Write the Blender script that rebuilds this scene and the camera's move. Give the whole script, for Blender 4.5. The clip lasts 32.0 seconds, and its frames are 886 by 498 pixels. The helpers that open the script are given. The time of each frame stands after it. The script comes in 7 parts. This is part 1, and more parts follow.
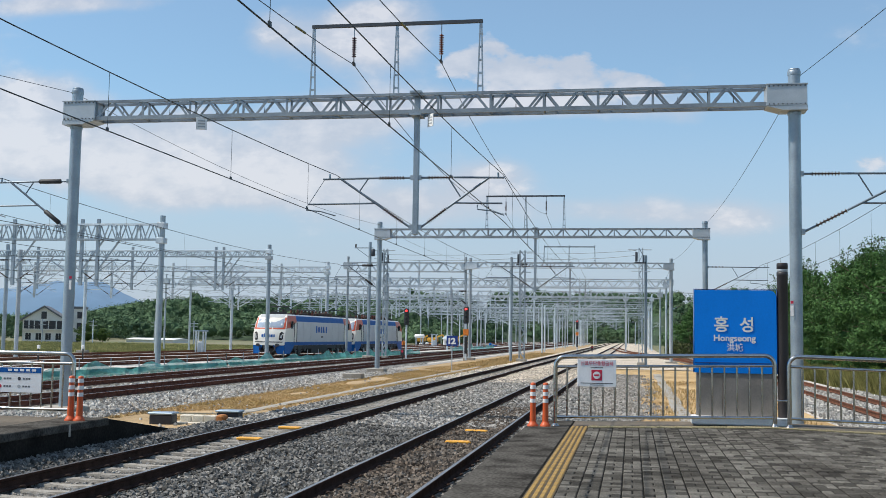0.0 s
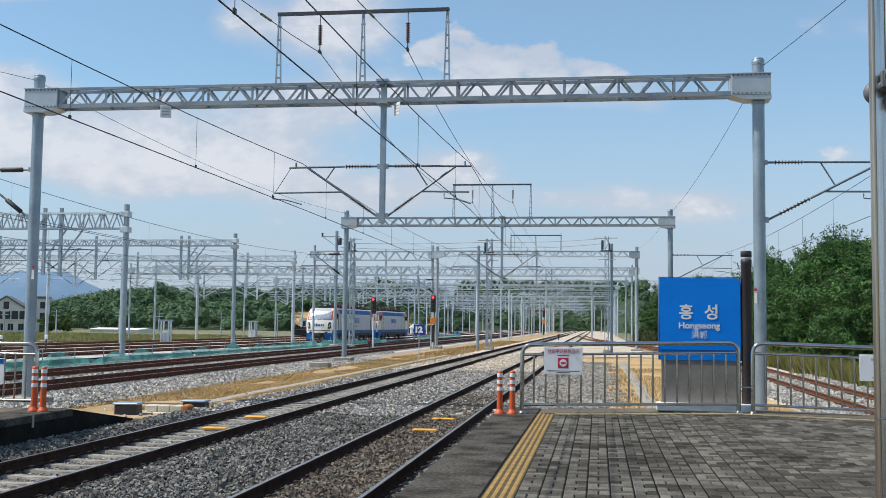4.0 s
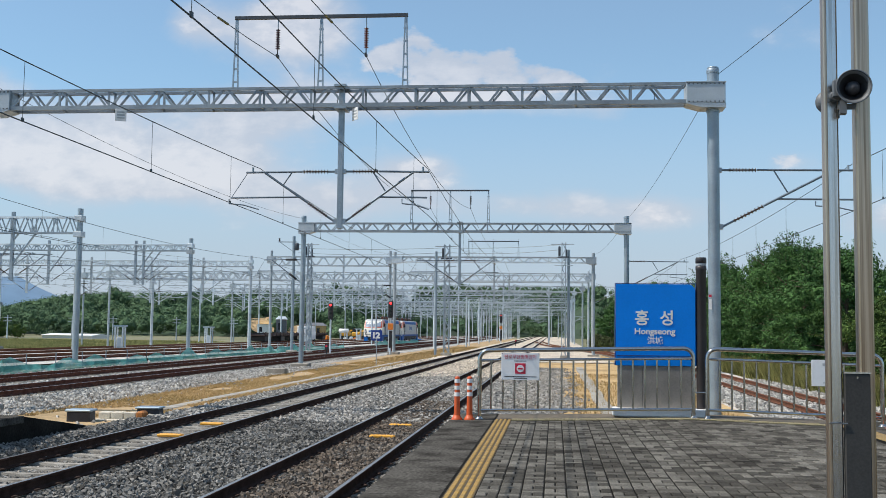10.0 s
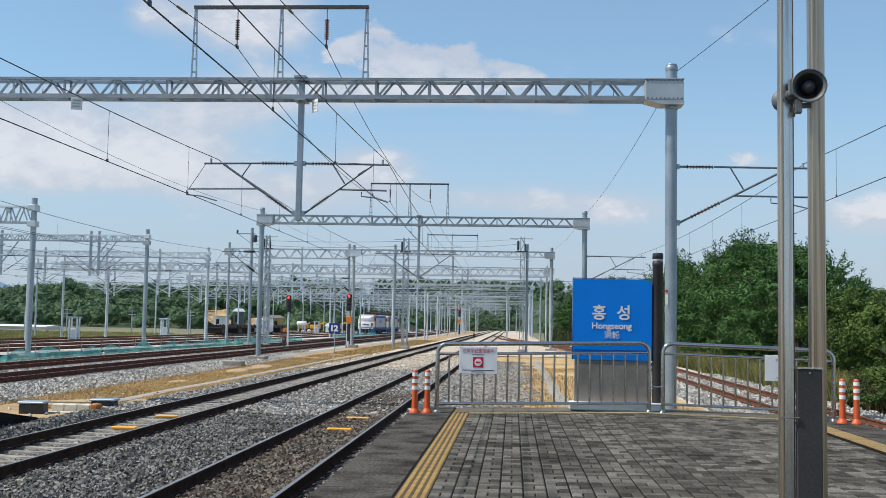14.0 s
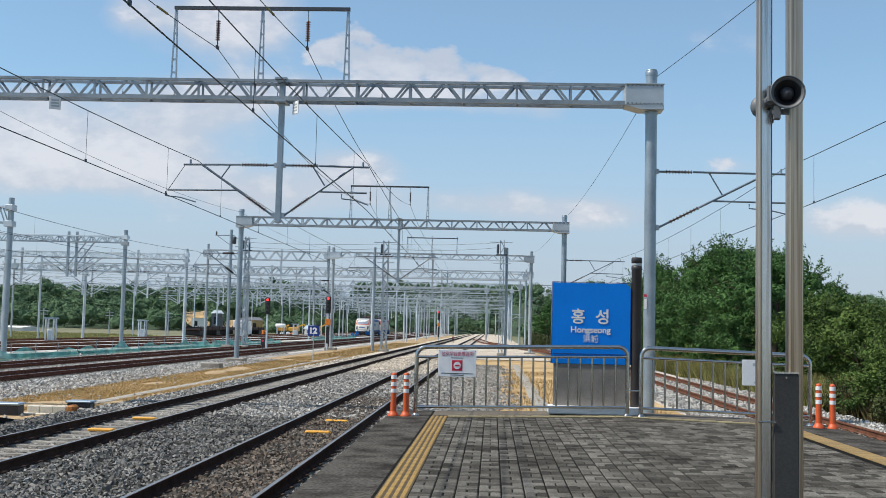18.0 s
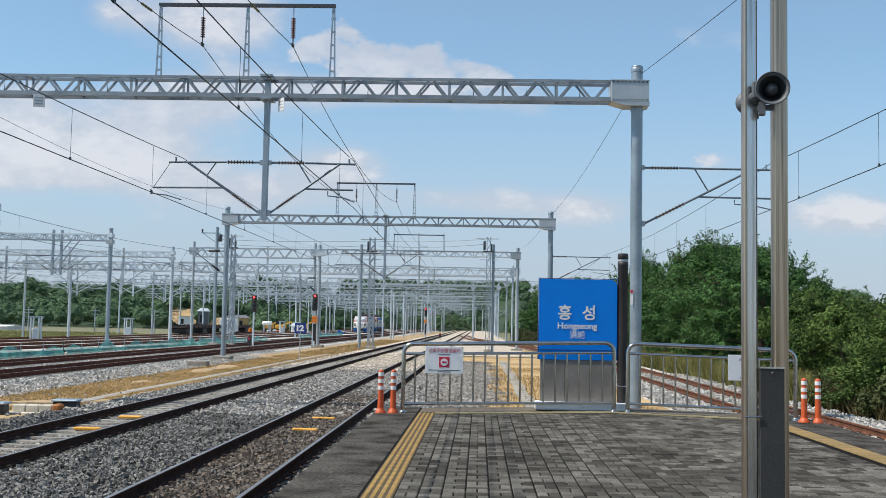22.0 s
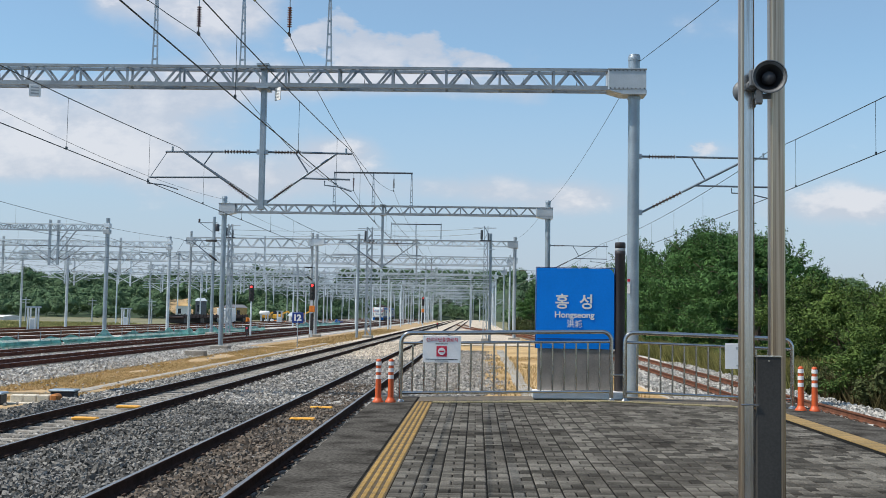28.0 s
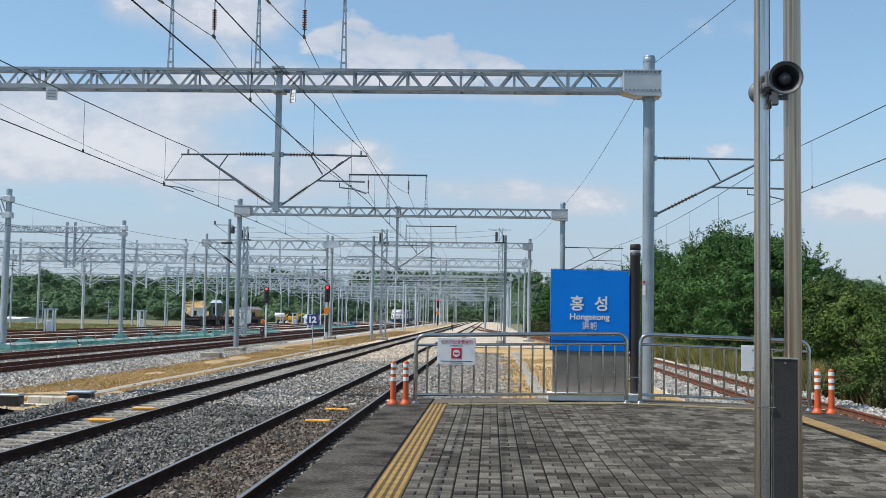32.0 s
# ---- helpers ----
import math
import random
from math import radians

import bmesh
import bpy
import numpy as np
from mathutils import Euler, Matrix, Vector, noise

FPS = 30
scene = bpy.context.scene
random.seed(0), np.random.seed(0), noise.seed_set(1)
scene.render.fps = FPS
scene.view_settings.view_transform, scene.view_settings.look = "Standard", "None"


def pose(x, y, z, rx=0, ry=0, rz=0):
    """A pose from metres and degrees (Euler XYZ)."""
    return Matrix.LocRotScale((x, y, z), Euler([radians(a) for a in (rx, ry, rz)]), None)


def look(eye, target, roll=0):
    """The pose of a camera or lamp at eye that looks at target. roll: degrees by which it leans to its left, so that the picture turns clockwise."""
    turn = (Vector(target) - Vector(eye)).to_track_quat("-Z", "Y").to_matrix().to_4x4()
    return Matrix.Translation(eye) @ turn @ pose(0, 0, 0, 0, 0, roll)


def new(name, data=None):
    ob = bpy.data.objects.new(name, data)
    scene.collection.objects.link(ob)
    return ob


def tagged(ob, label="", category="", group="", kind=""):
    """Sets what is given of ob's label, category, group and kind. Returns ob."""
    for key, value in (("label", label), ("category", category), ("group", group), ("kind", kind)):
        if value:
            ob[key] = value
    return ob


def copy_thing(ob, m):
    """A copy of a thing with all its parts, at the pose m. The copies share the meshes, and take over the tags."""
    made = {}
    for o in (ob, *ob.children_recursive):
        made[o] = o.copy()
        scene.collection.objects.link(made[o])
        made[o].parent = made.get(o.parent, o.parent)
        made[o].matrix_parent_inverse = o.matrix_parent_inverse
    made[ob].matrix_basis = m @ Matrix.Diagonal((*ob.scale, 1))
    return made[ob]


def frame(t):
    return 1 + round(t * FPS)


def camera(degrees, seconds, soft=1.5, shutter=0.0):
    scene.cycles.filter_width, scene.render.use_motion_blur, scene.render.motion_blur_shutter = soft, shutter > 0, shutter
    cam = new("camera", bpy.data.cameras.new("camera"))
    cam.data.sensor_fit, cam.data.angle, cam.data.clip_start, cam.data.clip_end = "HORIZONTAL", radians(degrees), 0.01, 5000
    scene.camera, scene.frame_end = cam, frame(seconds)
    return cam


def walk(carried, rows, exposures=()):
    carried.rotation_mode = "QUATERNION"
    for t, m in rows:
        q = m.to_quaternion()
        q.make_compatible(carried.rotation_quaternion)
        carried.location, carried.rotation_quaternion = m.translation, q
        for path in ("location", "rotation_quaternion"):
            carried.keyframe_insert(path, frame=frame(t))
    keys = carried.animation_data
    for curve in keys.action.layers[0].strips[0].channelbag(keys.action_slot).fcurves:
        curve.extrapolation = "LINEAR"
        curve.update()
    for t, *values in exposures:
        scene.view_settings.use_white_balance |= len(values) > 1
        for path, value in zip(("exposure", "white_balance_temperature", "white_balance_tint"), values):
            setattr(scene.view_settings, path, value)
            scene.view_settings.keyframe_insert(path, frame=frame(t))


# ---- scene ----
# camera: stands on the platform, turned by hand
EYE = (0.0, 0.0, 1.6)
PATH = [(0.0, 94.625, -0.924, 10.05), (0.5, 94.523, -0.857, 9.857), (1.0, 94.477, -0.72, 9.57), (1.5, 94.35, -0.718, 9.312),
        (2.0, 94.261, -0.714, 9.059), (2.5, 94.182, -0.738, 8.901), (3.0, 94.132, -0.754, 8.663), (3.5, 94.079, -0.731, 8.469),
        (5.5, 93.979, -0.655, 7.647), (6.0, 94.024, -0.735, 7.432), (6.5, 94.043, -0.78, 7.224), (7.0, 94.133, -0.81, 7.054),
        (7.5, 94.268, -0.866, 6.914), (8.0, 94.364, -0.895, 6.74), (8.5, 94.362, -0.958, 6.593), (9.0, 94.321, -0.834, 6.448),
        (9.5, 94.379, -0.748, 6.275), (10.0, 94.372, -0.691, 5.995), (10.5, 94.252, -0.735, 5.54), (11.0, 94.189, -0.765, 5.33),
        (11.5, 94.165, -0.816, 5.071), (12.0, 94.137, -0.836, 4.787), (12.5, 94.086, -0.881, 4.468), (13.0, 94.038, -0.922, 4.193),
        (13.5, 94.072, -0.971, 3.968), (14.0, 94.054, -1.051, 3.756), (14.5, 94.051, -1.038, 3.627), (16.5, 94.128, -1.202, 3.074),
        (17.0, 94.172, -1.172, 2.909), (17.5, 94.15, -1.296, 2.751), (18.0, 94.243, -1.363, 2.641), (18.5, 94.247, -1.437, 2.574),
        (19.0, 94.292, -1.465, 2.379), (19.5, 94.242, -1.398, 2.285), (20.0, 94.229, -1.412, 2.11), (20.5, 94.253, -1.43, 2.066),
        (21.0, 94.19, -1.357, 2.054), (21.5, 94.111, -1.197, 2.027), (22.0, 94.084, -1.079, 1.937), (22.5, 94.017, -0.958, 1.867),
        (23.0, 94.024, -0.977, 1.787), (23.5, 94.059, -1.017, 1.706), (24.0, 94.043, -0.927, 1.578), (24.5, 93.974, -0.969, 1.564),
        (25.0, 93.897, -0.998, 1.565), (25.5, 93.846, -0.973, 1.603), (27.5, 93.572, -0.997, 1.735), (28.0, 93.507, -0.951, 1.795),
        (28.5, 93.568, -0.831, 1.878), (29.0, 93.651, -0.833, 1.912), (29.5, 93.667, -0.651, 2.07), (30.0, 93.739, -0.634, 2.096),
        (30.5, 93.827, -0.711, 2.182), (31.0, 93.808, -0.796, 2.322), (31.5, 93.742, -0.904, 2.448), (32.0, 93.601, -0.949, 2.592)]

cam = camera(45.27, 32.0, soft=0.55)
walk(cam, [(t, pose(*EYE, rx, ry, rz)) for t, rx, ry, rz in PATH])

# ---- light: high sun from the left, partly cloudy sky ----
SUN_ELEV, SUN_AZ = radians(55), radians(-104)   # azimuth from +y towards +x
sun_data = bpy.data.lights.new("sun", "SUN")
sun_data.energy, sun_data.angle, sun_data.color = 4.85, radians(0.53), (1.0, 0.935, 0.835)
sun = new("sun", sun_data)
sun_dir = Vector((math.sin(SUN_AZ) * math.cos(SUN_ELEV), math.cos(SUN_AZ) * math.cos(SUN_ELEV), math.sin(SUN_ELEV)))
sun.matrix_world = look(sun_dir * 300, (0, 0, 0))
scene.view_settings.exposure = 0.05


def make_world():
    world = bpy.data.worlds.new("sky")
    scene.world = world
    world.use_nodes = True
    nt = world.node_tree
    nd, ln = nt.nodes, nt.links
    nd.clear()
    out = nd.new("ShaderNodeOutputWorld")
    bg = nd.new("ShaderNodeBackground")
    bg.inputs["Strength"].default_value = 0.110
    ln.new(bg.outputs[0], out.inputs[0])
    sky = nd.new("ShaderNodeTexSky")
    sky.sky_type = "NISHITA"
    sky.sun_disc = False
    sky.sun_elevation, sky.sun_rotation = SUN_ELEV, SUN_AZ
    sky.air_density, sky.dust_density, sky.ozone_density = 1.0, 0.3, 1.4
    tc = nd.new("ShaderNodeTexCoord")
    sep = nd.new("ShaderNodeSeparateXYZ")
    ln.new(tc.outputs["Generated"], sep.inputs[0])

    def m(op, a, b=0.0, c=0.0):
        n = nd.new("ShaderNodeMath")
        n.operation = op
        for i, v in enumerate((a, b, c)):
            if isinstance(v, (int, float)):
                n.inputs[i].default_value = v
            else:
                ln.new(v, n.inputs[i])
        return n.outputs[0]

    # gnomonic place on the sky: u to the right, v up, as tangents
    dy = m("ADD", m("ABSOLUTE", sep.outputs[1]), 0.12)
    u, v = m("DIVIDE", sep.outputs[0], dy), m("DIVIDE", sep.outputs[2], dy)
    uv = nd.new("ShaderNodeCombineXYZ")
    ln.new(u, uv.inputs[0]), ln.new(m("MULTIPLY", v, 1.7), uv.inputs[1])
    n1 = nd.new("ShaderNodeTexNoise")
    n1.inputs["Scale"].default_value, n1.inputs["Detail"].default_value, n1.inputs["Roughness"].default_value = 7.5, 8, 0.56
    ln.new(uv.outputs[0], n1.inputs["Vector"])
    n2 = nd.new("ShaderNodeTexNoise")
    n2.inputs["Scale"].default_value, n2.inputs["Detail"].default_value = 2.6, 3
    ln.new(uv.outputs[0], n2.inputs["Vector"])
    nf = m("ADD", m("MULTIPLY", m("SUBTRACT", n1.outputs[0], 0.5), 1.3), m("MULTIPLY", m("SUBTRACT", n2.outputs[0], 0.5), 0.7))

    def blob(cu, cv, ru, rv, amount):
        a = m("DIVIDE", m("SUBTRACT", u, cu), ru)
        b = m("DIVIDE", m("SUBTRACT", v, cv), rv)
        d = m("ADD", m("MULTIPLY", a, a), m("MULTIPLY", b, b))
        return m("MULTIPLY", m("POWER", 2.718, m("MULTIPLY", d, -1.0)), amount)

    cover = 0.0
    for b in CLOUDS:
        cover = m("ADD", cover, blob(*b)) if not isinstance(cover, float) else blob(*b)
    heap = 0.0
    for b in HEAPS:
        heap = m("ADD", heap, blob(*b)) if not isinstance(heap, float) else blob(*b)
    crisp = nd.new("ShaderNodeMapRange")
    crisp.interpolation_type = "SMOOTHSTEP"
    crisp.inputs[1].default_value, crisp.inputs[2].default_value = 0.38, 0.98
    n3 = nd.new("ShaderNodeTexNoise")
    n3.inputs["Scale"].default_value, n3.inputs["Detail"].default_value, n3.inputs["Roughness"].default_value = 30.0, 8, 0.58
    ln.new(uv.outputs[0], n3.inputs["Vector"])
    rag = m("ADD", m("MULTIPLY", m("SUBTRACT", n3.outputs[0], 0.5), 1.7), m("MULTIPLY", m("SUBTRACT", n1.outputs[0], 0.5), 1.2))
    ln.new(m("ADD", m("MINIMUM", heap, 1.0), rag), crisp.inputs[0])
    dens = m("ADD", cover, m("MULTIPLY", nf, 1.0))
    ramp = nd.new("ShaderNodeMapRange")
    ramp.interpolation_type = "SMOOTHSTEP"
    ramp.inputs[1].default_value, ramp.inputs[2].default_value = 0.14, 0.64
    ln.new(dens, ramp.inputs[0])
    mix = nd.new("ShaderNodeMix")
    mix.data_type = "RGBA"
    soft = m("ADD", m("MULTIPLY", ramp.outputs[0], 0.62), 0.20)
    ln.new(m("MAXIMUM", soft, m("MULTIPLY", crisp.outputs[0], 0.8)), mix.inputs[0])
    low = nd.new("ShaderNodeMapRange")
    low.interpolation_type = "SMOOTHSTEP"
    low.inputs[1].default_value, low.inputs[2].default_value, low.inputs[3].default_value, low.inputs[4].default_value = 0.0, 0.24, 0.85, 0.0
    ln.new(v, low.inputs[0])
    hz = nd.new("ShaderNodeMix")
    hz.data_type = "RGBA"
    hue = nd.new("ShaderNodeMix")
    hue.data_type, hue.blend_type = "RGBA", "MULTIPLY"
    hue.inputs[0].default_value, hue.inputs[7].default_value = 1.0, (0.92, 1.27, 1.35, 1)
    ln.new(sky.outputs[0], hue.inputs[6])
    ln.new(low.outputs[0], hz.inputs[0]), ln.new(hue.outputs[2], hz.inputs[6])
    hz.inputs[7].default_value = (3.75, 4.3, 5.6, 1)
    ln.new(hz.outputs[2], mix.inputs[6])
    shade = nd.new("ShaderNodeMix")
    shade.data_type = "RGBA"
    shade.inputs[6].default_value, shade.inputs[7].default_value = (5.15, 5.45, 6.15, 1), (6.95, 6.9, 7.2, 1)
    lift = nd.new("ShaderNodeMapRange")
    lift.inputs[1].default_value, lift.inputs[2].default_value = 0.45, 1.15
    puff = m("ADD", m("MULTIPLY", m("SUBTRACT", n3.outputs[0], 0.5), 1.5), m("MULTIPLY", m("SUBTRACT", n1.outputs[0], 0.5), 1.0))
    ln.new(m("ADD", m("ADD", dens, puff), m("MULTIPLY", crisp.outputs[0], 0.45)), lift.inputs[0])
    ln.new(lift.outputs[0], shade.inputs[0])
    ln.new(shade.outputs[2], mix.inputs[7])
    ln.new(mix.outputs[2], bg.inputs[0])


# heaped clouds with crisp tops: place (u, v) and reach on the sky, and weight
HEAPS = ((-0.153, 0.232, 0.018, 0.012, 0.95), (-0.119, 0.240, 0.028, 0.017, 1.05), (-0.08, 0.226, 0.030, 0.015, 1.0), (-0.037, 0.224, 0.028, 0.016, 1.05),
         (0.0, 0.214, 0.024, 0.010, 0.95), (0.02, 0.206, 0.012, 0.007, 0.85), (-0.09, 0.207, 0.06, 0.016, 1.0), (-0.03, 0.204, 0.045, 0.012, 0.85),
         (-0.122, 0.143, 0.022, 0.013, 0.85), (-0.098, 0.126, 0.028, 0.011, 0.75), (0.19, 0.143, 0.024, 0.010, 0.85), (0.278, 0.100, 0.036, 0.014, 0.85),
         (0.327, 0.097, 0.03, 0.012, 0.7), (0.095, 0.102, 0.036, 0.012, 0.7), (-0.316, 0.262, 0.02, 0.016, 0.62), (-0.235, 0.262, 0.035, 0.02, 0.68),
         (-0.537, 0.215, 0.045, 0.016, 0.72), (-0.5, 0.172, 0.05, 0.014, 0.66), (-0.37, 0.156, 0.05, 0.012, 0.68), (-0.262, 0.2, 0.035, 0.014, 0.66),
         (0.43, 0.12, 0.05, 0.014, 0.7), (-0.66, 0.2, 0.06, 0.02, 0.7))
# soft cloud banks
CLOUDS = ((-0.08, 0.197, 0.11, 0.017, 0.7), (-0.118, 0.135, 0.05, 0.02, 0.6), (-0.229, 0.258, 0.06, 0.032, 0.75), (-0.316, 0.264, 0.03, 0.028, 0.55),
          (-0.502, 0.296, 0.10, 0.012, 0.7), (-0.537, 0.206, 0.065, 0.028, 0.8), (-0.536, 0.160, 0.09, 0.032, 0.8), (-0.454, 0.147, 0.075, 0.027, 0.7),
          (-0.344, 0.136, 0.10, 0.025, 0.75), (-0.253, 0.182, 0.065, 0.03, 0.8), (-0.171, 0.110, 0.10, 0.022, 0.65), (-0.39, 0.185, 0.05, 0.02, 0.45),
          (0.19, 0.140, 0.036, 0.013, 0.45), (0.278, 0.094, 0.06, 0.018, 0.6), (0.34, 0.095, 0.04, 0.016, 0.5), (0.09, 0.100, 0.07, 0.018, 0.6),
          (-0.02, 0.105, 0.06, 0.015, 0.4), (0.045, 0.185, 0.03, 0.012, 0.3), (-0.7, 0.18, 0.10, 0.04, 0.6), (0.5, 0.16, 0.08, 0.03, 0.5))
make_world()


# ---- materials ----
def mat(name, color, rough=0.7, metal=0.0, vary=0.25, scale=4.0, fine=60.0, bump=0.15, spec=0.5, alt=None, rnd=0.0, island=0.0, coat=0.0, stretch=None):
    """Two scales of noise on the base colour, with bump; alt: colour of the stains; rnd, island: spread from piece to piece."""
    mt = bpy.data.materials.new(name)
    mt.use_nodes = True
    nt = mt.node_tree
    nd, ln = nt.nodes, nt.links
    bs = nd["Principled BSDF"]
    bs.inputs["Roughness"].default_value, bs.inputs["Metallic"].default_value = rough, metal
    bs.inputs["Specular IOR Level"].default_value = spec
    bs.inputs["Coat Weight"].default_value = coat
    tc = nd.new("ShaderNodeTexCoord")
    big, small = nd.new("ShaderNodeTexNoise"), nd.new("ShaderNodeTexNoise")
    for n, s, d in ((big, scale, 5), (small, fine, 3)):
        n.inputs["Scale"].default_value, n.inputs["Detail"].default_value = s, d
        ln.new(tc.outputs["Object"], n.inputs["Vector"])
    if stretch:
        mp = nd.new("ShaderNodeMapping")
        mp.inputs["Scale"].default_value = stretch
        ln.new(tc.outputs["Object"], mp.inputs[0])
        for n in (big, small):
            ln.new(mp.outputs[0], n.inputs["Vector"])
    alt = alt or tuple(c * (1 - 1.4 * vary) for c in color)
    ramp = nd.new("ShaderNodeMapRange")
    ramp.inputs[1].default_value, ramp.inputs[2].default_value = 0.42, 0.68
    ln.new(big.outputs[0], ramp.inputs[0])
    mix = nd.new("ShaderNodeMix")
    mix.data_type = "RGBA"
    mix.inputs[6].default_value, mix.inputs[7].default_value = (*color, 1), (*alt, 1)
    ln.new(ramp.outputs[0], mix.inputs[0])
    hsv = nd.new("ShaderNodeHueSaturation")
    ln.new(mix.outputs[2], hsv.inputs["Color"])
    val = nd.new("ShaderNodeMapRange")
    val.inputs[1].default_value, val.inputs[2].default_value = 0.25, 0.75
    val.inputs[3].default_value, val.inputs[4].default_value = 1 - vary, 1 + vary
    ln.new(small.outputs[0], val.inputs[0])
    last = val.outputs[0]
    for amount, node, out in ((rnd, "ShaderNodeObjectInfo", "Random"), (island, "ShaderNodeNewGeometry", "Random Per Island")):
        if amount:
            o = nd.new(node)
            r = nd.new("ShaderNodeMapRange")
            r.inputs[3].default_value, r.inputs[4].default_value = 1 - amount, 1 + amount
            ln.new(o.outputs[out], r.inputs[0])
            mul = nd.new("ShaderNodeMath")
            mul.operation = "MULTIPLY"
            ln.new(last, mul.inputs[0]), ln.new(r.outputs[0], mul.inputs[1])
            last = mul.outputs[0]
    ln.new(last, hsv.inputs["Value"])
    ln.new(hsv.outputs[0], bs.inputs["Base Color"])
    if bump:
        b = nd.new("ShaderNodeBump")
        b.inputs["Strength"].default_value, b.inputs["Distance"].default_value = bump, 0.02
        ln.new(small.outputs[0], b.inputs["Height"])
        ln.new(b.outputs[0], bs.inputs["Normal"])
    return mt


def glow(name, color, strength):
    mt = bpy.data.materials.new(name)
    mt.use_nodes = True
    bs = mt.node_tree.nodes["Principled BSDF"]
    bs.inputs["Base Color"].default_value = (*color, 1)
    bs.inputs["Emission Color"].default_value = (*color, 1)
    bs.inputs["Emission Strength"].default_value = strength
    return mt


GALV = mat("galvanised", (0.33, 0.385, 0.43), 0.45, 0.6, 0.10, 1.5, 30, 0.03, alt=(0.26, 0.31, 0.35))
# paler copy of GALV: sunlight on the distant steel is put into its colour
GALV_FAR = mat("galvanised_far_lit", (0.52, 0.575, 0.615), 0.5, 0.25, 0.18, 0.6, 20, 0.0, rnd=0.3, alt=(0.34, 0.39, 0.43))
GALV_PLATE = mat("galvanised_plate", (0.46, 0.51, 0.55), 0.5, 0.3, 0.08, 1.5, 30, 0.02, alt=(0.38, 0.43, 0.47))
# darker steel: shadow on the undersides of the beams is put into this colour
GALV_BEAM = mat("galvanised_beam", (0.285, 0.325, 0.355), 0.5, 0.38, 0.12, 1.5, 30, 0.03, alt=(0.185, 0.215, 0.245))
STEEL_BLUE = mat("painted_steel", (0.30, 0.38, 0.45), 0.42, 0.45, 0.10, 1.2, 30, 0.05)
FRAME_STEEL = mat("frame_steel", (0.045, 0.055, 0.07), 0.55, 0.1, 0.12, 1.5, 30, 0.03)
BRACKET = mat("bracket_steel", (0.15, 0.19, 0.23), 0.45, 0.4, 0.12, 1.2, 30, 0.03)
STAINLESS = mat("stainless", (0.50, 0.49, 0.47), 0.17, 0.97, 0.12, 3, 80, 0.03)
COLUMN = mat("column_stainless", (0.66, 0.65, 0.63), 0.22, 0.95, 0.05, 9, 60, 0.0, alt=(0.46, 0.43, 0.39), stretch=(4, 4, 0.12))
# brown streaks: what the polished steel reflects is put into its colour
COLUMN_B = mat("column_reflecting_brown", (0.50, 0.395, 0.295), 0.3, 0.85, 0.15, 6, 60, 0.0, alt=(0.20, 0.13, 0.08), stretch=(6, 6, 0.06))
COLUMN_PLATE = mat("column_plate", (0.062, 0.059, 0.055), 0.6, 0.0, 0.15, 2, 60, 0.05, spec=0.2)
RAIL_SIDE = mat("rail_rust", (0.058, 0.033, 0.025), 0.9, 0.0, 0.3, 5, 60, 0.2, spec=0.08)
RAIL_YARD = mat("rail_yard_rust", (0.14, 0.06, 0.043), 0.9, 0.0, 0.3, 5, 60, 0.2, spec=0.08)
RAIL_RED = mat("rail_red_rust", (0.155, 0.068, 0.042), 0.9, 0.0, 0.25, 5, 60, 0.2, spec=0.1)
RAIL_TOP = mat("rail_top", (0.34, 0.33, 0.32), 0.38, 0.85, 0.12, 2, 40, 0.03)
SLEEPER = mat("sleeper_concrete", (0.29, 0.272, 0.243), 0.9, 0, 0.25, 6, 50, 0.25, rnd=0.2, alt=(0.18, 0.16, 0.13))
CLIP = mat("clip_rust", (0.08, 0.045, 0.03), 0.8, 0.3, 0.2)
BALLAST = mat("ballast_bed", (0.095, 0.088, 0.077), 0.95, 0, 0.55, 0.35, 17, 0.9, alt=(0.085, 0.075, 0.06))
BALLAST_NEW = mat("ballast_new", (0.50, 0.475, 0.435), 0.95, 0, 0.4, 0.3, 15, 0.9, alt=(0.42, 0.39, 0.345))
STONE = mat("ballast_stone", (0.172, 0.166, 0.154), 0.9, 0, 0.18, 1.2, 70, 0.2, island=0.7, alt=(0.135, 0.128, 0.115), spec=0.2)
STONE_BROWN = mat("ballast_stone_brown", (0.15, 0.127, 0.104), 0.9, 0, 0.18, 1.2, 70, 0.2, island=0.6, alt=(0.115, 0.088, 0.067), spec=0.2)
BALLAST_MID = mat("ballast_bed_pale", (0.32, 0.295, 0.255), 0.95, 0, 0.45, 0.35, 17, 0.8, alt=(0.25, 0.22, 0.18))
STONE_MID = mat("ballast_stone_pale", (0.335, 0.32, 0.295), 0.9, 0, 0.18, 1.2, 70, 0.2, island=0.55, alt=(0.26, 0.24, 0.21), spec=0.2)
# tan copy of the stones, with bright sunlight put into the colour
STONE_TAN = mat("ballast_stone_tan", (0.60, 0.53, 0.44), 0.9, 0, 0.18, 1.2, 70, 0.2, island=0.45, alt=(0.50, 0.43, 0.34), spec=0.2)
STONE_NEW = mat("ballast_stone_new", (0.40, 0.385, 0.355), 0.9, 0, 0.18, 1.2, 70, 0.2, island=0.45)
DIRT = mat("dry_ground", (0.50, 0.345, 0.165), 0.95, 0, 0.35, 0.5, 9, 0.6, alt=(0.33, 0.205, 0.075))
# paler copy of the main bed: sunlight farther along is put into its colour
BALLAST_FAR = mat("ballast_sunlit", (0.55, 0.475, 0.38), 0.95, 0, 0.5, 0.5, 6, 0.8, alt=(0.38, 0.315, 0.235))
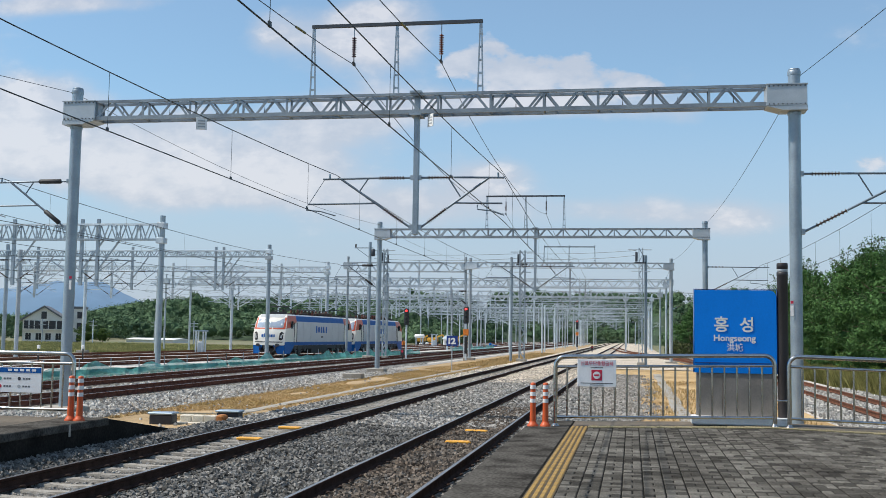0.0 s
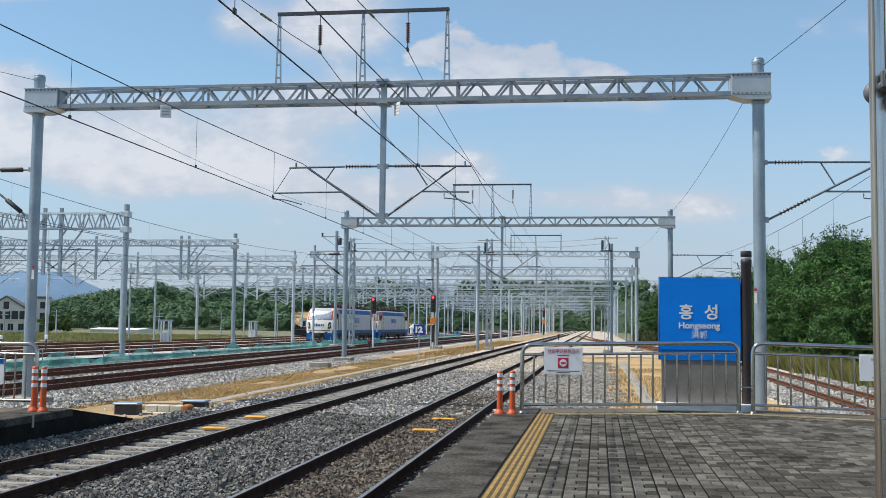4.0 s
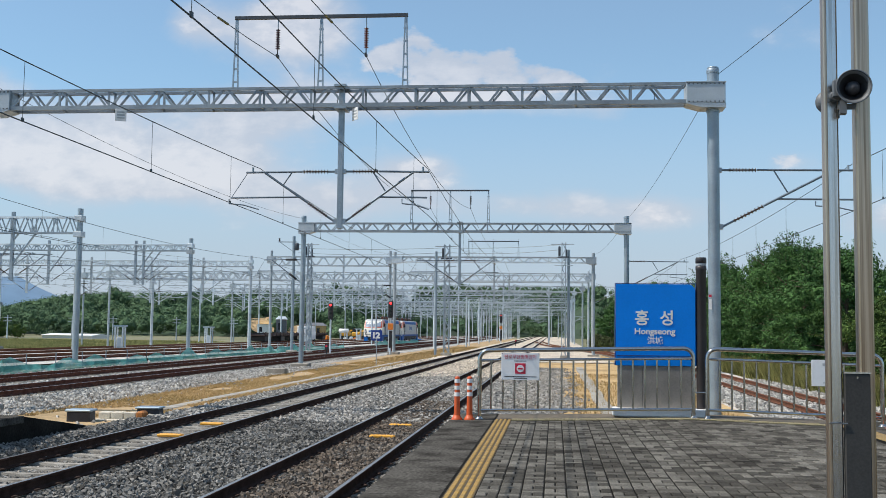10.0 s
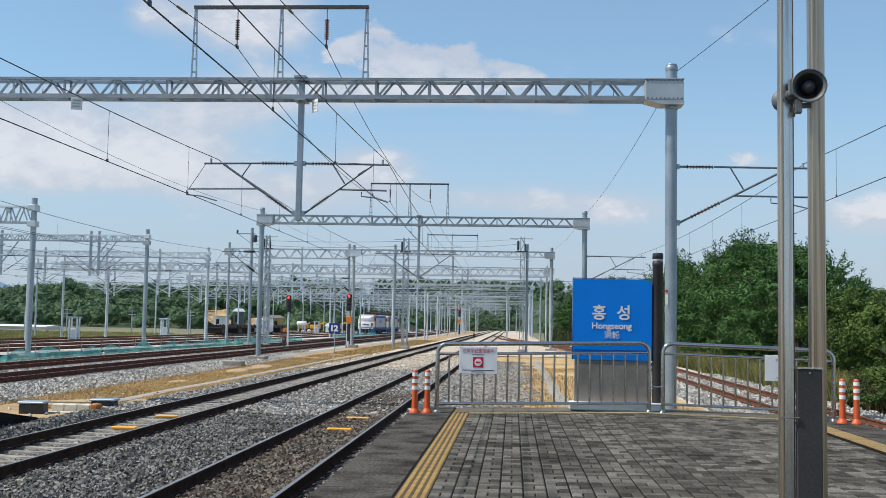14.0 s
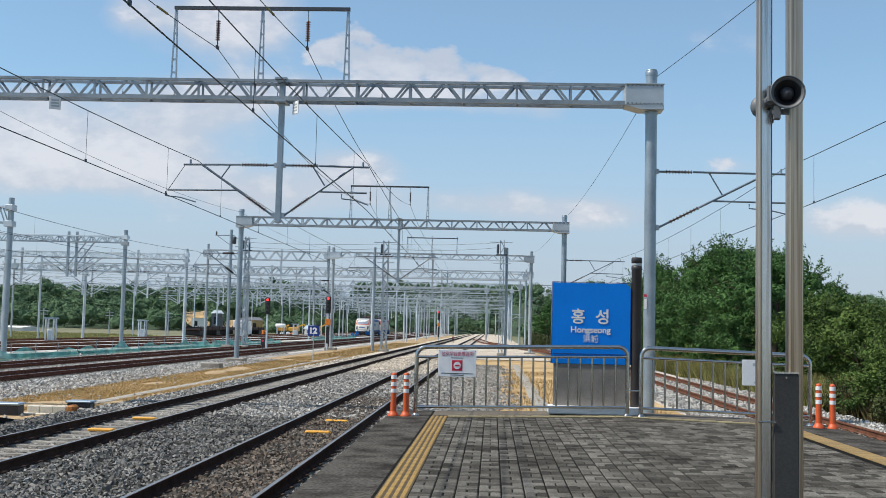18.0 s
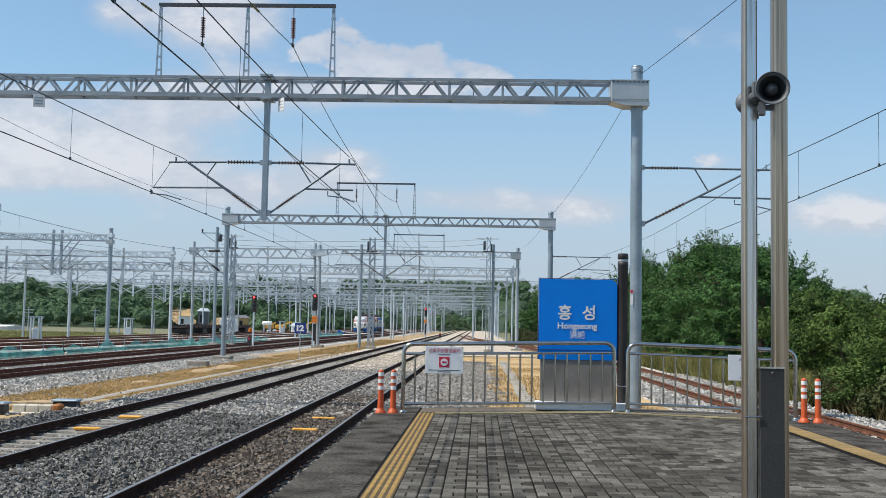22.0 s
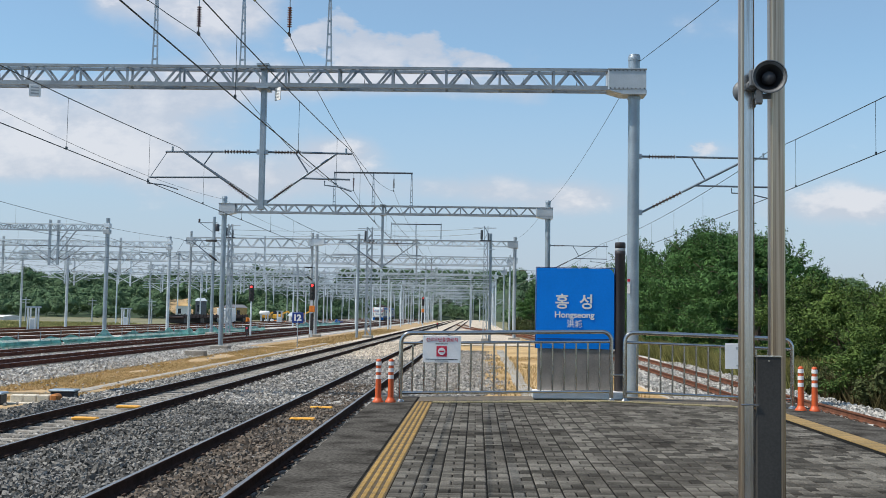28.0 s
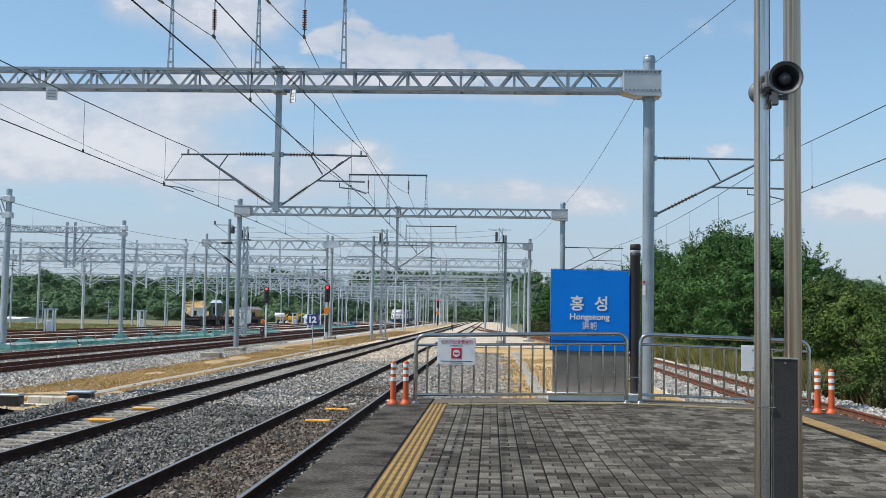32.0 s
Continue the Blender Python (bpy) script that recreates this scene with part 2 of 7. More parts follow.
VERGE = mat("verge_earth", (0.41, 0.285, 0.15), 0.95, 0, 0.3, 0.6, 9, 0.6, alt=(0.29, 0.20, 0.095))
WORN = mat("worn_paving", (0.13, 0.105, 0.075), 0.95, 0, 0.3, 0.6, 9, 0.4)
DRYGRASS = mat("dry_grass", (0.46, 0.325, 0.16), 0.9, 0, 0.2, 0.45, 6, 0.3, island=0.18, alt=(0.33, 0.235, 0.10), spec=0.1)
GROUND = mat("open_ground", (0.19, 0.175, 0.10), 0.95, 0, 0.3, 0.05, 2.5, 0.4, alt=(0.11, 0.125, 0.05))
PAVER = mat("paver", (0.118, 0.111, 0.097), 0.9, 0, 0.35, 1.1, 45, 0.6, rnd=0.55, alt=(0.05, 0.046, 0.04), spec=0.03)
PAVER_FAR = mat("paver_field", (0.118, 0.111, 0.097), 0.9, 0, 0.35, 1.1, 45, 0.6, island=0.55, alt=(0.05, 0.046, 0.04), spec=0.03)
JOINT = mat("paver_joint", (0.014, 0.013, 0.011), 0.95, 0, 0.3, 8, 60, 0.3, spec=0.05)
EDGE = mat("platform_concrete", (0.088, 0.083, 0.075), 0.95, 0, 0.5, 2.0, 26, 0.35, alt=(0.034, 0.032, 0.029), spec=0.0)
# near black: the shade on the wall's sunless side is put into the colour
EDGE_FACE = mat("platform_face", (0.026, 0.024, 0.021), 0.95, 0, 0.45, 1.5, 20, 0.5, spec=0.08, alt=(0.012, 0.011, 0.01))
YELLOW = mat("tactile_yellow", (0.32, 0.19, 0.038), 0.8, 0, 0.25, 2.5, 40, 0.2, rnd=0.14, alt=(0.22, 0.145, 0.05))
YELLOW_GAP = mat("tactile_groove", (0.085, 0.058, 0.024), 0.85, 0, 0.25, 4, 40, 0.2)
YELLOW_PAD = mat("yellow_paint", (0.78, 0.37, 0.035), 0.6, 0, 0.12, 4, 40, 0.05)
ORANGE = mat("bollard_orange", (0.62, 0.10, 0.022), 0.5, 0, 0.12, 6, 60, 0.03)
REFLECT = mat("reflective_white", (0.78, 0.76, 0.74), 0.4, 0, 0.06, 6, 60, 0)
BLUE = mat("sign_blue", (0.0, 0.215, 0.76), 0.45, 0, 0.05, 1.5, 30, 0.0, spec=0.2)
BLUE_DK = mat("sign_edge_blue", (0.004, 0.05, 0.20), 0.45)
WHITE = mat("white_paint", (0.78, 0.78, 0.77), 0.5, 0, 0.06, 3, 40, 0.02)
LETTER = mat("sign_lettering", (0.80, 0.78, 0.70), 0.5, 0, 0.05, 3, 40, 0)
PLATE = mat("plate_white", (0.80, 0.80, 0.80), 0.45, 0, 0.05, 3, 40, 0)
CREAM_BLOCK = mat("cream_concrete", (0.60, 0.55, 0.45), 0.9, 0, 0.15, 3, 30, 0.3)
CONCRETE = mat("concrete", (0.36, 0.335, 0.29), 0.9, 0, 0.25, 2, 30, 0.3, alt=(0.25, 0.225, 0.185))
GREY_PANEL = mat("sign_grey_panel", (0.25, 0.228, 0.205), 0.45, 0.2, 0.2, 2, 50, 0.05, alt=(0.17, 0.155, 0.14))
DARK_POST = mat("dark_brown_paint", (0.042, 0.036, 0.036), 0.45, 0.1, 0.12, 3, 40, 0.03)
RED = mat("sign_red", (0.60, 0.02, 0.06), 0.5)
BLACK = mat("black_rubber", (0.02, 0.02, 0.022), 0.6, 0, 0.1)
DARK_METAL = mat("dark_metal", (0.05, 0.05, 0.055), 0.55, 0.4, 0.15)
HORN = mat("horn_dark_grey", (0.115, 0.125, 0.135), 0.5, 0, 0.08)
HORN_GREY = mat("horn_grey", (0.42, 0.44, 0.45), 0.5, 0, 0.06)
INS_BROWN = mat("insulator_brown", (0.05, 0.032, 0.026), 0.3, 0, 0.1)
INS_BLUE = mat("insulator_dark", (0.07, 0.035, 0.05), 0.3, 0, 0.1)
INS_RED = mat("insulator_red", (0.16, 0.04, 0.025), 0.3, 0, 0.1)
WIRE = mat("wire_copper", (0.028, 0.045, 0.055), 0.5, 0.3, 0.1, bump=0)
WIRE_PALE = mat("wire_pale", (0.25, 0.29, 0.32), 0.5, 0.5, 0.1, bump=0)
NET = mat("green_net", (0.15, 0.52, 0.44), 0.8, 0, 0.3, 1.2, 30, 0.1)
GLASS_DK = mat("dark_glass", (0.02, 0.024, 0.03), 0.08, 0, 0.05, bump=0)
# pale base: the bright sky mirrored in the windscreen is put into the colour
GLASS_CAB = mat("cab_glass", (0.62, 0.66, 0.70), 0.06, 0.6, 0.05, bump=0)
LOCO_WHITE = mat("loco_white", (0.74, 0.715, 0.65), 0.35, 0, 0.04, 1, 20, 0.0, coat=0.2)
LOCO_GREY = mat("loco_side", (0.52, 0.53, 0.56), 0.38, 0, 0.06, 1, 20, 0.0, coat=0.2)
LOCO_BLUE = mat("loco_blue", (0.0, 0.092, 0.34), 0.5, 0, 0.08, spec=0.25)
NAVY = mat("sign_navy", (0.006, 0.04, 0.24), 0.45, 0, 0.06)
LOCO_RED = mat("loco_red", (0.50, 0.085, 0.035), 0.4, 0, 0.08, coat=0.2)
BARK = mat("bark", (0.09, 0.065, 0.045), 0.9, 0, 0.3, 6, 40, 0.5)
LEAF = mat("leaf", (0.064, 0.135, 0.040), 0.7, 0, 0.15, 0.5, 3, 0, island=0.42, alt=(0.028, 0.070, 0.022), spec=0.1)
LEAF_B = mat("leaf_yellowish", (0.09, 0.142, 0.035), 0.7, 0, 0.15, 0.5, 3, 0, island=0.42, alt=(0.037, 0.072, 0.02), spec=0.1)
# lighter, bluish green: the haze before the far wood is mixed into its colour
FOREST = mat("far_forest", (0.088, 0.142, 0.074), 0.9, 0, 0.35, 0.03, 0.6, 0.0, island=0.3, alt=(0.058, 0.104, 0.058), spec=0.1)
HILL = mat("hill_soil", (0.035, 0.065, 0.03), 0.95, 0, 0.3, 0.03, 0.3, 0.4)
# haze of the distance is put into the ridge's blue-grey base colour
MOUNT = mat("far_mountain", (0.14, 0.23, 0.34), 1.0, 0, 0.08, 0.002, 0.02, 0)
WALL_HOUSE = mat("house_render", (0.74, 0.71, 0.67), 0.85, 0, 0.1, 0.6, 12, 0.05)
ROOF_GREY = mat("roof_grey", (0.14, 0.145, 0.16), 0.7, 0, 0.12, 1, 12, 0.1)
WAGON = mat("wagon_brown", (0.05, 0.03, 0.025), 0.8, 0, 0.2, 1, 20, 0.1)
MACHINE = mat("machine_yellow", (0.60, 0.32, 0.03), 0.5, 0, 0.15)
SIG_RED = glow("signal_red_lamp", (1.0, 0.03, 0.03), 3.0)
SIG_OFF = mat("signal_dark_lens", (0.02, 0.03, 0.03), 0.2)
SIG_ORANGE = mat("signal_orange_box", (0.70, 0.20, 0.02), 0.5)


# ---- building helpers ----
class Geo:
    """Collects vertices and faces of one mesh."""

    def __init__(self):
        self.v, self.f, self.s = [], [], []

    def add(self, verts, faces, smooth=False):
        n = len(self.v)
        self.v += [tuple(p) for p in verts]
        self.f += [tuple(i + n for i in fc) for fc in faces]
        self.s += [smooth] * len(faces)
        return self

    def box(self, x0, x1, y0, y1, z0, z1, m=None, bev=0.0):
        if bev:
            # chamfered prism along z: eight-sided plan
            b = min(bev, (x1 - x0) / 3, (y1 - y0) / 3, (z1 - z0) / 3)
            ring = [(x0 + b, y0), (x1 - b, y0), (x1, y0 + b), (x1, y1 - b), (x1 - b, y1), (x0 + b, y1), (x0, y1 - b), (x0, y0 + b)]
            cx, cy = (x0 + x1) / 2, (y0 + y1) / 2
            kx, ky = 1 - 2 * b / (x1 - x0), 1 - 2 * b / (y1 - y0)
            small = [(cx + (x - cx) * kx, cy + (y - cy) * ky) for x, y in ring]
            vs = [(*p, z0) for p in small] + [(*p, z0 + b) for p in ring] + [(*p, z1 - b) for p in ring] + [(*p, z1) for p in small]
            fs = [tuple(range(7, -1, -1)), tuple(range(24, 32))]
            fs += [(8 * k + i, 8 * k + (i + 1) % 8, 8 * k + 8 + (i + 1) % 8, 8 * k + 8 + i) for k in range(3) for i in range(8)]
        else:
            vs = [(x, y, z) for z in (z0, z1) for x, y in ((x0, y0), (x1, y0), (x1, y1), (x0, y1))]
            fs = [(3, 2, 1, 0), (4, 5, 6, 7), (0, 1, 5, 4), (1, 2, 6, 5), (2, 3, 7, 6), (3, 0, 4, 7)]
        if m is not None:
            vs = [m @ Vector(p) for p in vs]
        return self.add(vs, fs)

    def bar(self, p, q, w, h=None, up=(0, 0, 1)):
        """A square bar from p to q."""
        p, q = Vector(p), Vector(q)
        d = (q - p).normalized()
        a = d.cross(Vector(up))
        a = a.normalized() if a.length > 1e-4 else Vector((1, 0, 0))
        b = a.cross(d).normalized()
        a, b = a * (w / 2), b * ((h or w) / 2)
        vs = [e + i * a + j * b for e in (p, q) for i, j in ((-1, -1), (1, -1), (1, 1), (-1, 1))]
        return self.add(vs, [(3, 2, 1, 0), (4, 5, 6, 7), (0, 1, 5, 4), (1, 2, 6, 5), (2, 3, 7, 6), (3, 0, 4, 7)])

    def path(self, pts, r, n=8, closed=False, caps=True):
        """A round tube along points."""
        pts = [Vector(p) for p in pts]
        k = len(pts)
        up = Vector((0, 0, 1))
        d0 = (pts[1] - pts[0]).normalized()
        if abs(d0.z) > 0.9:
            up = Vector((1, 0, 0))
        vs = []
        for i, p in enumerate(pts):
            d = pts[min(i + 1, k - 1)] - pts[max(i - 1, 0)]
            d.normalize()
            a = up - d * up.dot(d)
            if a.length < 1e-3:
                a = Vector((0, 1, 0)) - d * d.y
            a.normalize()
            up = a
            b = d.cross(a)
            rr = r[i] if isinstance(r, (list, tuple)) else r
            vs += [p + (a * math.cos(2 * math.pi * j / n) + b * math.sin(2 * math.pi * j / n)) * rr for j in range(n)]
        fs = [(i * n + j, i * n + (j + 1) % n, (i + 1) * n + (j + 1) % n, (i + 1) * n + j) for i in range(k - 1) for j in range(n)]
        self.add(vs, fs, True)
        if caps:
            self.add(vs[:n], [tuple(range(n - 1, -1, -1))]), self.add(vs[-n:], [tuple(range(n))])
        return self

    def lathe(self, prof, n=14, m=None, caps=True):
        """Turns (radius, height) pairs round the z axis."""
        vs = [(r * math.cos(2 * math.pi * j / n), r * math.sin(2 * math.pi * j / n), z) for r, z in prof for j in range(n)]
        if m is not None:
            vs = [m @ Vector(p) for p in vs]
        fs = [(i * n + j, i * n + (j + 1) % n, (i + 1) * n + (j + 1) % n, (i + 1) * n + j) for i in range(len(prof) - 1) for j in range(n)]
        self.add(vs, fs, True)
        if not caps:
            return self
        self.add(vs[:n], [tuple(range(n - 1, -1, -1))])
        return self.add(vs[-n:], [tuple(range(n))])

    def mesh(self, name, material):
        me = bpy.data.meshes.new(name)
        me.from_pydata(self.v, [], self.f)
        me.polygons.foreach_set("use_smooth", self.s)
        me.materials.append(material)
        me.update()
        return me


def part(name, geo, material, parent=None, label=""):
    ob = new(name, geo.mesh(name, material))
    if parent is not None:
        ob.parent = parent
    return tagged(ob, label)


def thing(name, x, y, z, label, category, group="", rz=0.0):
    ob = new(name)
    ob.empty_display_size = 0.2
    ob.matrix_basis = pose(x, y, z, 0, 0, rz)
    return tagged(ob, label, category, group)


def arr_mesh(name, verts, faces, material, smooth=False):
    """A mesh from numpy arrays of vertices and triangles or quads."""
    me = bpy.data.meshes.new(name)
    k = faces.shape[1]
    me.vertices.add(len(verts)), me.loops.add(faces.size), me.polygons.add(len(faces))
    me.vertices.foreach_set("co", np.ascontiguousarray(verts, dtype=np.float32).ravel())
    me.loops.foreach_set("vertex_index", faces.astype(np.int32).ravel())
    me.polygons.foreach_set("loop_start", np.arange(0, faces.size, k, dtype=np.int32))
    me.polygons.foreach_set("use_smooth", np.full(len(faces), smooth))
    me.materials.append(material)
    me.update(calc_edges=True)
    me.validate()
    return me


def text_mesh(name, body, size, material, parent, x, y, z, depth=0.004, spacing=1.0, width=None, label="", bold=0.02):
    """Letters that face -y, centred at x, with their base line at z."""
    cu = bpy.data.curves.new(name, "FONT")
    cu.offset = size * bold
    cu.body, cu.size, cu.align_x, cu.extrude, cu.space_character = body, size, "CENTER", depth / 2, spacing
    tmp = bpy.data.objects.new(name, cu)
    scene.collection.objects.link(tmp)
    me = bpy.data.meshes.new_from_object(tmp.evaluated_get(bpy.context.evaluated_depsgraph_get()))
    bpy.data.objects.remove(tmp)
    xs = [v.co.x for v in me.vertices]
    k = width / (max(xs) - min(xs)) if width and xs else 1.0
    c = (max(xs) + min(xs)) / 2
    for v in me.vertices:
        v.co = Vector(((v.co.x - c) * k + x, y - v.co.z, v.co.y + z))
    me.materials.clear()
    me.materials.append(material)
    ob = new(name, me)
    ob.parent = parent
    return tagged(ob, label)


def see_through(mt, alpha):
    mt.node_tree.nodes["Principled BSDF"].inputs["Alpha"].default_value = alpha


# ---- the plan: y runs along the tracks, z 0 is the platform, rail tops at -0.5 ----
RAIL_Z, BED_Z, SOIL_Z = -0.5, -0.72, -0.95
MAIN = (-3.59, -7.90)                 # the two main tracks beside the platform
BRANCH = 8.0                          # the track on the platform's other side
YARD = (-18.2, -22.4)
GANTRIES = (28.14, 64.5, 101.5)


def loco_x(y):
    """The yard track on which the locomotives run: it bends towards the main line."""
    pts = ((-200.0, -46.0), (40.0, -34.2), (90.0, -31.6), (132.0, -29.7), (165.0, -29.0), (240.0, -27.8), (300.0, -27.0), (900.0, -26.6))
    for (a, xa), (b, xb) in zip(pts, pts[1:]):
        if y <= b:
            return xa + (xb - xa) * (y - a) / (b - a)
    return pts[-1][1]


def strip(name, x0, x1, y0, y1, z, material, label, kind="structure", step=6.0, wob=0.0, drop=0.25):
    """A bed of ground with sloping shoulders along y."""
    ys = np.arange(y0, y1 + step, step)
    rows = []
    for i, y in enumerate(ys):
        a = x0 + wob * (noise.noise(Vector((y * 0.21, x0, 0))))
        b = x1 + wob * (noise.noise(Vector((y * 0.17, x1, 5))))
        rows += [(a - drop * 1.6, y, z - drop), (a, y, z), ((a + b) / 2, y, z + 0.01), (b, y, z), (b + drop * 1.6, y, z - drop)]
    fs = [(i * 5 + k, i * 5 + k + 1, i * 5 + k + 6, i * 5 + k + 5) for i in range(len(ys) - 1) for k in range(4)]
    g = Geo().add(rows, fs)
    return tagged(part(name, g, material), label, kind=kind)


ground = Geo()
gs = [-3000, -800, -300, -120, -60, -30, 0, 30, 60, 120, 300, 800, 3000]
ground.add([(x, y + 200, SOIL_Z - 0.05) for y in gs for x in gs], [(j * 13 + i, j * 13 + i + 1, j * 13 + i + 14, j * 13 + i + 13) for j in range(12) for i in range(12)])
tagged(part("ground", ground, GROUND), "dusty open ground with dry weeds", "ground", kind="structure")
strip("ballast_bed_main", -10.3, -1.55, -20, 82, BED_Z, BALLAST, "grey weathered ballast under the two main tracks", wob=0.3)
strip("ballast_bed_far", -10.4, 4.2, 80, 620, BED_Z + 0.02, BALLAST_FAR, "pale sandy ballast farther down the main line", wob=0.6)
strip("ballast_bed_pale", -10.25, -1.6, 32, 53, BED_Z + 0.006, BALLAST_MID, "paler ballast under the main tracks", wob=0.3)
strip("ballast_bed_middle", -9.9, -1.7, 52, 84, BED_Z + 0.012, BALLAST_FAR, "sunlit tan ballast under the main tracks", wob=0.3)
strip("ballast_bed_branch", 6.1, 10.2, -20, 130, BED_Z - 0.02, BALLAST_NEW, "pale fresh ballast under the branch track", wob=0.25)
strip("ballast_bed_yard", -27.0, -16.2, -20, 420, BED_Z - 0.04, BALLAST_NEW, "pale ballast under the yard tracks", wob=0.3)
strip("dry_verge", -15.4, -9.9, 23, 330, BED_Z - 0.05, VERGE, "strip of dry straw-coloured grass and earth", wob=0.5)
strip("dry_island", -1.2, 5.6, 20.9, 150, BED_Z - 0.03, DIRT, "sandy earth with dry grass beyond the platform end", wob=0.25)


# ---- tracks ----
def rail_geo(fx, y0, y1, step, side):
    """One rail along y; side -1 or +1 of the track's centre line fx(y)."""
    prof = [(-0.07, -0.172), (0.07, -0.172), (0.07, -0.155), (0.014, -0.13), (0.011, -0.05), (0.036, -0.036), (0.036, -0.004), (0.028, 0.0), (-0.028, 0.0), (-0.036, -0.004), (-0.036, -0.036), (-0.011, -0.05), (-0.014, -0.13), (-0.07, -0.155)]
    ys = list(np.arange(y0, y1, step)) + [y1]
    n = len(prof)
    g, top = Geo(), Geo()
    vs = [(fx(y) + side * 0.7525 + px, y, RAIL_Z + pz) for y in ys for px, pz in prof]
    fs = [(i * n + j, (i + 1) * n + j, (i + 1) * n + (j + 1) % n, i * n + (j + 1) % n) for i in range(len(ys) - 1) for j in range(n) if j != 7]
    g.add(vs, fs)
    tv = [(fx(y) + side * 0.7525 + px, y, RAIL_Z) for y in ys for px in (-0.028, 0.028)]
    top.add(tv, [(2 * i, 2 * i + 1, 2 * i + 3, 2 * i + 2) for i in range(len(ys) - 1)])
    return g, top


def track(name, fx, y0, y1, label, rust=None, polish=True, step=40.0, sleepers=True, near=(-6, 45)):
    t = thing(name, 0, 0, 0, label, "railway track", "railway tracks")
    tagged(t, kind="structure")
    for side in (-1, 1):
        g, top = rail_geo(fx, y0, y1, step, side)
        r = part("rail", g, rust or RAIL_SIDE, t, "rusty rail")
        part("rail_head", top, RAIL_TOP if polish else (rust or RAIL_SIDE), r, "worn running surface")
    if not sleepers:
        return t
    # concrete sleepers with sloping shoulders, and spring clips
    s = Geo()
    s.add([(-1.2, -0.13, -0.15), (1.2, -0.13, -0.15), (1.2, 0.13, -0.15), (-1.2, 0.13, -0.15), (-1.17, -0.10, 0.0), (-0.45, -0.09, 0), (-0.3, -0.085, -0.008), (0.3, -0.085, -0.008), (0.45, -0.09, 0), (1.17, -0.10, 0),
           (1.17, 0.10, 0), (0.45, 0.09, 0), (0.3, 0.085, -0.008), (-0.3, 0.085, -0.008), (-0.45, 0.09, 0), (-1.17, 0.10, 0)],
          [(0, 1, 9, 8, 7, 6, 5, 4), (1, 2, 10, 9), (2, 3, 15, 14, 13, 12, 11, 10), (3, 0, 4, 15), (4, 5, 14, 15), (5, 6, 13, 14), (6, 7, 12, 13), (7, 8, 11, 12), (8, 9, 10, 11)])
    sm = s.mesh("sleeper", SLEEPER)
    c = Geo()
    for sx in (-0.7525, 0.7525):
        for k in (-1, 1):
            c.path([(sx + k * 0.06, -0.05, 0.01), (sx + k * 0.15, -0.04, 0.05), (sx + k * 0.16, 0.02, 0.045), (sx + k * 0.075, 0.05, 0.04)], 0.014, 5)
    cm = c.mesh("rail_clips", CLIP)
    far = Geo()
    y = y0
    while y < min(y1, 260):
        if near[0] <= y <= near[1]:
            o = new("sleeper", sm)
            o.parent, o.location = t, (fx(y), y, RAIL_Z - 0.176)
            q = new("rail_clips", cm)
            q.parent, q.location = o, (0, 0, 0)
        elif y > near[1]:
            far.box(fx(y) - 1.2, fx(y) + 1.2, y - 0.1, y + 0.1, RAIL_Z - 0.3, RAIL_Z - 0.19)
        y += 0.62
    if far.v:
        tagged(part("far_sleepers", far, SLEEPER, t), kind="stuff")
    return t


def bend(base, pts):
    def fx(y):
        for (a, xa), (b, xb) in zip(pts, pts[1:]):
            if y <= b:
                return base + xa + (xb - xa) * max(0.0, y - a) / (b - a)
        return base + pts[-1][1]
    return fx


track("main_track", lambda y: MAIN[0], -12, 900, "main line track on weathered concrete sleepers", near=(-8, 60))
track("main_track", lambda y: MAIN[1], -12, 900, "main line track on weathered concrete sleepers", near=(-8, 60))
track("branch_track", bend(BRANCH, ((-12, 0), (60, 0), (110, -2.2), (170, -9.0), (230, -11.5))), -12, 230, "branch track with red rusty rails on pale ballast", RAIL_RED, False, 10, near=(-8, 50))
track("yard_track", lambda y: YARD[0], -12, 900, "yard track with dark rusty rails", RAIL_YARD, near=(20, 40))
track("yard_track", lambda y: YARD[1], -12, 900, "yard track with dark rusty rails", RAIL_YARD, near=(20, 40))
track("loco_track", loco_x, 20, 900, "yard track used by the locomotives", RAIL_YARD, True, 12, near=(0, 0))
for dx in (-5.0, -10.5, -16.0):
    track("siding_track", lambda y, d=dx: loco_x(y) + d, 20, 420, "rusty siding track in pale ballast", RAIL_RED, False, 12, near=(0, 0))
siding = Geo()
ys = list(range(0, 440, 12))
siding.add([(loco_x(y) + d, y, RAIL_Z - 0.15 if abs(d + 7) < 12 else SOIL_Z - 0.02) for y in ys for d in (-20, -18.6, 2.0, 3.4)],
           [(i * 4 + k, i * 4 + k + 1, i * 4 + k + 5, i * 4 + k + 4) for i in range(len(ys) - 1) for k in range(3)])
tagged(part("ballast_bed_sidings", siding, BALLAST_NEW), "pale ballast of the sidings", kind="structure")


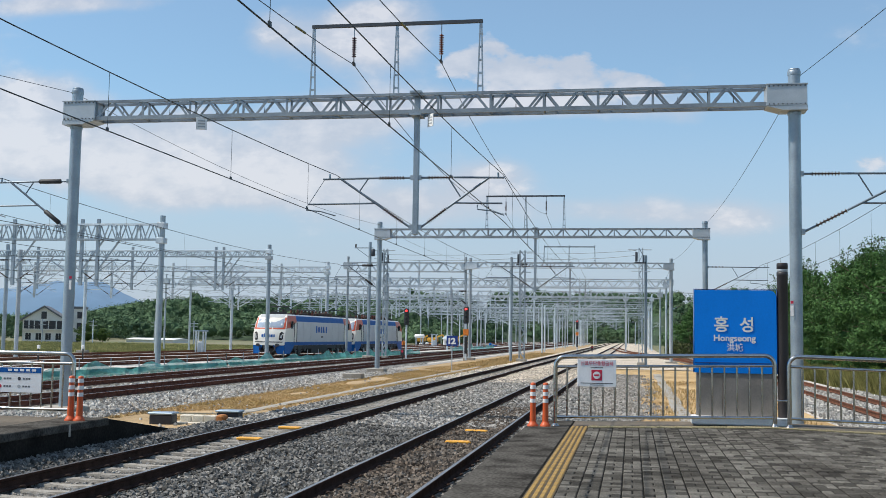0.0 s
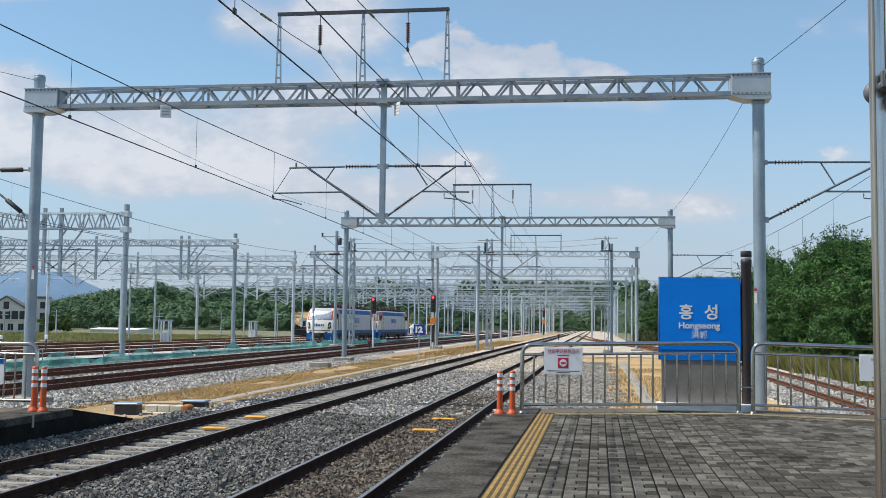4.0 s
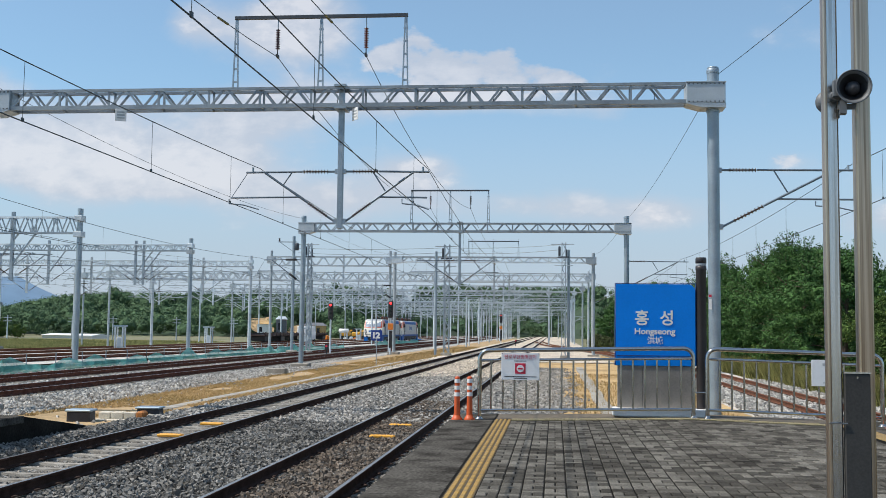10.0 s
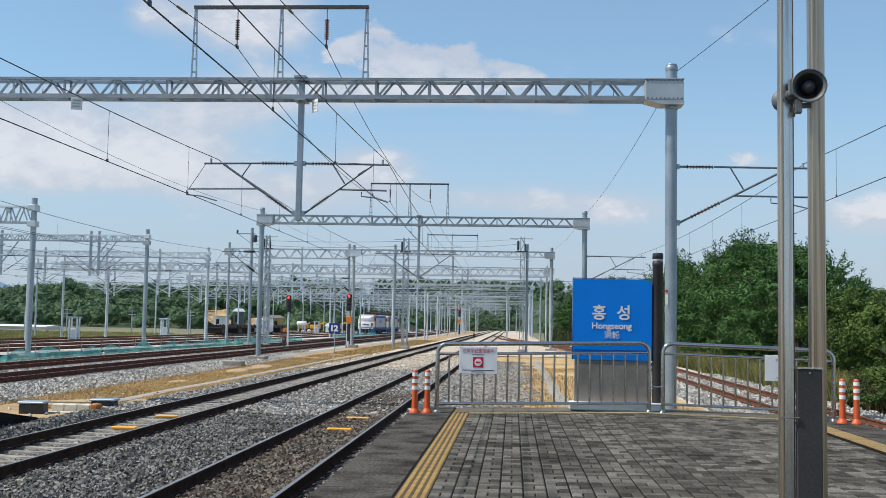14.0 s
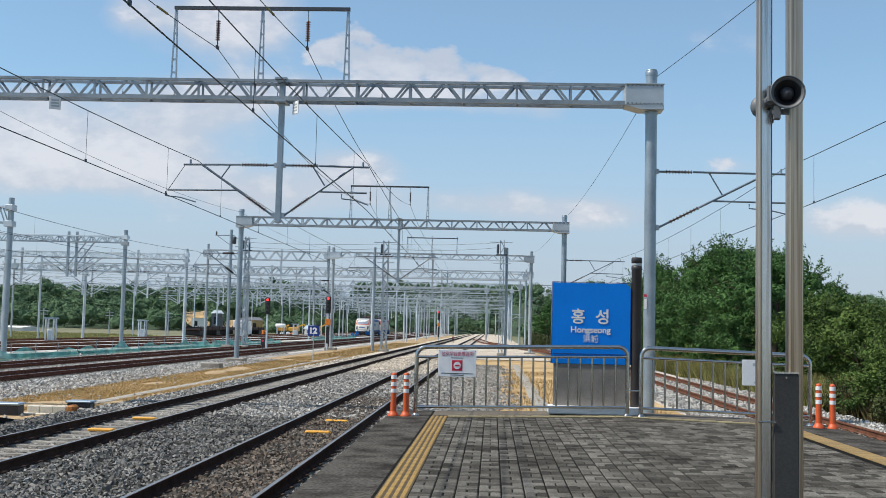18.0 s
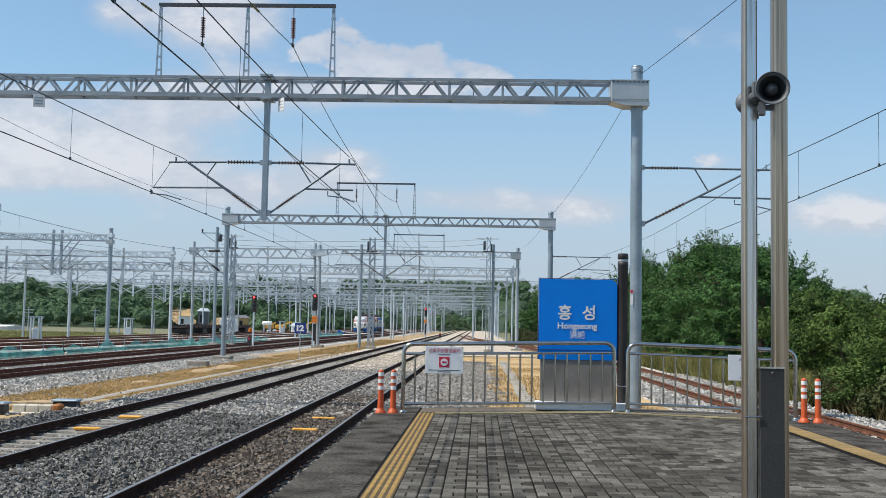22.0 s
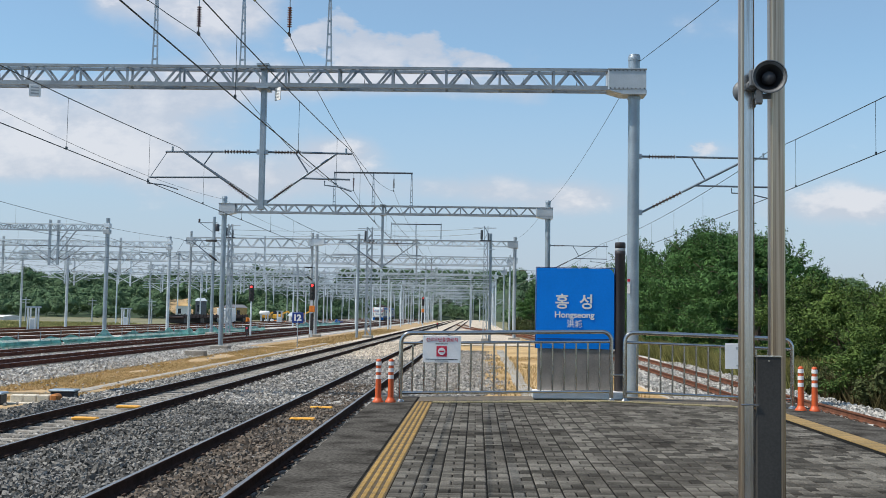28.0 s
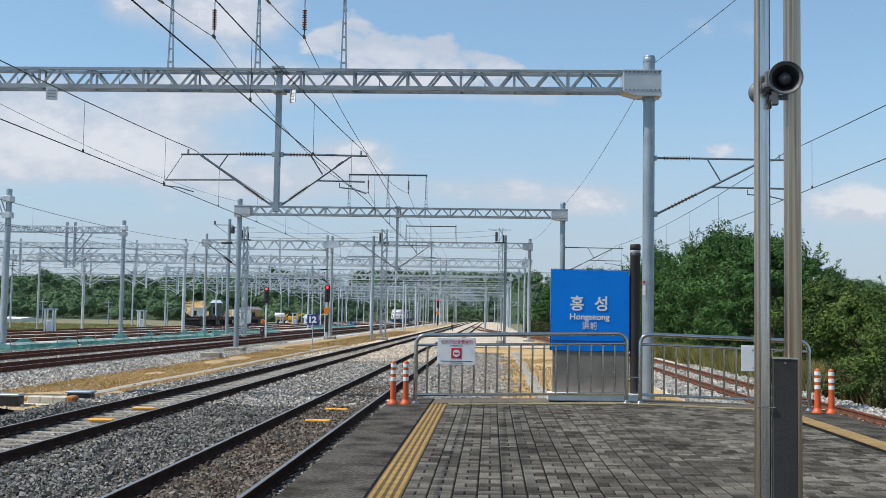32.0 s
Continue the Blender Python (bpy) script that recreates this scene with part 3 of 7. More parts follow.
# loose ballast stones near the platform
def stones(name, n, x0, x1, y0, y1, zfun, size, material, label, skip=None, seed=3, low=None):
    rg = np.random.default_rng(seed)
    # more of them close by
    y = y0 + (y1 - y0) * rg.random(n) ** 1.35
    x = x0 + (x1 - x0) * rg.random(n)
    keep = np.ones(n, bool) if skip is None else ~skip(x, y)
    x, y = x[keep], y[keep]
    n = len(x)
    base = np.array([(-1, -.7, -.5), (.8, -1, -.45), (1, .75, -.5), (-.7, 1, -.45), (-.75, -.6, .5), (.55, -.65, .6), (.7, .5, .45), (-.45, .7, .62)])
    faces = np.array([(0, 3, 2), (0, 2, 1), (4, 5, 6), (4, 6, 7), (0, 1, 5), (0, 5, 4), (1, 2, 6), (1, 6, 5), (2, 3, 7), (2, 7, 6), (3, 0, 4), (3, 4, 7)])
    v = base[None] * (1 + 0.35 * (rg.random((n, 8, 3)) - 0.5))
    s = size * (0.55 + 0.8 * rg.random((n, 1, 1)))
    v = v * s * (0.7 + 0.5 * rg.random((n, 1, 3)))
    a, b, c = (rg.random(n) * 6.283 for _ in range(3))
    for i, j, an in ((0, 1, a), (1, 2, b), (0, 2, c)):
        ca, sa = np.cos(an)[:, None], np.sin(an)[:, None]
        p, q = v[:, :, i].copy(), v[:, :, j].copy()
        v[:, :, i], v[:, :, j] = ca * p - sa * q, sa * p + ca * q
    z = zfun(x, y) + s[:, 0, 0] * (0.25 + 0.5 * rg.random(n))
    if low is not None:
        z = z - low(x, y)
    v += np.stack([x, y, z], 1)[:, None, :]
    f = faces[None] + (np.arange(n) * 8)[:, None, None]
    ob = new(name, arr_mesh(name, v.reshape(-1, 3), f.reshape(-1, 3), material))
    return tagged(ob, label, "ballast", kind="stuff")


def bed(x, y):
    return np.full_like(x, BED_Z)


def on_sleeper(y):
    """True above a sleeper of the main tracks."""
    return np.abs((y + 12.0 + 0.31) % 0.62 - 0.31) < 0.125


def main_skip(x, y):
    on = np.zeros(len(x), bool)
    for cx in MAIN:
        on |= np.abs(np.abs(x - cx) - 0.7525) < 0.135
        on |= (np.abs(x - cx) < 0.72) & on_sleeper(y) & (np.random.default_rng(1).random(len(x)) < np.where(x < -6, 0.97, 0.62))
    return on


def sunk(x, y):
    """The stone lies lower inside the second main track, so that its sleepers show."""
    return np.where(np.abs(x - MAIN[1]) < 0.7, 0.06, 0.0)


stones("ballast_stones", 6000, -10.2, -1.9, -7, 7.6, lambda x, y: bed(x, y) + 0.02, 0.05, STONE, "grey crushed stone between the main rails", main_skip, 23)
stones("ballast_stones", 68000, -10.2, -1.9, 7.5, 40, lambda x, y: bed(x, y) + 0.02, 0.029, STONE, "grey crushed stone between the main rails", main_skip, 3, sunk)
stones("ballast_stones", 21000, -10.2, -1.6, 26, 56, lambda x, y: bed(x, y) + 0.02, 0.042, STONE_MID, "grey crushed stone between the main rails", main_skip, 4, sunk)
stones("pale_ballast_stones", 12000, MAIN[1] - 0.68, MAIN[1] + 0.68, 9, 60, lambda x, y: bed(x, y) - 0.016, 0.024, STONE_MID, "pale fine stone inside the second main track", lambda x, y: on_sleeper(y), 14)
stones("brown_ballast_stones", 16000, -4.3, -2.9, 7.5, 34, lambda x, y: bed(x, y) + 0.035, 0.033, STONE_BROWN, "brown-stained crushed stone inside the near track", main_skip, 5)
stones("pale_ballast_stones", 14000, 5.7, 10.4, 17, 55, lambda x, y: bed(x, y), 0.045, STONE_NEW, "pale crushed stone of the branch track", lambda x, y: (np.abs(np.abs(x - BRANCH) - 0.7525) < 0.1), 6)
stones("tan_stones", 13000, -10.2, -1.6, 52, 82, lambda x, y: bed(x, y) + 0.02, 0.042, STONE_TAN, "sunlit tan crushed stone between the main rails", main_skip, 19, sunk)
stones("pale_ballast_stones", 20000, -27, -16.2, 24, 85, lambda x, y: bed(x, y) - 0.03, 0.052, STONE_NEW, "pale crushed stone of the yard tracks", lambda x, y: (np.abs(x - YARD[0]) < 1.1) | (np.abs(x - YARD[1]) < 1.1), 7)
stones("shoulder_stones", 24000, -17.4, -9.8, 20, 70, lambda x, y: bed(x, y) - 0.04, 0.042, STONE_NEW, "grey crushed stone spilling over the verge", lambda x, y: (x > -13.9) & (x < -10.4) & (np.random.default_rng(2).random(len(x)) < 0.985), 8)
heap = strip("ballast_shoulder", -9.34, -9.05, -14, 21.0, -0.47, BALLAST, "grey ballast heaped against the platform wall", drop=0.22)
stones("shoulder_stones", 11000, -9.35, -8.62, 9.0, 23.0, lambda x, y: np.where(x < -9.05, -0.47, -0.47 - (x + 9.05) * -0.0 - (x + 9.05) * 0.6), 0.036, STONE, "grey crushed stone heaped against the platform wall", None, 18)
stones("end_stones", 16000, -1.9, 1.2, 20.8, 68, lambda x, y: bed(x, y) - 0.01, 0.036, STONE_MID, "pale grey crushed stone past the platform end", lambda x, y: x > 0.15 + 0.45 * np.sin(y * 0.9) * np.sin(y * 0.37) + 0.9 * np.random.default_rng(6).random(len(x)) ** 2, 9)


# dry grass tufts of thin blades
def tufts(name, n, x0, x1, y0, y1, z, h, material, label, seed, width=0.012, keep=None, lie=1.1):
    rg = np.random.default_rng(seed)
    x, y = x0 + (x1 - x0) * rg.random(n), y0 + (y1 - y0) * rg.random(n)
    x += 0.25 * np.sin(y * 3.1) * rg.random(n)
    if keep is not None:
        k = keep(x, y, rg)
        x, y = x[k], y[k]
        n = len(x)
    an, le = rg.random(n) * 6.283, h * (0.4 + 0.9 * rg.random(n))
    lean = (rg.random((n, 2)) - 0.5) * lie * le[:, None]
    w = width * (0.6 + rg.random(n))
    dx, dy = np.cos(an) * w, np.sin(an) * w
    zz = np.full(n, z)
    v = np.stack([np.stack([x - dx, y - dy, zz], 1), np.stack([x + dx, y + dy, zz], 1), np.stack([x + lean[:, 0], y + lean[:, 1], zz + le], 1)], 1)
    f = np.arange(n * 3).reshape(-1, 3)
    return tagged(new(name, arr_mesh(name, v.reshape(-1, 3), f, material)), label, "grass", kind="stuff")


def clumpy(x, y, rg):
    return np.array([noise.noise(Vector((a * 0.5, b * 0.22, 3.0))) for a, b in zip(x, y)]) > -0.3


tufts("verge_grass", 150000, -14.0, -10.2, 26.8, 80, BED_Z - 0.06, 0.075, DRYGRASS, "dry straw-coloured grass between the tracks", 11, 0.013, lambda x, y, rg: clumpy(x, y, rg) & (np.abs(x + 11.3) > 0.26), 3.2)
tufts("verge_grass", 12000, -13.6, -10.2, 80, 150, BED_Z - 0.04, 0.13, DRYGRASS, "dry straw-coloured grass between the tracks", 12, 0.05)
tufts("island_grass", 9000, 0.6, 5.2, 21.2, 60, BED_Z - 0.03, 0.10, DRYGRASS, "dry straw-coloured grass behind the fence", 13, 0.02, clumpy)


# ---- platforms ----
P_L, P_R, P_END = -1.86, 6.1, 20.6
CROWN_X = 2.35


def surf(x):
    """The platform falls by two in a hundred from its middle to both edges."""
    return 0.095 * (1 - min(1.0, abs(x - CROWN_X) / 3.75))


platform = thing("platform_island", 0, 0, 0, "low paved station platform with concrete edges", "platform")
tagged(platform, kind="structure")


def slab(g, x0, x1, y0, y1, top, low):
    """A slab that follows the platform's fall."""
    xs = sorted({x0, x1} | ({CROWN_X} if x0 < CROWN_X < x1 else set()))
    n = len(xs)
    vs = [(x, y, surf(x) + top) for y in (y0, y1) for x in xs] + [(x, y, low) for y in (y0, y1) for x in xs]
    fs = [(i, i + 1, n + i + 1, n + i) for i in range(n - 1)] + [(2 * n + i + 1, 2 * n + i, 3 * n + i, 3 * n + i + 1) for i in range(n - 1)]
    fs += [(i + 1, i, 2 * n + i, 2 * n + i + 1) for i in range(n - 1)] + [(n + i, n + i + 1, 3 * n + i + 1, 3 * n + i) for i in range(n - 1)]
    fs += [(0, n, 3 * n, 2 * n), (2 * n - 1, n - 1, 3 * n - 1, 4 * n - 1)]
    return g.add(vs, fs)


part("platform_core", slab(Geo(), P_L + 0.06, P_R - 0.06, -14, P_END - 0.02, -0.075, SOIL_Z - 0.05), EDGE_FACE, platform, "dark concrete platform wall")
for x0, x1 in ((P_L, P_L + 0.80), (P_R - 0.86, P_R)):
    for i in range(17):
        c = part("coping_slab", slab(Geo(), x0, x1, -14 + 2.035 * i, -14 + 2.035 * (i + 1) - 0.012, 0.0, -0.2), EDGE, platform, "weathered grey concrete coping")
# narrow dark line between the coping and the guide strip
part("gutter", slab(Geo(), P_L + 0.765, P_L + 0.797, -14, P_END - 0.1, 0.003, -0.02), JOINT, platform, "narrow dark line along the strip")
part("end_strip", slab(Geo(), P_L + 0.8, P_R - 0.86, 19.46, P_END, -0.004, -0.09), WORN, platform, "worn brown paving at the platform end")
part("joint_sand", slab(Geo(), P_L + 0.8, P_R - 0.86, -14, 19.455, -0.012, -0.09), JOINT, platform)

left = thing("platform_far", 0, 0, 0, "neighbouring low platform with a sloping concrete end", "platform")
tagged(left, kind="structure")
lx, ly = -9.3, 17.4
lv = [(lx, -14, 0), (lx, ly, 0), (lx, ly + 0.65, -0.01), (lx, 23.4, -0.80), (-16.6, -14, 0), (-16.6, ly, 0), (-16.6, ly + 0.65, -0.01), (-16.6, 23.4, -0.80)]
lg = Geo().add(lv + [(x, y, -1.0) for x, y, z in lv], [(0, 4, 5, 1), (1, 5, 6, 2), (2, 6, 7, 3), (0, 1, 9, 8), (1, 2, 10, 9), (2, 3, 11, 10), (3, 7, 15, 11)])
part("platform_core", lg, EDGE_FACE, left, "mottled concrete platform wall with its shade put into the colour")
part("edge_coping", Geo().box(lx - 0.75, lx + 0.02, -14, ly + 0.6, -0.12, 0.012, bev=0.012), EDGE, left, "grey concrete coping")
part("paving", Geo().box(-16.5, lx - 0.78, -14, ly + 0.45, -0.05, 0.006), WORN, left, "worn brown paving")
part("joint_mark", Geo().box(lx + 0.02, lx + 0.03, 16.6, 16.66, -0.2, 0.0), CONCRETE, left, "pale mortar joint")


# ---- overhead line gantries ----
def truss(g_top, g_bot, g_web, x0, x1, y, z0, z1, mod, depth=0.42, webs=None, s=0.075, upright=True):
    """A box truss along x with chords, uprights and slanting braces in its two faces."""
    n = max(1, round((x1 - x0) / mod))
    k = 3 if upright else 2          # slanting braces in a panel
    for dy in (-depth / 2, depth / 2):
        g_top.bar((x0, y + dy, z1), (x1, y + dy, z1), s, s)
        g_bot.bar((x0, y + dy, z0), (x1, y + dy, z0), s, s * (1.5 if webs is not None else 1.0))
        for i in range(n):
            a, b = x0 + (x1 - x0) * i / n, x0 + (x1 - x0) * (i + 1) / n
            bars = [((a, z1), (a, z0))] if upright else []
            for q in range(k):
                up = (i * k + q) % 2 == 0
                p0, p1 = a + (b - a) * q / k + 0.045, a + (b - a) * (q + 1) / k - 0.045
                bars.append(((p0, z0 if up else z1), (p1, z1 if up else z0)))
            for p, q in bars:
                w = Geo() if webs is not None else g_web
                w.bar((p[0], y + dy, p[1]), (q[0], y + dy, q[1]), s * 0.75, s * 0.5, (0, 1, 0))
                if webs is not None:
                    webs.append(w)
    for i in range(n + 1):
        a = x0 + (x1 - x0) * i / n
        for z in (z0, z1):
            g_bot.bar((a, y - depth / 2, z), (a, y + depth / 2, z), s * 0.6)


def insulator(g, p, q, r=0.05, n=9, k=8, smooth=False):
    """A ribbed rod from p to q, or a plain sleeved one."""
    p, q = Vector(p), Vector(q)
    pts, rad = [], []
    if smooth:
        return g.path([p, p.lerp(q, 0.02), p.lerp(q, 0.06), p.lerp(q, 0.94), p.lerp(q, 0.98), q], [r * 0.5, r * 0.8, r * 1.25, r * 1.25, r * 0.8, r * 0.5], k)
    for i in range(n):
        for f, rr in ((0.05, 0.4), (0.3, 0.4), (0.42, 1.0), (0.6, 1.0), (0.75, 0.4)):
            pts.append(p + (q - p) * ((i + f) / n))
            rad.append(r * rr)
    g.path(pts, rad, k)


def cantilever(parent, bx, by, sgn, reach, far=False, z_top=5.86, z_low=4.50, pull=True, ins=None, smooth=False):
    """The hinged bracket that carries the wires of one track: sgn -1 towards -x; reach: from the mast to its tip."""
    k = 6 if far else 8
    root = new("cantilever")
    root.parent = parent
    tagged(root, "hinged wire bracket with ribbed insulators")
    x = lambda d: bx + sgn * d
    tube, insg, fit = Geo(), [Geo(), Geo()], Geo()
    r = 0.028 if not far else 0.035
    tube.path([(x(1.05), by, z_top), (x(reach), by, z_top - 0.02)], r, k)
    insulator(insg[0], (x(0.32), by, z_top), (x(1.05), by, z_top), 0.055, 9, k, smooth)
    tube.path([(x(0.12), by, z_top), (x(0.34), by, z_top)], 0.03, k)
    hx, hz = reach * 0.80 if pull else reach * 0.82, z_top - 0.03
    lo, hi = Vector((x(0.15), by, z_low)), Vector((x(hx), by, hz))
    a, b = lo + (hi - lo) * 0.10, lo + (hi - lo) * 0.38
    insulator(insg[1], a, b, 0.055, 9, k, smooth)
    tube.path([lo, a], 0.03, k), tube.path([b, hi], r * 1.1, k)
    c = lo + (hi - lo) * 0.50
    tip = x(reach * 1.16) if pull else x(reach * 0.98)
    tube.path([c, (tip, by, c.z - 0.02)], r * 0.9, k)
    brace = lo + (hi - lo) * (0.74 if pull else 0.60)
    tube.path([brace, (brace.x - sgn * (0.25 if pull else 0.36), by, z_top - 0.01)], r * 0.7, k)
    end = x(reach * 1.18) if pull else x(reach * 0.70)
    wx = x(reach * 0.86) if pull else x(reach * 1.0)
    tube.path([(end, by, c.z - 0.06), (end - (0.0 if pull else 0.0), by, c.z - 0.18), ((end + wx) / 2, by, c.z - 0.22), (wx, by, c.z - 0.34)], r * 0.6, k)
    if pull:
        tube.path([(x(reach * 0.99), by, z_top - 0.05), (x(reach * 1.15), by, c.z)], 0.010, 5)
    fit.box(x(0.10) - 0.05, x(0.10) + 0.05, by - 0.06, by + 0.06, z_top - 0.06, z_top + 0.06)
    fit.box(x(0.12) - 0.05, x(0.12) + 0.05, by - 0.06, by + 0.06, z_low - 0.07, z_low + 0.07)
    fit.path([(x(reach * 0.93), by, z_top), (x(reach * 0.93), by, z_top + 0.12)], 0.03, k)
    # far brackets take the paler steel, their bright light put into the colour
    part("bracket_tube", tube, BRACKET if not far else GALV, root)
    for q in insg:
        part("insulator", q, ins or INS_BROWN, root, "dark ribbed insulator")
    tagged(part("clamp", fit, GALV, root), kind="stuff")
    return root


def gantry(y, x0, x1, drops=(), far=False, frame_x=(), z1=8.12, z0=7.64, label="", foot=SOIL_Z, r=0.155, group="overhead gantries", drop_z=4.3):
    g = thing("overhead_gantry", (x0 + x1) / 2, y, foot, label or "grey galvanised steel portal gantry over the tracks", "gantry", group)
    inv = Matrix.Translation((-(x0 + x1) / 2, -y, -foot))
    made = []

    def put(name, geo, material, lab="", parent=None):
        o = part(name, geo, material, parent or g, lab)
        if parent is None:
            o.data.transform(inv)
        made.append(o)
        return o

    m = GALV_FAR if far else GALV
    k = 8 if far else 16
    for x in (x0, x1):
        p = put("post", Geo().path([(x, y, foot), (x, y, z1 + 0.45)], r, k), m)
        if not far:
            put("cap", Geo().lathe([(r + 0.008, z1 + 0.30), (r + 0.012, z1 + 0.34), (r + 0.012, z1 + 0.40), (r, z1 + 0.42), (r * 0.9, z1 + 0.47)], 16, Matrix.Translation((x, y, 0))), m)
            put("collar", Geo().lathe([(r + 0.02, z0 - 0.26), (r + 0.02, z0 - 0.2)], 16, Matrix.Translation((x, y, 0))), m)
        put("footing", Geo().box(x - 0.54, x + 0.54, y - 0.5, y + 0.5, foot - 0.1, foot + (0.42 if y > 40 else 0.36), bev=0.03), CONCRETE, "pale concrete footing")
        d = 1 if x == x0 else -1
        bx0, bx1 = sorted((x - d * 0.28, x + d * 0.72))
        bx = Geo().box(bx0, bx1, y - 0.3, y + 0.3, z0 - 0.06, z1 + 0.01, bev=0.012)
        bx.box(bx0 - 0.015, bx1 + 0.015, y - 0.32, y + 0.32, z1 + 0.01, z1 + 0.035)
        # the underside tapers towards the beam
        xa, xb = (bx0 - 0.01, bx1) if d > 0 else (bx1 + 0.01, bx0)
        lo_pts = [(xa, z0 - 0.06), (xa, z0 - 0.17), (xa + d * 0.62, z0 - 0.17), (xb, z0 - 0.06)]
        bx.add([(px, y + e, pz) for e in (-0.3, 0.3) for px, pz in lo_pts], [(0, 1, 2, 3), (7, 6, 5, 4), (1, 5, 6, 2), (2, 6, 7, 3), (0, 4, 5, 1)])
        if not far:
            bolts = Geo()
            for i in range(9):
                for zz in (z0 - 0.03, z1 - 0.04):
                    bolts.box(bx0 + 0.05 + i * 0.11, bx0 + 0.08 + i * 0.11, y - 0.315, y - 0.301, zz, zz + 0.03)
            tagged(put("bolting", bolts, DARK_METAL), kind="stuff")
        put("end_box", bx, GALV_PLATE if not far else m, "plated box at the beam's end")
    t, b, w = Geo(), Geo(), Geo()
    if not far and y < 40:
        for i in range(13):
            sx = x0 + 1.45 + i * 1.42
            put("bird_spike", Geo().lathe([(0.022, z0 + 0.04), (0.012, z0 + 0.14), (0.002, z0 + 0.30)], 6, Matrix.Translation((sx, y, 0))), DARK_METAL)
    webs = None if far else []
    truss(t, b, w, x0 + 0.72, x1 - 0.72, y, z0, z1, 1.48 if not far else 1.7, webs=webs, s=0.075 if not far else 0.11)
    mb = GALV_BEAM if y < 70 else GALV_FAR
    put("top_chord", t, mb), put("bottom_chord", b, mb)
    if webs is None:
        tagged(put("bracing", w, m), kind="stuff")
    else:
        for q in webs:
            put("brace", q, mb)
    for x in drops:
        d = Geo().box(x - 0.075, x + 0.075, y - 0.075, y + 0.075, drop_z, z1 + 0.12, bev=0.012)
        d.box(x - 0.16, x + 0.16, y - 0.3, y + 0.3, z0 - 0.10, z0 - 0.05)
        d.box(x - 0.16, x + 0.16, y - 0.3, y + 0.3, z1 + 0.03, z1 + 0.09)
        put("drop_post", d, m)
    if frame_x:
        for x in frame_x:
            f = Geo()
            for dx in (-0.055, 0.055):
                f.bar((x + dx * 1.3, y, z1), (x + dx * 0.35, y, 10.14), 0.038)
            for i in range(5):
                zz = z1 + 0.22 + i * 0.36
                f.box(x - 0.06, x + 0.06, y - 0.015, y + 0.015, zz, zz + 0.05)
            f.box(x - 0.12, x + 0.12, y - 0.12, y + 0.12, z1 + 0.03, z1 + 0.07)
            put("feeder_frame_post", f, GALV)
        put("feeder_frame_bar", Geo().bar((frame_x[0] - 0.05, y, 10.16), (frame_x[-1] + 0.05, y, 10.16), 0.09, 0.09), FRAME_STEEL)
    return g, inv


def feeder_insulator(x, y, z, material, label):
    th = thing("feeder_insulator", x, y, z, label, "insulator", "feeder insulators")
    part("hook", Geo().path([(0, 0, 0), (0, 0, -0.30)], 0.014, 6), GALV, th)
    g = Geo()
    insulator(g, (0, 0, -0.28), (0, 0, -0.86), 0.065, 9, 10)
    part("ribbed_rod", g, material, th)
    part("clamp", Geo().path([(0, 0, -0.85), (0, 0, -1.02)], 0.016, 6).box(-0.025, 0.025, -0.1, 0.1, -1.08, -1.0), BLACK, th)
    return th


FX = (-8.80, -6.41, -4.07)
for gi, y in enumerate(GANTRIES):
    x0, x1 = ((-15.9, 4.11), (-15.55, 4.26), (-15.4, 3.6))[gi]
    up = 0.5 if gi == 2 else 0.0
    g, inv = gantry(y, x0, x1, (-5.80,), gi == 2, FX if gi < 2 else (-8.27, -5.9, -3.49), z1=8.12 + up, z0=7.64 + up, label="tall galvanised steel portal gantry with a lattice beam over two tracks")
    for bx, sg, reach, pull in ((-5.80, -1, 2.62, True), (-5.80, 1, 2.42, False), (x1 + 0.06, 1, 3.6, False), (x0 - 0.06, -1, 2.4, True)):
        c = cantilever(g, bx, y, sg, reach, gi == 2, z_low=4.37 if reach == 3.6 else 4.50, pull=pull, ins=BLACK if reach == 2.4 else None, smooth=reach == 2.4)
        for o in c.children:
            o.data.transform(inv)
    if gi < 2:
        feeder_insulator(-7.63, y, 10.11, INS_BLUE, "hanging ribbed insulator with dark purple-brown sheds")
        feeder_insulator(-5.16, y, 10.11, INS_BROWN if gi else INS_RED, "hanging ribbed insulator with red-brown sheds")
# small plates on the nearest gantry
for x, z, rz in ((-11.95, 7.45, 20), (-5.38, 7.42, -50)):
    s = thing("number_plate", x, GANTRIES[0] - 0.25, z, "small weathered plate hanging from the gantry beam", "plate", "gantry plates", rz)
    part("plate", Geo().box(-0.15, 0.15, -0.01, 0.01, -0.2, 0.14, bev=0.004), PLATE, s)
    for k in range(3):
        part("mark", Geo().box(-0.10, 0.10, -0.014, -0.0105, -0.13 + k * 0.08, -0.09 + k * 0.08), HORN_GREY, s)


# ---- paving: blocks in pairs, the pairs turned by turns ----
MODX, MODY = 0.2215, 0.2215
PAVE_X0, PAVE_X1, PAVE_Y0, PAVE_Y1 = -0.765, 4.95, 6.6 - 50 * MODY, 19.15


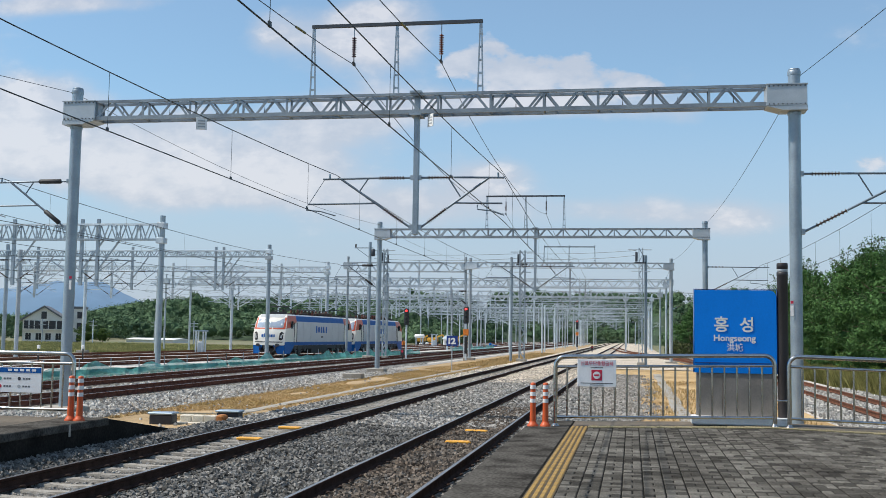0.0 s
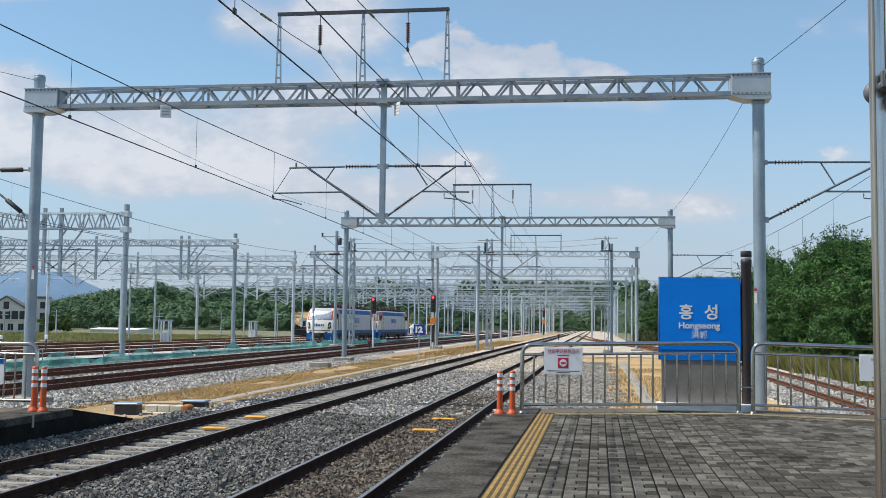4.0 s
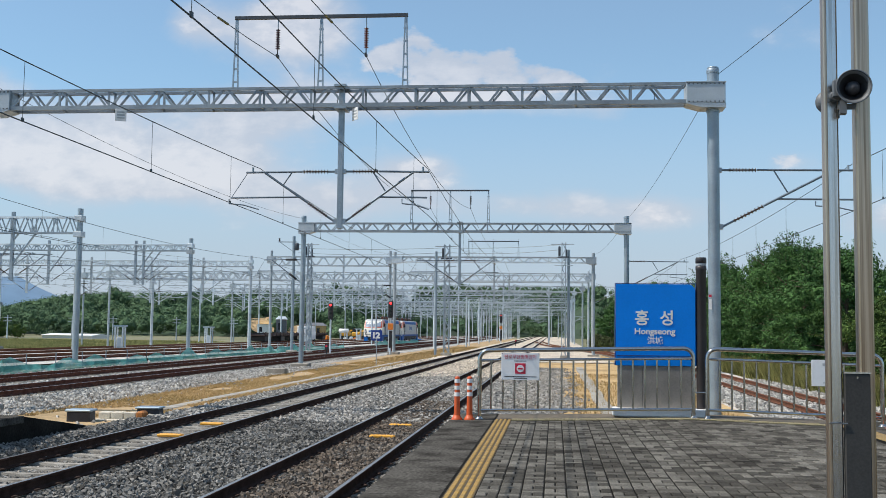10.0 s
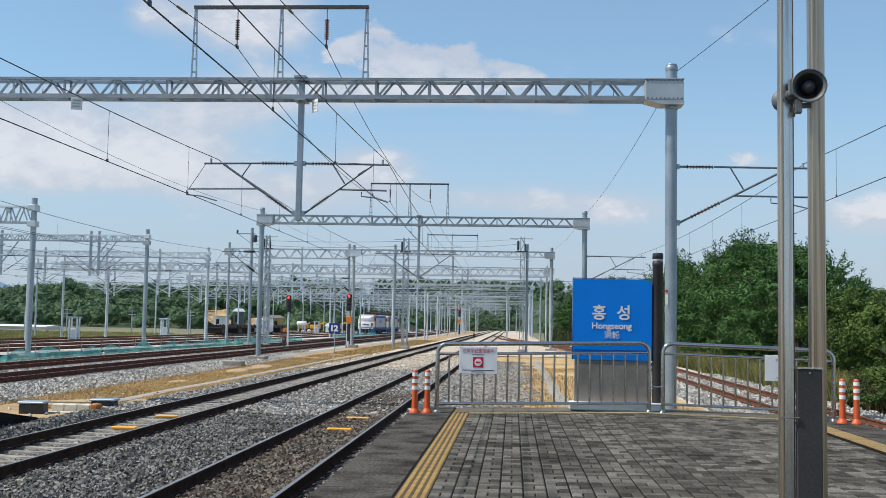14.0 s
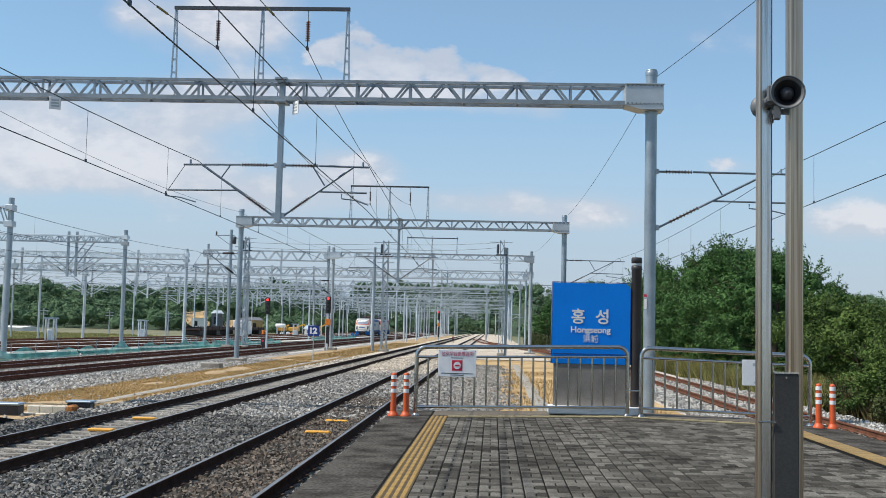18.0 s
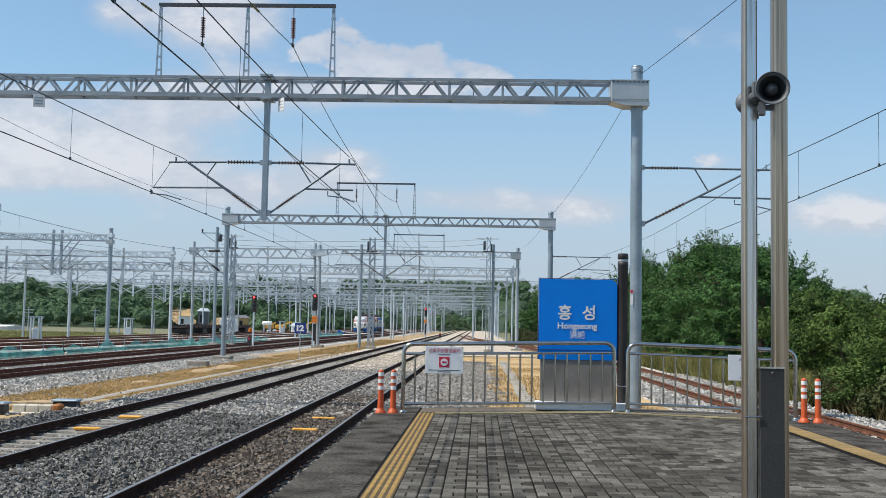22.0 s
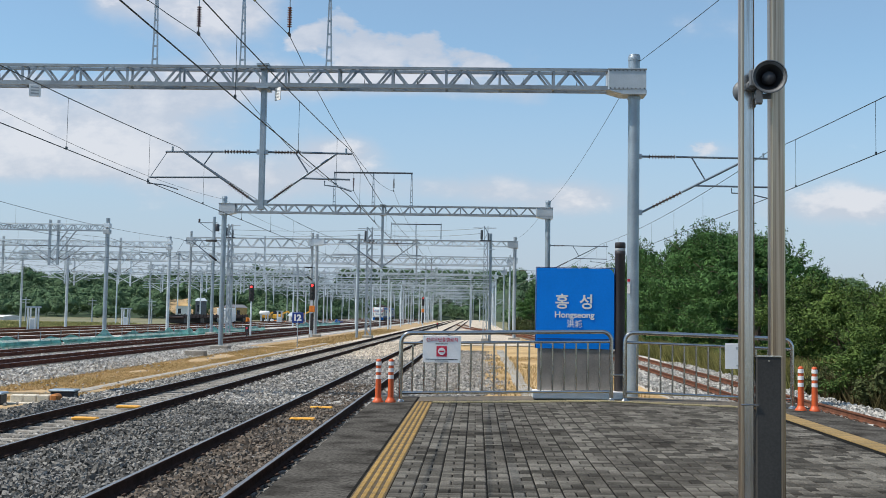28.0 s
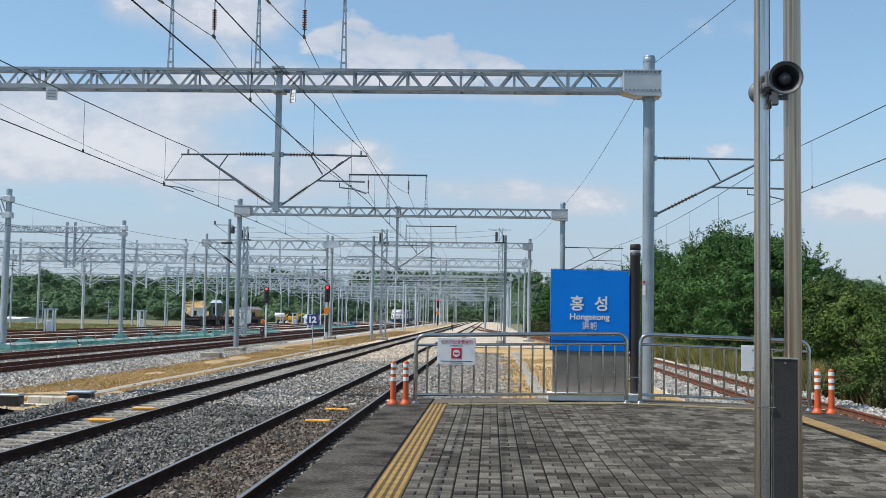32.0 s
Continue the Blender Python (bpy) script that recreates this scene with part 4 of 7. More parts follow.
def block(w, d):
    """A paving block with chamfered rim, its top at z 0."""
    a, b, c = w / 2 - 0.0055, d / 2 - 0.0085, 0.009
    ring = lambda x, y, z: [(-x, -y, z), (x, -y, z), (x, y, z), (-x, y, z)]
    g = Geo().add(ring(a, b, -0.05) + ring(a, b, -c) + ring(a - c, b - c, 0.0),
                  [(8, 9, 10, 11)] + [(4 * k + i, 4 * k + (i + 1) % 4, 4 * k + 4 + (i + 1) % 4, 4 * k + 4 + i) for k in (0, 1) for i in range(4)])
    return g


wide, deep = block(MODX - 0.002, MODY / 2), block(MODX / 2 - 0.001, MODY)
wide_me, deep_me = wide.mesh("paver", PAVER), deep.mesh("paver", PAVER)
rg = random.Random(5)
rest = {0: [], 1: []}
count = 0
ny, nx = int((PAVE_Y1 - PAVE_Y0) / MODY), int((PAVE_X1 - PAVE_X0) / MODX)
for j in range(ny):
    for i in range(nx):
        cx, cy = PAVE_X0 + (i + 0.5) * MODX, PAVE_Y0 + (j + 0.5) * MODY
        turned = (i + j) % 2
        for k in (-1, 1):
            x, y = (cx, cy + k * MODY / 4) if not turned else (cx + k * MODX / 4, cy)
            z = surf(x) + rg.uniform(-0.0025, 0.0025)
            if 8.3 < y < 9.9 and -0.8 < x < 3.6 and count < 300:
                o = new("paver", deep_me if turned else wide_me)
                o.parent, o.matrix_basis = platform, pose(x, y, z, rg.uniform(-0.6, 0.6), rg.uniform(-0.6, 0.6), rg.uniform(-0.7, 0.7))
                count += 1
            else:
                rest[turned].append((x, y, z, rg.uniform(-0.012, 0.012), rg.uniform(-0.012, 0.012)))
for turned, src in ((0, wide), (1, deep)):
    p = np.array(rest[turned])
    bv = np.array(src.v)
    v = bv[None] + p[:, None, :3]
    v[:, :, 2] += bv[None, :, 0] * p[:, None, 3] + bv[None, :, 1] * p[:, None, 4]
    f = np.array(src.f)[None] + (np.arange(len(p)) * len(bv))[:, None, None]
    o = new("paver_field", arr_mesh("paver_field", v.reshape(-1, 3), f.reshape(-1, 4), PAVER_FAR))
    o.parent = platform
    tagged(o, "dark grey concrete paving blocks", kind="stuff")

# yellow guide strip of ribbed tiles along the edge
tile = Geo().box(-0.148, 0.148, -0.148, 0.148, -0.05, 0.001)
tile_me = tile.mesh("tactile_tile", YELLOW_GAP)
rib = Geo()
for i in range(4):
    x = -0.111 + i * 0.074
    rib.add([(x - 0.024, -0.147, 0.001), (x + 0.024, -0.147, 0.001), (x + 0.017, -0.14, 0.008), (x - 0.017, -0.14, 0.008), (x - 0.024, 0.147, 0.001), (x + 0.024, 0.147, 0.001), (x + 0.017, 0.14, 0.008), (x - 0.017, 0.14, 0.008)],
            [(0, 1, 2, 3), (3, 2, 6, 7), (1, 5, 6, 2), (4, 0, 3, 7), (5, 4, 7, 6)])
rib_me = rib.mesh("tile_ribs", YELLOW)
dot = Geo()
for i in range(6):
    for j in range(6):
        dot.lathe([(0.018, 0.0), (0.012, 0.007)], 6, Matrix.Translation((-0.121 + i * 0.0485, -0.121 + j * 0.0485, 0.001)))
n_strip = int((19.3 + 4.0) / 0.3)


def tile_at(x, y):
    o = new("tactile_tile", tile_me)
    o.parent, o.location = platform, (x, y, surf(x))
    q = new("tile_ribs", rib_me)
    q.parent = o
    return o


for j in range(n_strip + 1):
    tile_at(-0.915, 19.15 - 0.3 * j)
plain_me = Geo().box(-0.148, 0.148, -0.148, 0.148, -0.05, 0.006, bev=0.004).mesh("tactile_tile", mat("tactile_worn", (0.27, 0.175, 0.055), 0.8, 0, 0.3, 3, 40, 0.3, rnd=0.12, alt=(0.2, 0.14, 0.06)))
for j in range(n_strip - 10):
    o = new("tactile_tile", plain_me)
    o.parent, o.location = platform, (5.08, 19.15 - 0.3 * j, surf(5.08))
DOT_DULL = mat("tactile_dull", (0.26, 0.22, 0.12), 0.8, 0, 0.25, 3, 40, 0.2, rnd=0.2)
dull_me, dull_dots = tile.mesh("tactile_tile", DOT_DULL), dot.mesh("tile_dots", DOT_DULL)
for i in range(19):
    x = -0.615 + 0.3 * i
    o = new("tactile_tile", dull_me)
    o.parent, o.location = platform, (x, 19.30, surf(x))
    q = new("tile_dots", dull_dots)
    q.parent = o


# ---- fences at the platform ends ----
def fence(p, q, zp, zq, label, h=1.24, gap=0.212, rail=0.039):
    """A stainless barrier from p to q with rounded upper corners and upright bars."""
    L = math.dist(p, q)
    th = thing("platform_fence", p[0], p[1], zp, label, "fence", "platform fences", math.degrees(math.atan2(q[1] - p[1], q[0] - p[0])))
    rise = zq - zp
    zz = lambda d: rise * d / L
    r = 0.17
    arc = lambda cx, a0, a1: [(cx + r * math.cos(a), 0, h - r + r * math.sin(a)) for a in np.linspace(a0, a1, 7)]
    pts = [(0, 0, 0)] + arc(r, math.pi, math.pi / 2) + arc(L - r, math.pi / 2, 0) + [(L, 0, 0)]
    part("frame_tube", Geo().path([(x, y, z + zz(x)) for x, y, z in pts], rail, 12), STAINLESS, th, "polished stainless tube")
    for z in (h - 0.18, 0.16):
        part("cross_rail", Geo().path([(0, 0, z), (L, 0, z + rise)], 0.025, 10), STAINLESS, th)
    n = round(L / gap)
    for i in range(1, n):
        x = L * i / n
        part("upright_bar", Geo().path([(x, 0, 0.16 + zz(x)), (x, 0, h - 0.18 + zz(x))], 0.0175, 8), STAINLESS, th)
    for x in (0, L):
        part("foot_flange", Geo().lathe([(0.075, 0.0), (0.075, 0.012), (0.05, 0.02), (0.04, 0.05)], 12, Matrix.Translation((x, 0, zz(x)))), STAINLESS, th)
    return th


FY = 19.42
fence((-1.36, FY), (2.455, FY), surf(-1.36), surf(2.455), "stainless steel barrier with a white notice at the platform end")
fence((2.70, FY), (5.70, FY), surf(2.70), surf(5.70), "stainless steel barrier with a white plate at the platform end")
fence((-15.4, 17.95), (-9.98, 17.95), -0.02, -0.02, "stainless steel barrier on the neighbouring platform", 1.17)
part("fence_link", Geo().path([(2.44, FY, 0.55), (2.72, FY, 0.55)], 0.014, 8), STAINLESS, bpy.data.objects["platform_fence"]).matrix_basis = bpy.data.objects["platform_fence"].matrix_basis.inverted()

# notice on the first barrier
notice = thing("warning_notice", -0.62, FY - 0.045, 0.72, "white notice with red lettering and a no-entry mark on the fence", "sign")
part("plate", Geo().box(-0.345, 0.345, -0.006, 0.006, 0.0, 0.49, bev=0.004), PLATE, notice)
text_mesh("heading_line", "선로무단통행금지", 0.085, RED, notice, 0, -0.009, 0.385, width=0.57, label="red heading", bold=0.0)
ring = Geo().box(-0.095, 0.095, -0.0100, -0.0065, 0.11, 0.30, bev=0.003)
part("mark_square", ring, RED, notice, "red square mark")
disc = Geo().lathe([(0.066, 0.0), (0.066, 0.0035)], 24, Matrix.Translation((0, -0.0105, 0.205)) @ Matrix.Rotation(radians(90), 4, "X"))
part("mark_disc", disc, PLATE, notice, "white disc")
part("mark_bar", Geo().box(-0.045, 0.045, -0.0175, -0.0145, 0.19, 0.22), RED, notice, "red bar")
for z, w in ((0.335, 0.11), (0.055, 0.29), (0.025, 0.12)):
    part("text_line", Geo().box(-w, w, -0.0085, -0.0065, z, z + 0.012), DARK_METAL, notice, "line of small print")
for sx in (-0.325, 0.325):
    for z in (0.02, 0.47):
        part("tie", Geo().path([(sx, -0.012, z), (sx, 0.05, z)], 0.006, 6), BLACK, notice)

plate2 = thing("white_plate", 4.65, FY - 0.045, 0.70, "white plate tied to the barrier", "sign")
part("plate", Geo().box(-0.16, 0.16, -0.005, 0.005, 0.0, 0.46, bev=0.004), PLATE, plate2)
part("mark", Geo().box(0.03, 0.09, -0.009, -0.0055, 0.35, 0.40), HORN_GREY, plate2)
part("mark", Geo().box(0.04, 0.08, -0.009, -0.0055, 0.05, 0.07), HORN_GREY, plate2)

info = thing("info_board", -11.0, 17.90, 0.43, "white information board with a blue heading on the fence", "sign")
part("plate", Geo().box(-0.62, 0.42, -0.006, 0.006, 0.0, 0.46, bev=0.004), PLATE, info)
part("heading_band", Geo().box(-0.61, 0.41, -0.010, -0.0065, 0.36, 0.45), LOCO_BLUE, info, "blue heading band")
for x, z, m in ((-0.40, 0.25, NET), (-0.02, 0.25, DARK_METAL), (-0.40, 0.11, RED), (-0.02, 0.11, HORN_GREY)):
    part("pictogram", Geo().lathe([(0.032, 0), (0.032, 0.003)], 12, Matrix.Translation((x, -0.0066, z)) @ Matrix.Rotation(radians(90), 4, "X")), m, info)
    for k in range(3):
        part("text_mark", Geo().box(x + 0.07 + k * 0.055, x + 0.11 + k * 0.055, -0.0085, -0.0065, z - 0.016, z + 0.016), HORN, info)
for i in range(5):
    part("heading_text", Geo().box(-0.25 + i * 0.12, -0.17 + i * 0.12, -0.0125, -0.0105, 0.385, 0.425), PLATE, info)


# ---- station name sign ----
sx0, sx1, SY = 1.115, 2.545, 19.85
sign = thing("station_sign", (sx0 + sx1) / 2, SY, surf(1.8), "blue station name board with white lettering over a grey panel", "sign")
hw = (sx1 - sx0) / 2
bz0, bz1 = 1.00 - surf(1.8), 2.49 - surf(1.8)
panel = Geo()
ring = [(-hw, bz0), (hw, bz0)] + [(hw - 0.12 + 0.12 * math.cos(a), bz1 - 0.12 + 0.12 * math.sin(a)) for a in np.linspace(0, math.pi / 2, 6)] + [(-hw, bz1)]
n = len(ring)
panel.add([(x, -0.06, z) for x, z in ring] + [(x, 0.06, z) for x, z in ring], [tuple(range(n)), tuple(range(2 * n - 1, n - 1, -1))] + [((i + 1) % n, i, n + i, n + (i + 1) % n) for i in range(n)])
body = part("name_panel", panel, BLUE, sign, "bright blue enamel panel")
rim = [(-hw - 0.012, bz0), (-hw - 0.012, bz1 + 0.012), (hw + 0.012, bz1 + 0.012), (hw + 0.012, bz0)]
part("panel_rim", Geo().path([(x, -0.03, z) for x, z in rim], 0.013, 6), BLUE_DK, sign, "dark blue rim")
text_mesh("hangul_left", "홍", 0.29, LETTER, body, -0.245, -0.064, bz1 - 0.725, 0.006)
text_mesh("hangul_right", "성", 0.29, LETTER, body, 0.195, -0.064, bz1 - 0.725, 0.006)
text_mesh("latin_name", "Hongseong", 0.155, LETTER, body, -0.01, -0.064, bz1 - 0.915, 0.006, width=0.73, bold=0.022)
text_mesh("chinese_name", "洪城", 0.15, LETTER, body, -0.01, -0.064, bz1 - 1.085, 0.006, width=0.28, bold=0.012)
part("line", Geo().box(-hw + 0.01, hw - 0.01, -0.066, -0.061, bz0 + 0.175, bz0 + 0.187), BLUE_DK, body, "thin dark line")
for i in range(3):
    w3 = (2 * hw - 0.06) / 3
    part("grey_panel", Geo().box(-hw + 0.03 + i * w3, -hw + 0.026 + (i + 1) * w3, -0.045, 0.045, 0.14, bz0 - 0.003, bev=0.006), GREY_PANEL, sign, "grey metal lower panel")
part("kerb", Geo().box(-hw - 0.06, hw + 0.22, -0.22, 0.22, 0.0, 0.15, bev=0.02), WHITE, sign, "white painted concrete base")
part("side_post", Geo().lathe([(0.095, 0.0), (0.095, 2.55), (0.10, 2.56), (0.10, 2.62), (0.085, 2.63), (0.085, 2.67), (0.10, 2.68), (0.10, 2.76), (0.09, 2.785)], 20, Matrix.Translation((hw + 0.115, 0.0, 0.12))), DARK_POST, sign, "round dark brown post with a grooved cap")
part("post_ring", Geo().lathe([(0.087, 2.625), (0.094, 2.63), (0.094, 2.675), (0.087, 2.68)], 20, Matrix.Translation((hw + 0.115, 0.0, 0.12))), HORN_GREY, sign, "pale ring")


# ---- bollards ----
def bollard(x, y, z):
    b = thing("bollard", x, y, z, "orange plastic bollard with three white reflective bands", "bollard", "orange bollards")
    part("base", Geo().lathe([(0.10, 0.0), (0.10, 0.02), (0.078, 0.045), (0.06, 0.085)], 16), ORANGE, b)
    part("tube", Geo().lathe([(0.056, 0.08), (0.044, 0.72), (0.044, 0.735), (0.03, 0.76), (0.0005, 0.765)], 16), ORANGE, b)
    for z0 in (0.42, 0.54, 0.66):
        part("band", Geo().lathe([(0.0525, z0), (0.051, z0 + 0.068)], 16), REFLECT, b, "white reflective band")
    part("cap", Geo().lathe([(0.047, 0.735), (0.046, 0.76), (0.02, 0.775)], 16), ORANGE, b)
    return b


for x, y, z in ((-1.745, 19.2, 0), (-1.52, 19.2, 0.004), (5.74, 19.05, 0.008), (5.98, 19.05, 0.004), (-9.62, 17.25, 0.012), (-9.45, 17.25, 0.012)):
    bollard(x, y, z)


# ---- columns with horn loudspeakers ----
COLY = 8.6
col = thing("speaker_column", 2.3, COLY, surf(2.3), "pair of brownish stainless columns with a dark cover plate", "column")
top = 6.2
for dx, w in ((-0.139, 0.054), (0.102, 0.057)):
    part("tube", Geo().box(dx - w, dx + w, -0.06, 0.06, 0.0, top, bev=0.014), COLUMN if dx < 0 else COLUMN_B, col, "brushed stainless square tube" if dx < 0 else "stainless square tube with brown reflections put into its colour")
# added strip that carries the dark brown reflection of the tube's left side
part("tube_edge", Geo().box(-0.197, -0.171, -0.075, 0.02, 0.0, top, bev=0.006), COLUMN_B, col, "added strip for the dark reflection on the tube's left side")
part("cover_plate", Geo().box(-0.076, 0.118, -0.072, -0.02, 0.02, 1.21, bev=0.006), COLUMN_PLATE, col, "dark grey cover plate")
part("plate_cap", Geo().box(-0.078, 0.12, -0.076, -0.01, 1.21, 1.222), COLUMN, col)
part("bolt", Geo().lathe([(0.008, 0), (0.008, 0.006)], 8, Matrix.Translation((0.02, -0.072, 1.18)) @ Matrix.Rotation(radians(90), 4, "X")), STAINLESS, col)
part("hose_clip", Geo().path([(-0.2, -0.08, 0.83), (-0.06, -0.08, 0.83)], 0.006, 6), STAINLESS, col)


def horn(x, y, z, rz, label):
    h = thing("horn_speaker", x, y, z, label, "loudspeaker", "horn loudspeakers", rz)
    turn = Matrix.Rotation(radians(90), 4, "X")
    part("bell", Geo().lathe([(0.045, -0.26), (0.05, -0.16), (0.075, -0.07), (0.118, 0.0), (0.134, 0.012), (0.134, 0.022), (0.126, 0.022), (0.11, 0.0), (0.068, -0.07), (0.042, -0.10)], 28, turn), HORN, h, "grey flared bell")
    part("mouth_lining", Geo().lathe([(0.1255, 0.0215), (0.109, -0.002), (0.0675, -0.068), (0.041, -0.098)], 28, turn, False), BLACK, h, "black inner bell")
    part("inner_cone", Geo().lathe([(0.056, -0.06), (0.05, -0.02), (0.03, -0.005), (0.001, 0.0)], 20, turn), DARK_METAL, h, "dark centre plug")
    part("driver", Geo().lathe([(0.05, -0.34), (0.06, -0.33), (0.06, -0.24), (0.045, -0.23)], 18, turn), HORN, h)
    part("bracket", Geo().box(-0.15, -0.09, 0.02, 0.09, -0.07, 0.07, bev=0.01).box(-0.11, 0.02, 0.05, 0.09, -0.16, -0.12).box(-0.10, -0.05, 0.02, 0.10, -0.2, -0.10), HORN, h)
    return h


horn(2.29, COLY - 0.22, 3.515, -8, "grey horn loudspeaker with a black mouth clamped to the column")
horn(2.185, COLY + 0.14, 3.475, 180, "grey horn loudspeaker seen from behind on the column").scale = (0.72, 0.72, 0.72)


# ---- things on the track bed ----
def pad(x, y):
    p = thing("yellow_pad", x, y, RAIL_Z - 0.165, "yellow painted track marker on a sleeper", "track marker", "yellow track markers")
    part("pad", Geo().box(-0.20, 0.32, -0.10, 0.10, 0.0, 0.055, bev=0.015), YELLOW_PAD, p)
    part("pad_lip", Geo().box(0.24, 0.34, -0.08, 0.08, 0.0, 0.035, bev=0.01), YELLOW_PAD, p)


for x, y in ((-7.98, 21.55), (-8.0, 24.3), (-3.66, 22.3), (-3.66, 25.0)):
    pad(x, y)


def cable_box(x, y, rz):
    b = thing("cable_box", x, y, BED_Z - 0.09, "dark steel trackside box with a pale blue-grey lid", "cable box", "trackside boxes", rz)
    part("body", Geo().box(-0.29, 0.29, -0.21, 0.21, 0.0, 0.29, bev=0.02), DARK_METAL, b, "dark rusty box")
    part("lid", Geo().box(-0.33, 0.33, -0.25, 0.25, 0.29, 0.345, bev=0.02), STEEL_BLUE, b, "pale blue-grey lid")


cable_box(-11.72, 25.6, 4), cable_box(-10.45, 26.9, 4)
trough = thing("trough_blocks", -11.1, 26.3, BED_Z - 0.09, "pale concrete trough blocks beside the trackside boxes", "concrete block")
for i in range(3):
    part("block", Geo().box(-0.42 + i * 0.33, -0.10 + i * 0.33, -0.14, 0.14, 0.0, 0.24, bev=0.02), CREAM_BLOCK, trough)
part("lid_slab", Geo().box(-0.5, 0.6, -0.42, -0.16, 0.0, 0.07, bev=0.015), CREAM_BLOCK, trough)
part("orange_end", Geo().box(0.58, 0.78, -0.18, 0.16, 0.0, 0.27, bev=0.04), mat("rust_orange", (0.42, 0.16, 0.04), 0.8), trough, "rusty orange end piece")
rub = thing("broken_concrete", -10.25, 26.35, BED_Z - 0.08, "broken white concrete pieces on the ballast", "rubble")
for i, (dx, dy, s, a) in enumerate(((-0.2, 0, 0.11, 20), (0.05, 0.05, 0.13, 60), (0.22, -0.04, 0.10, 10), (0.4, 0.06, 0.07, 35))):
    part("piece", Geo().box(-s, s, -s * 0.7, s * 0.7, 0, s * 1.3, pose(dx, dy, 0, 14, 10, a), bev=0.02), CONCRETE if i % 2 else WHITE, rub)

# concrete cable trough along the island, and slabs
for x, y0, y1, lab in ((1.55, 21.2, 70, "line of pale concrete cable trough lids in the dry earth"), (-11.3, 29, 120, "line of pale concrete cable trough lids in the verge")):
    tr = thing("cable_trough", x, y0, BED_Z - (0.03 if x > 0 else 0.075), lab, "cable trough", "cable troughs")
    me = Geo().box(-0.22, 0.22, -0.49, 0.49, -0.06, 0.05, bev=0.012).mesh("trough_lid", CONCRETE)
    yy = 0.0
    while yy < y1 - y0:
        o = new("trough_lid", me)
        o.parent, o.matrix_basis = tr, pose(0.04 * math.sin(yy * 0.7), yy + 0.5, 0, 0, rg.uniform(-1, 1), rg.uniform(-1, 1))
        yy += 1.0
for x, y in ((-14.35, 54.3), (0.5, 21.6)):
    s = thing("concrete_slab", x, y, BED_Z - 0.1, "pale concrete slab lying on the ground", "concrete block", "concrete slabs")
    part("slab", Geo().box(-0.5, 0.5, -0.35, 0.35, 0, 0.35 if y > 40 else 0.15, bev=0.03), CONCRETE, s)


# ---- overhead wires ----
SUPPORTS = (-8.0, 28.14, 64.5, 101.5, 138.0, 175.0, 212.0, 250.0, 290.0, 330.0)


def overhead_line(x, zm, zc, label, r=0.0098, sag=0.75, stagger=0.06, y_end=330.0, dropper_parts=2, start=-8.0):
    th = thing("overhead_line", x, start, 0, label, "overhead wire", "overhead wires")
    m, c, far = Geo(), Geo(), Geo()
    mp, cp = [], []
    for i, (a, b) in enumerate(zip(SUPPORTS, SUPPORTS[1:])):
        if b > y_end or a < start:
            continue
        k = 14
        for j in range(k + (1 if b >= min(y_end, SUPPORTS[-1]) else 0)):
            f = j / k
            s = stagger * (1 - 2 * f) * (1 if i % 2 else -1)
            y = a + (b - a) * f
            mp.append((s, y - start, zm - 4 * sag * f * (1 - f)))
            cp.append((s, y - start, zc))
        nd = 7
        for j in range(nd):
            f = (j + 0.5) / nd
            s = stagger * (1 - 2 * f) * (1 if i % 2 else -1)
            y = a + (b - a) * f - start
            d = Geo().path([(s, y, zc), (s, y, zm - 4 * sag * f * (1 - f))], r * 0.45, 4)
            d.box(s - 0.012, s + 0.012, y - 0.03, y + 0.03, zc - 0.01, zc + 0.05)
            if i < dropper_parts:
                part("dropper", d, WIRE, th)
            else:
                far.add(d.v, d.f)
    part("messenger_wire", Geo().path(mp, r, 5), WIRE, th)
    part("contact_wire", Geo().path(cp, r * 1.05, 5), WIRE, th)
    if far.v:
        tagged(part("far_dropper", far, WIRE_PALE, th), kind="stuff")


overhead_line(-3.62, 5.93, 4.69, "copper overhead contact line above the near main track", sag=0.35, stagger=0.2)
overhead_line(-8.1, 5.95, 4.70, "copper overhead contact line above the second main track", sag=0.35)
overhead_line(7.55, 6.0, 4.78, "copper overhead contact line above the branch track", sag=0.28, y_end=102)
overhead_line(-18.2, 5.95, 4.72, "copper overhead contact line above a yard track", sag=0.4, dropper_parts=0)
overhead_line(-22.6, 5.95, 4.72, "copper overhead contact line above a yard track", sag=0.4, dropper_parts=0)
for dx in (0, -5):
    overhead_line(-33.0 + dx, 5.95, 4.72, "copper overhead contact line above the sidings", sag=0.5, dropper_parts=0, start=28.14)


def feeder(name, pts, label, r=0.011, sag=0.7, sleeve=None, material=None):
    th = thing(name, *pts[0], label, "overhead wire", "feeder wires")
    o = Vector(pts[0])
    line = []
    for a, b in zip(pts, pts[1:]):
        a, b = Vector(a), Vector(b)
        for j in range(14):
            f = j / 14
            line.append(a + (b - a) * f - Vector((0, 0, 4 * sag * f * (1 - f))) - o)
    line.append(Vector(pts[-1]) - o)
    part("wire", Geo().path(line, r, 5), material or WIRE, th)
    if sleeve:
        for k in sleeve:
            part("sleeve", Geo().path([line[k], line[k] + (line[k + 1] - line[k]) * 0.28], r * 2.6, 8), mat("sleeve_olive", (0.20, 0.17, 0.05), 0.6), th, "olive protective sleeve")


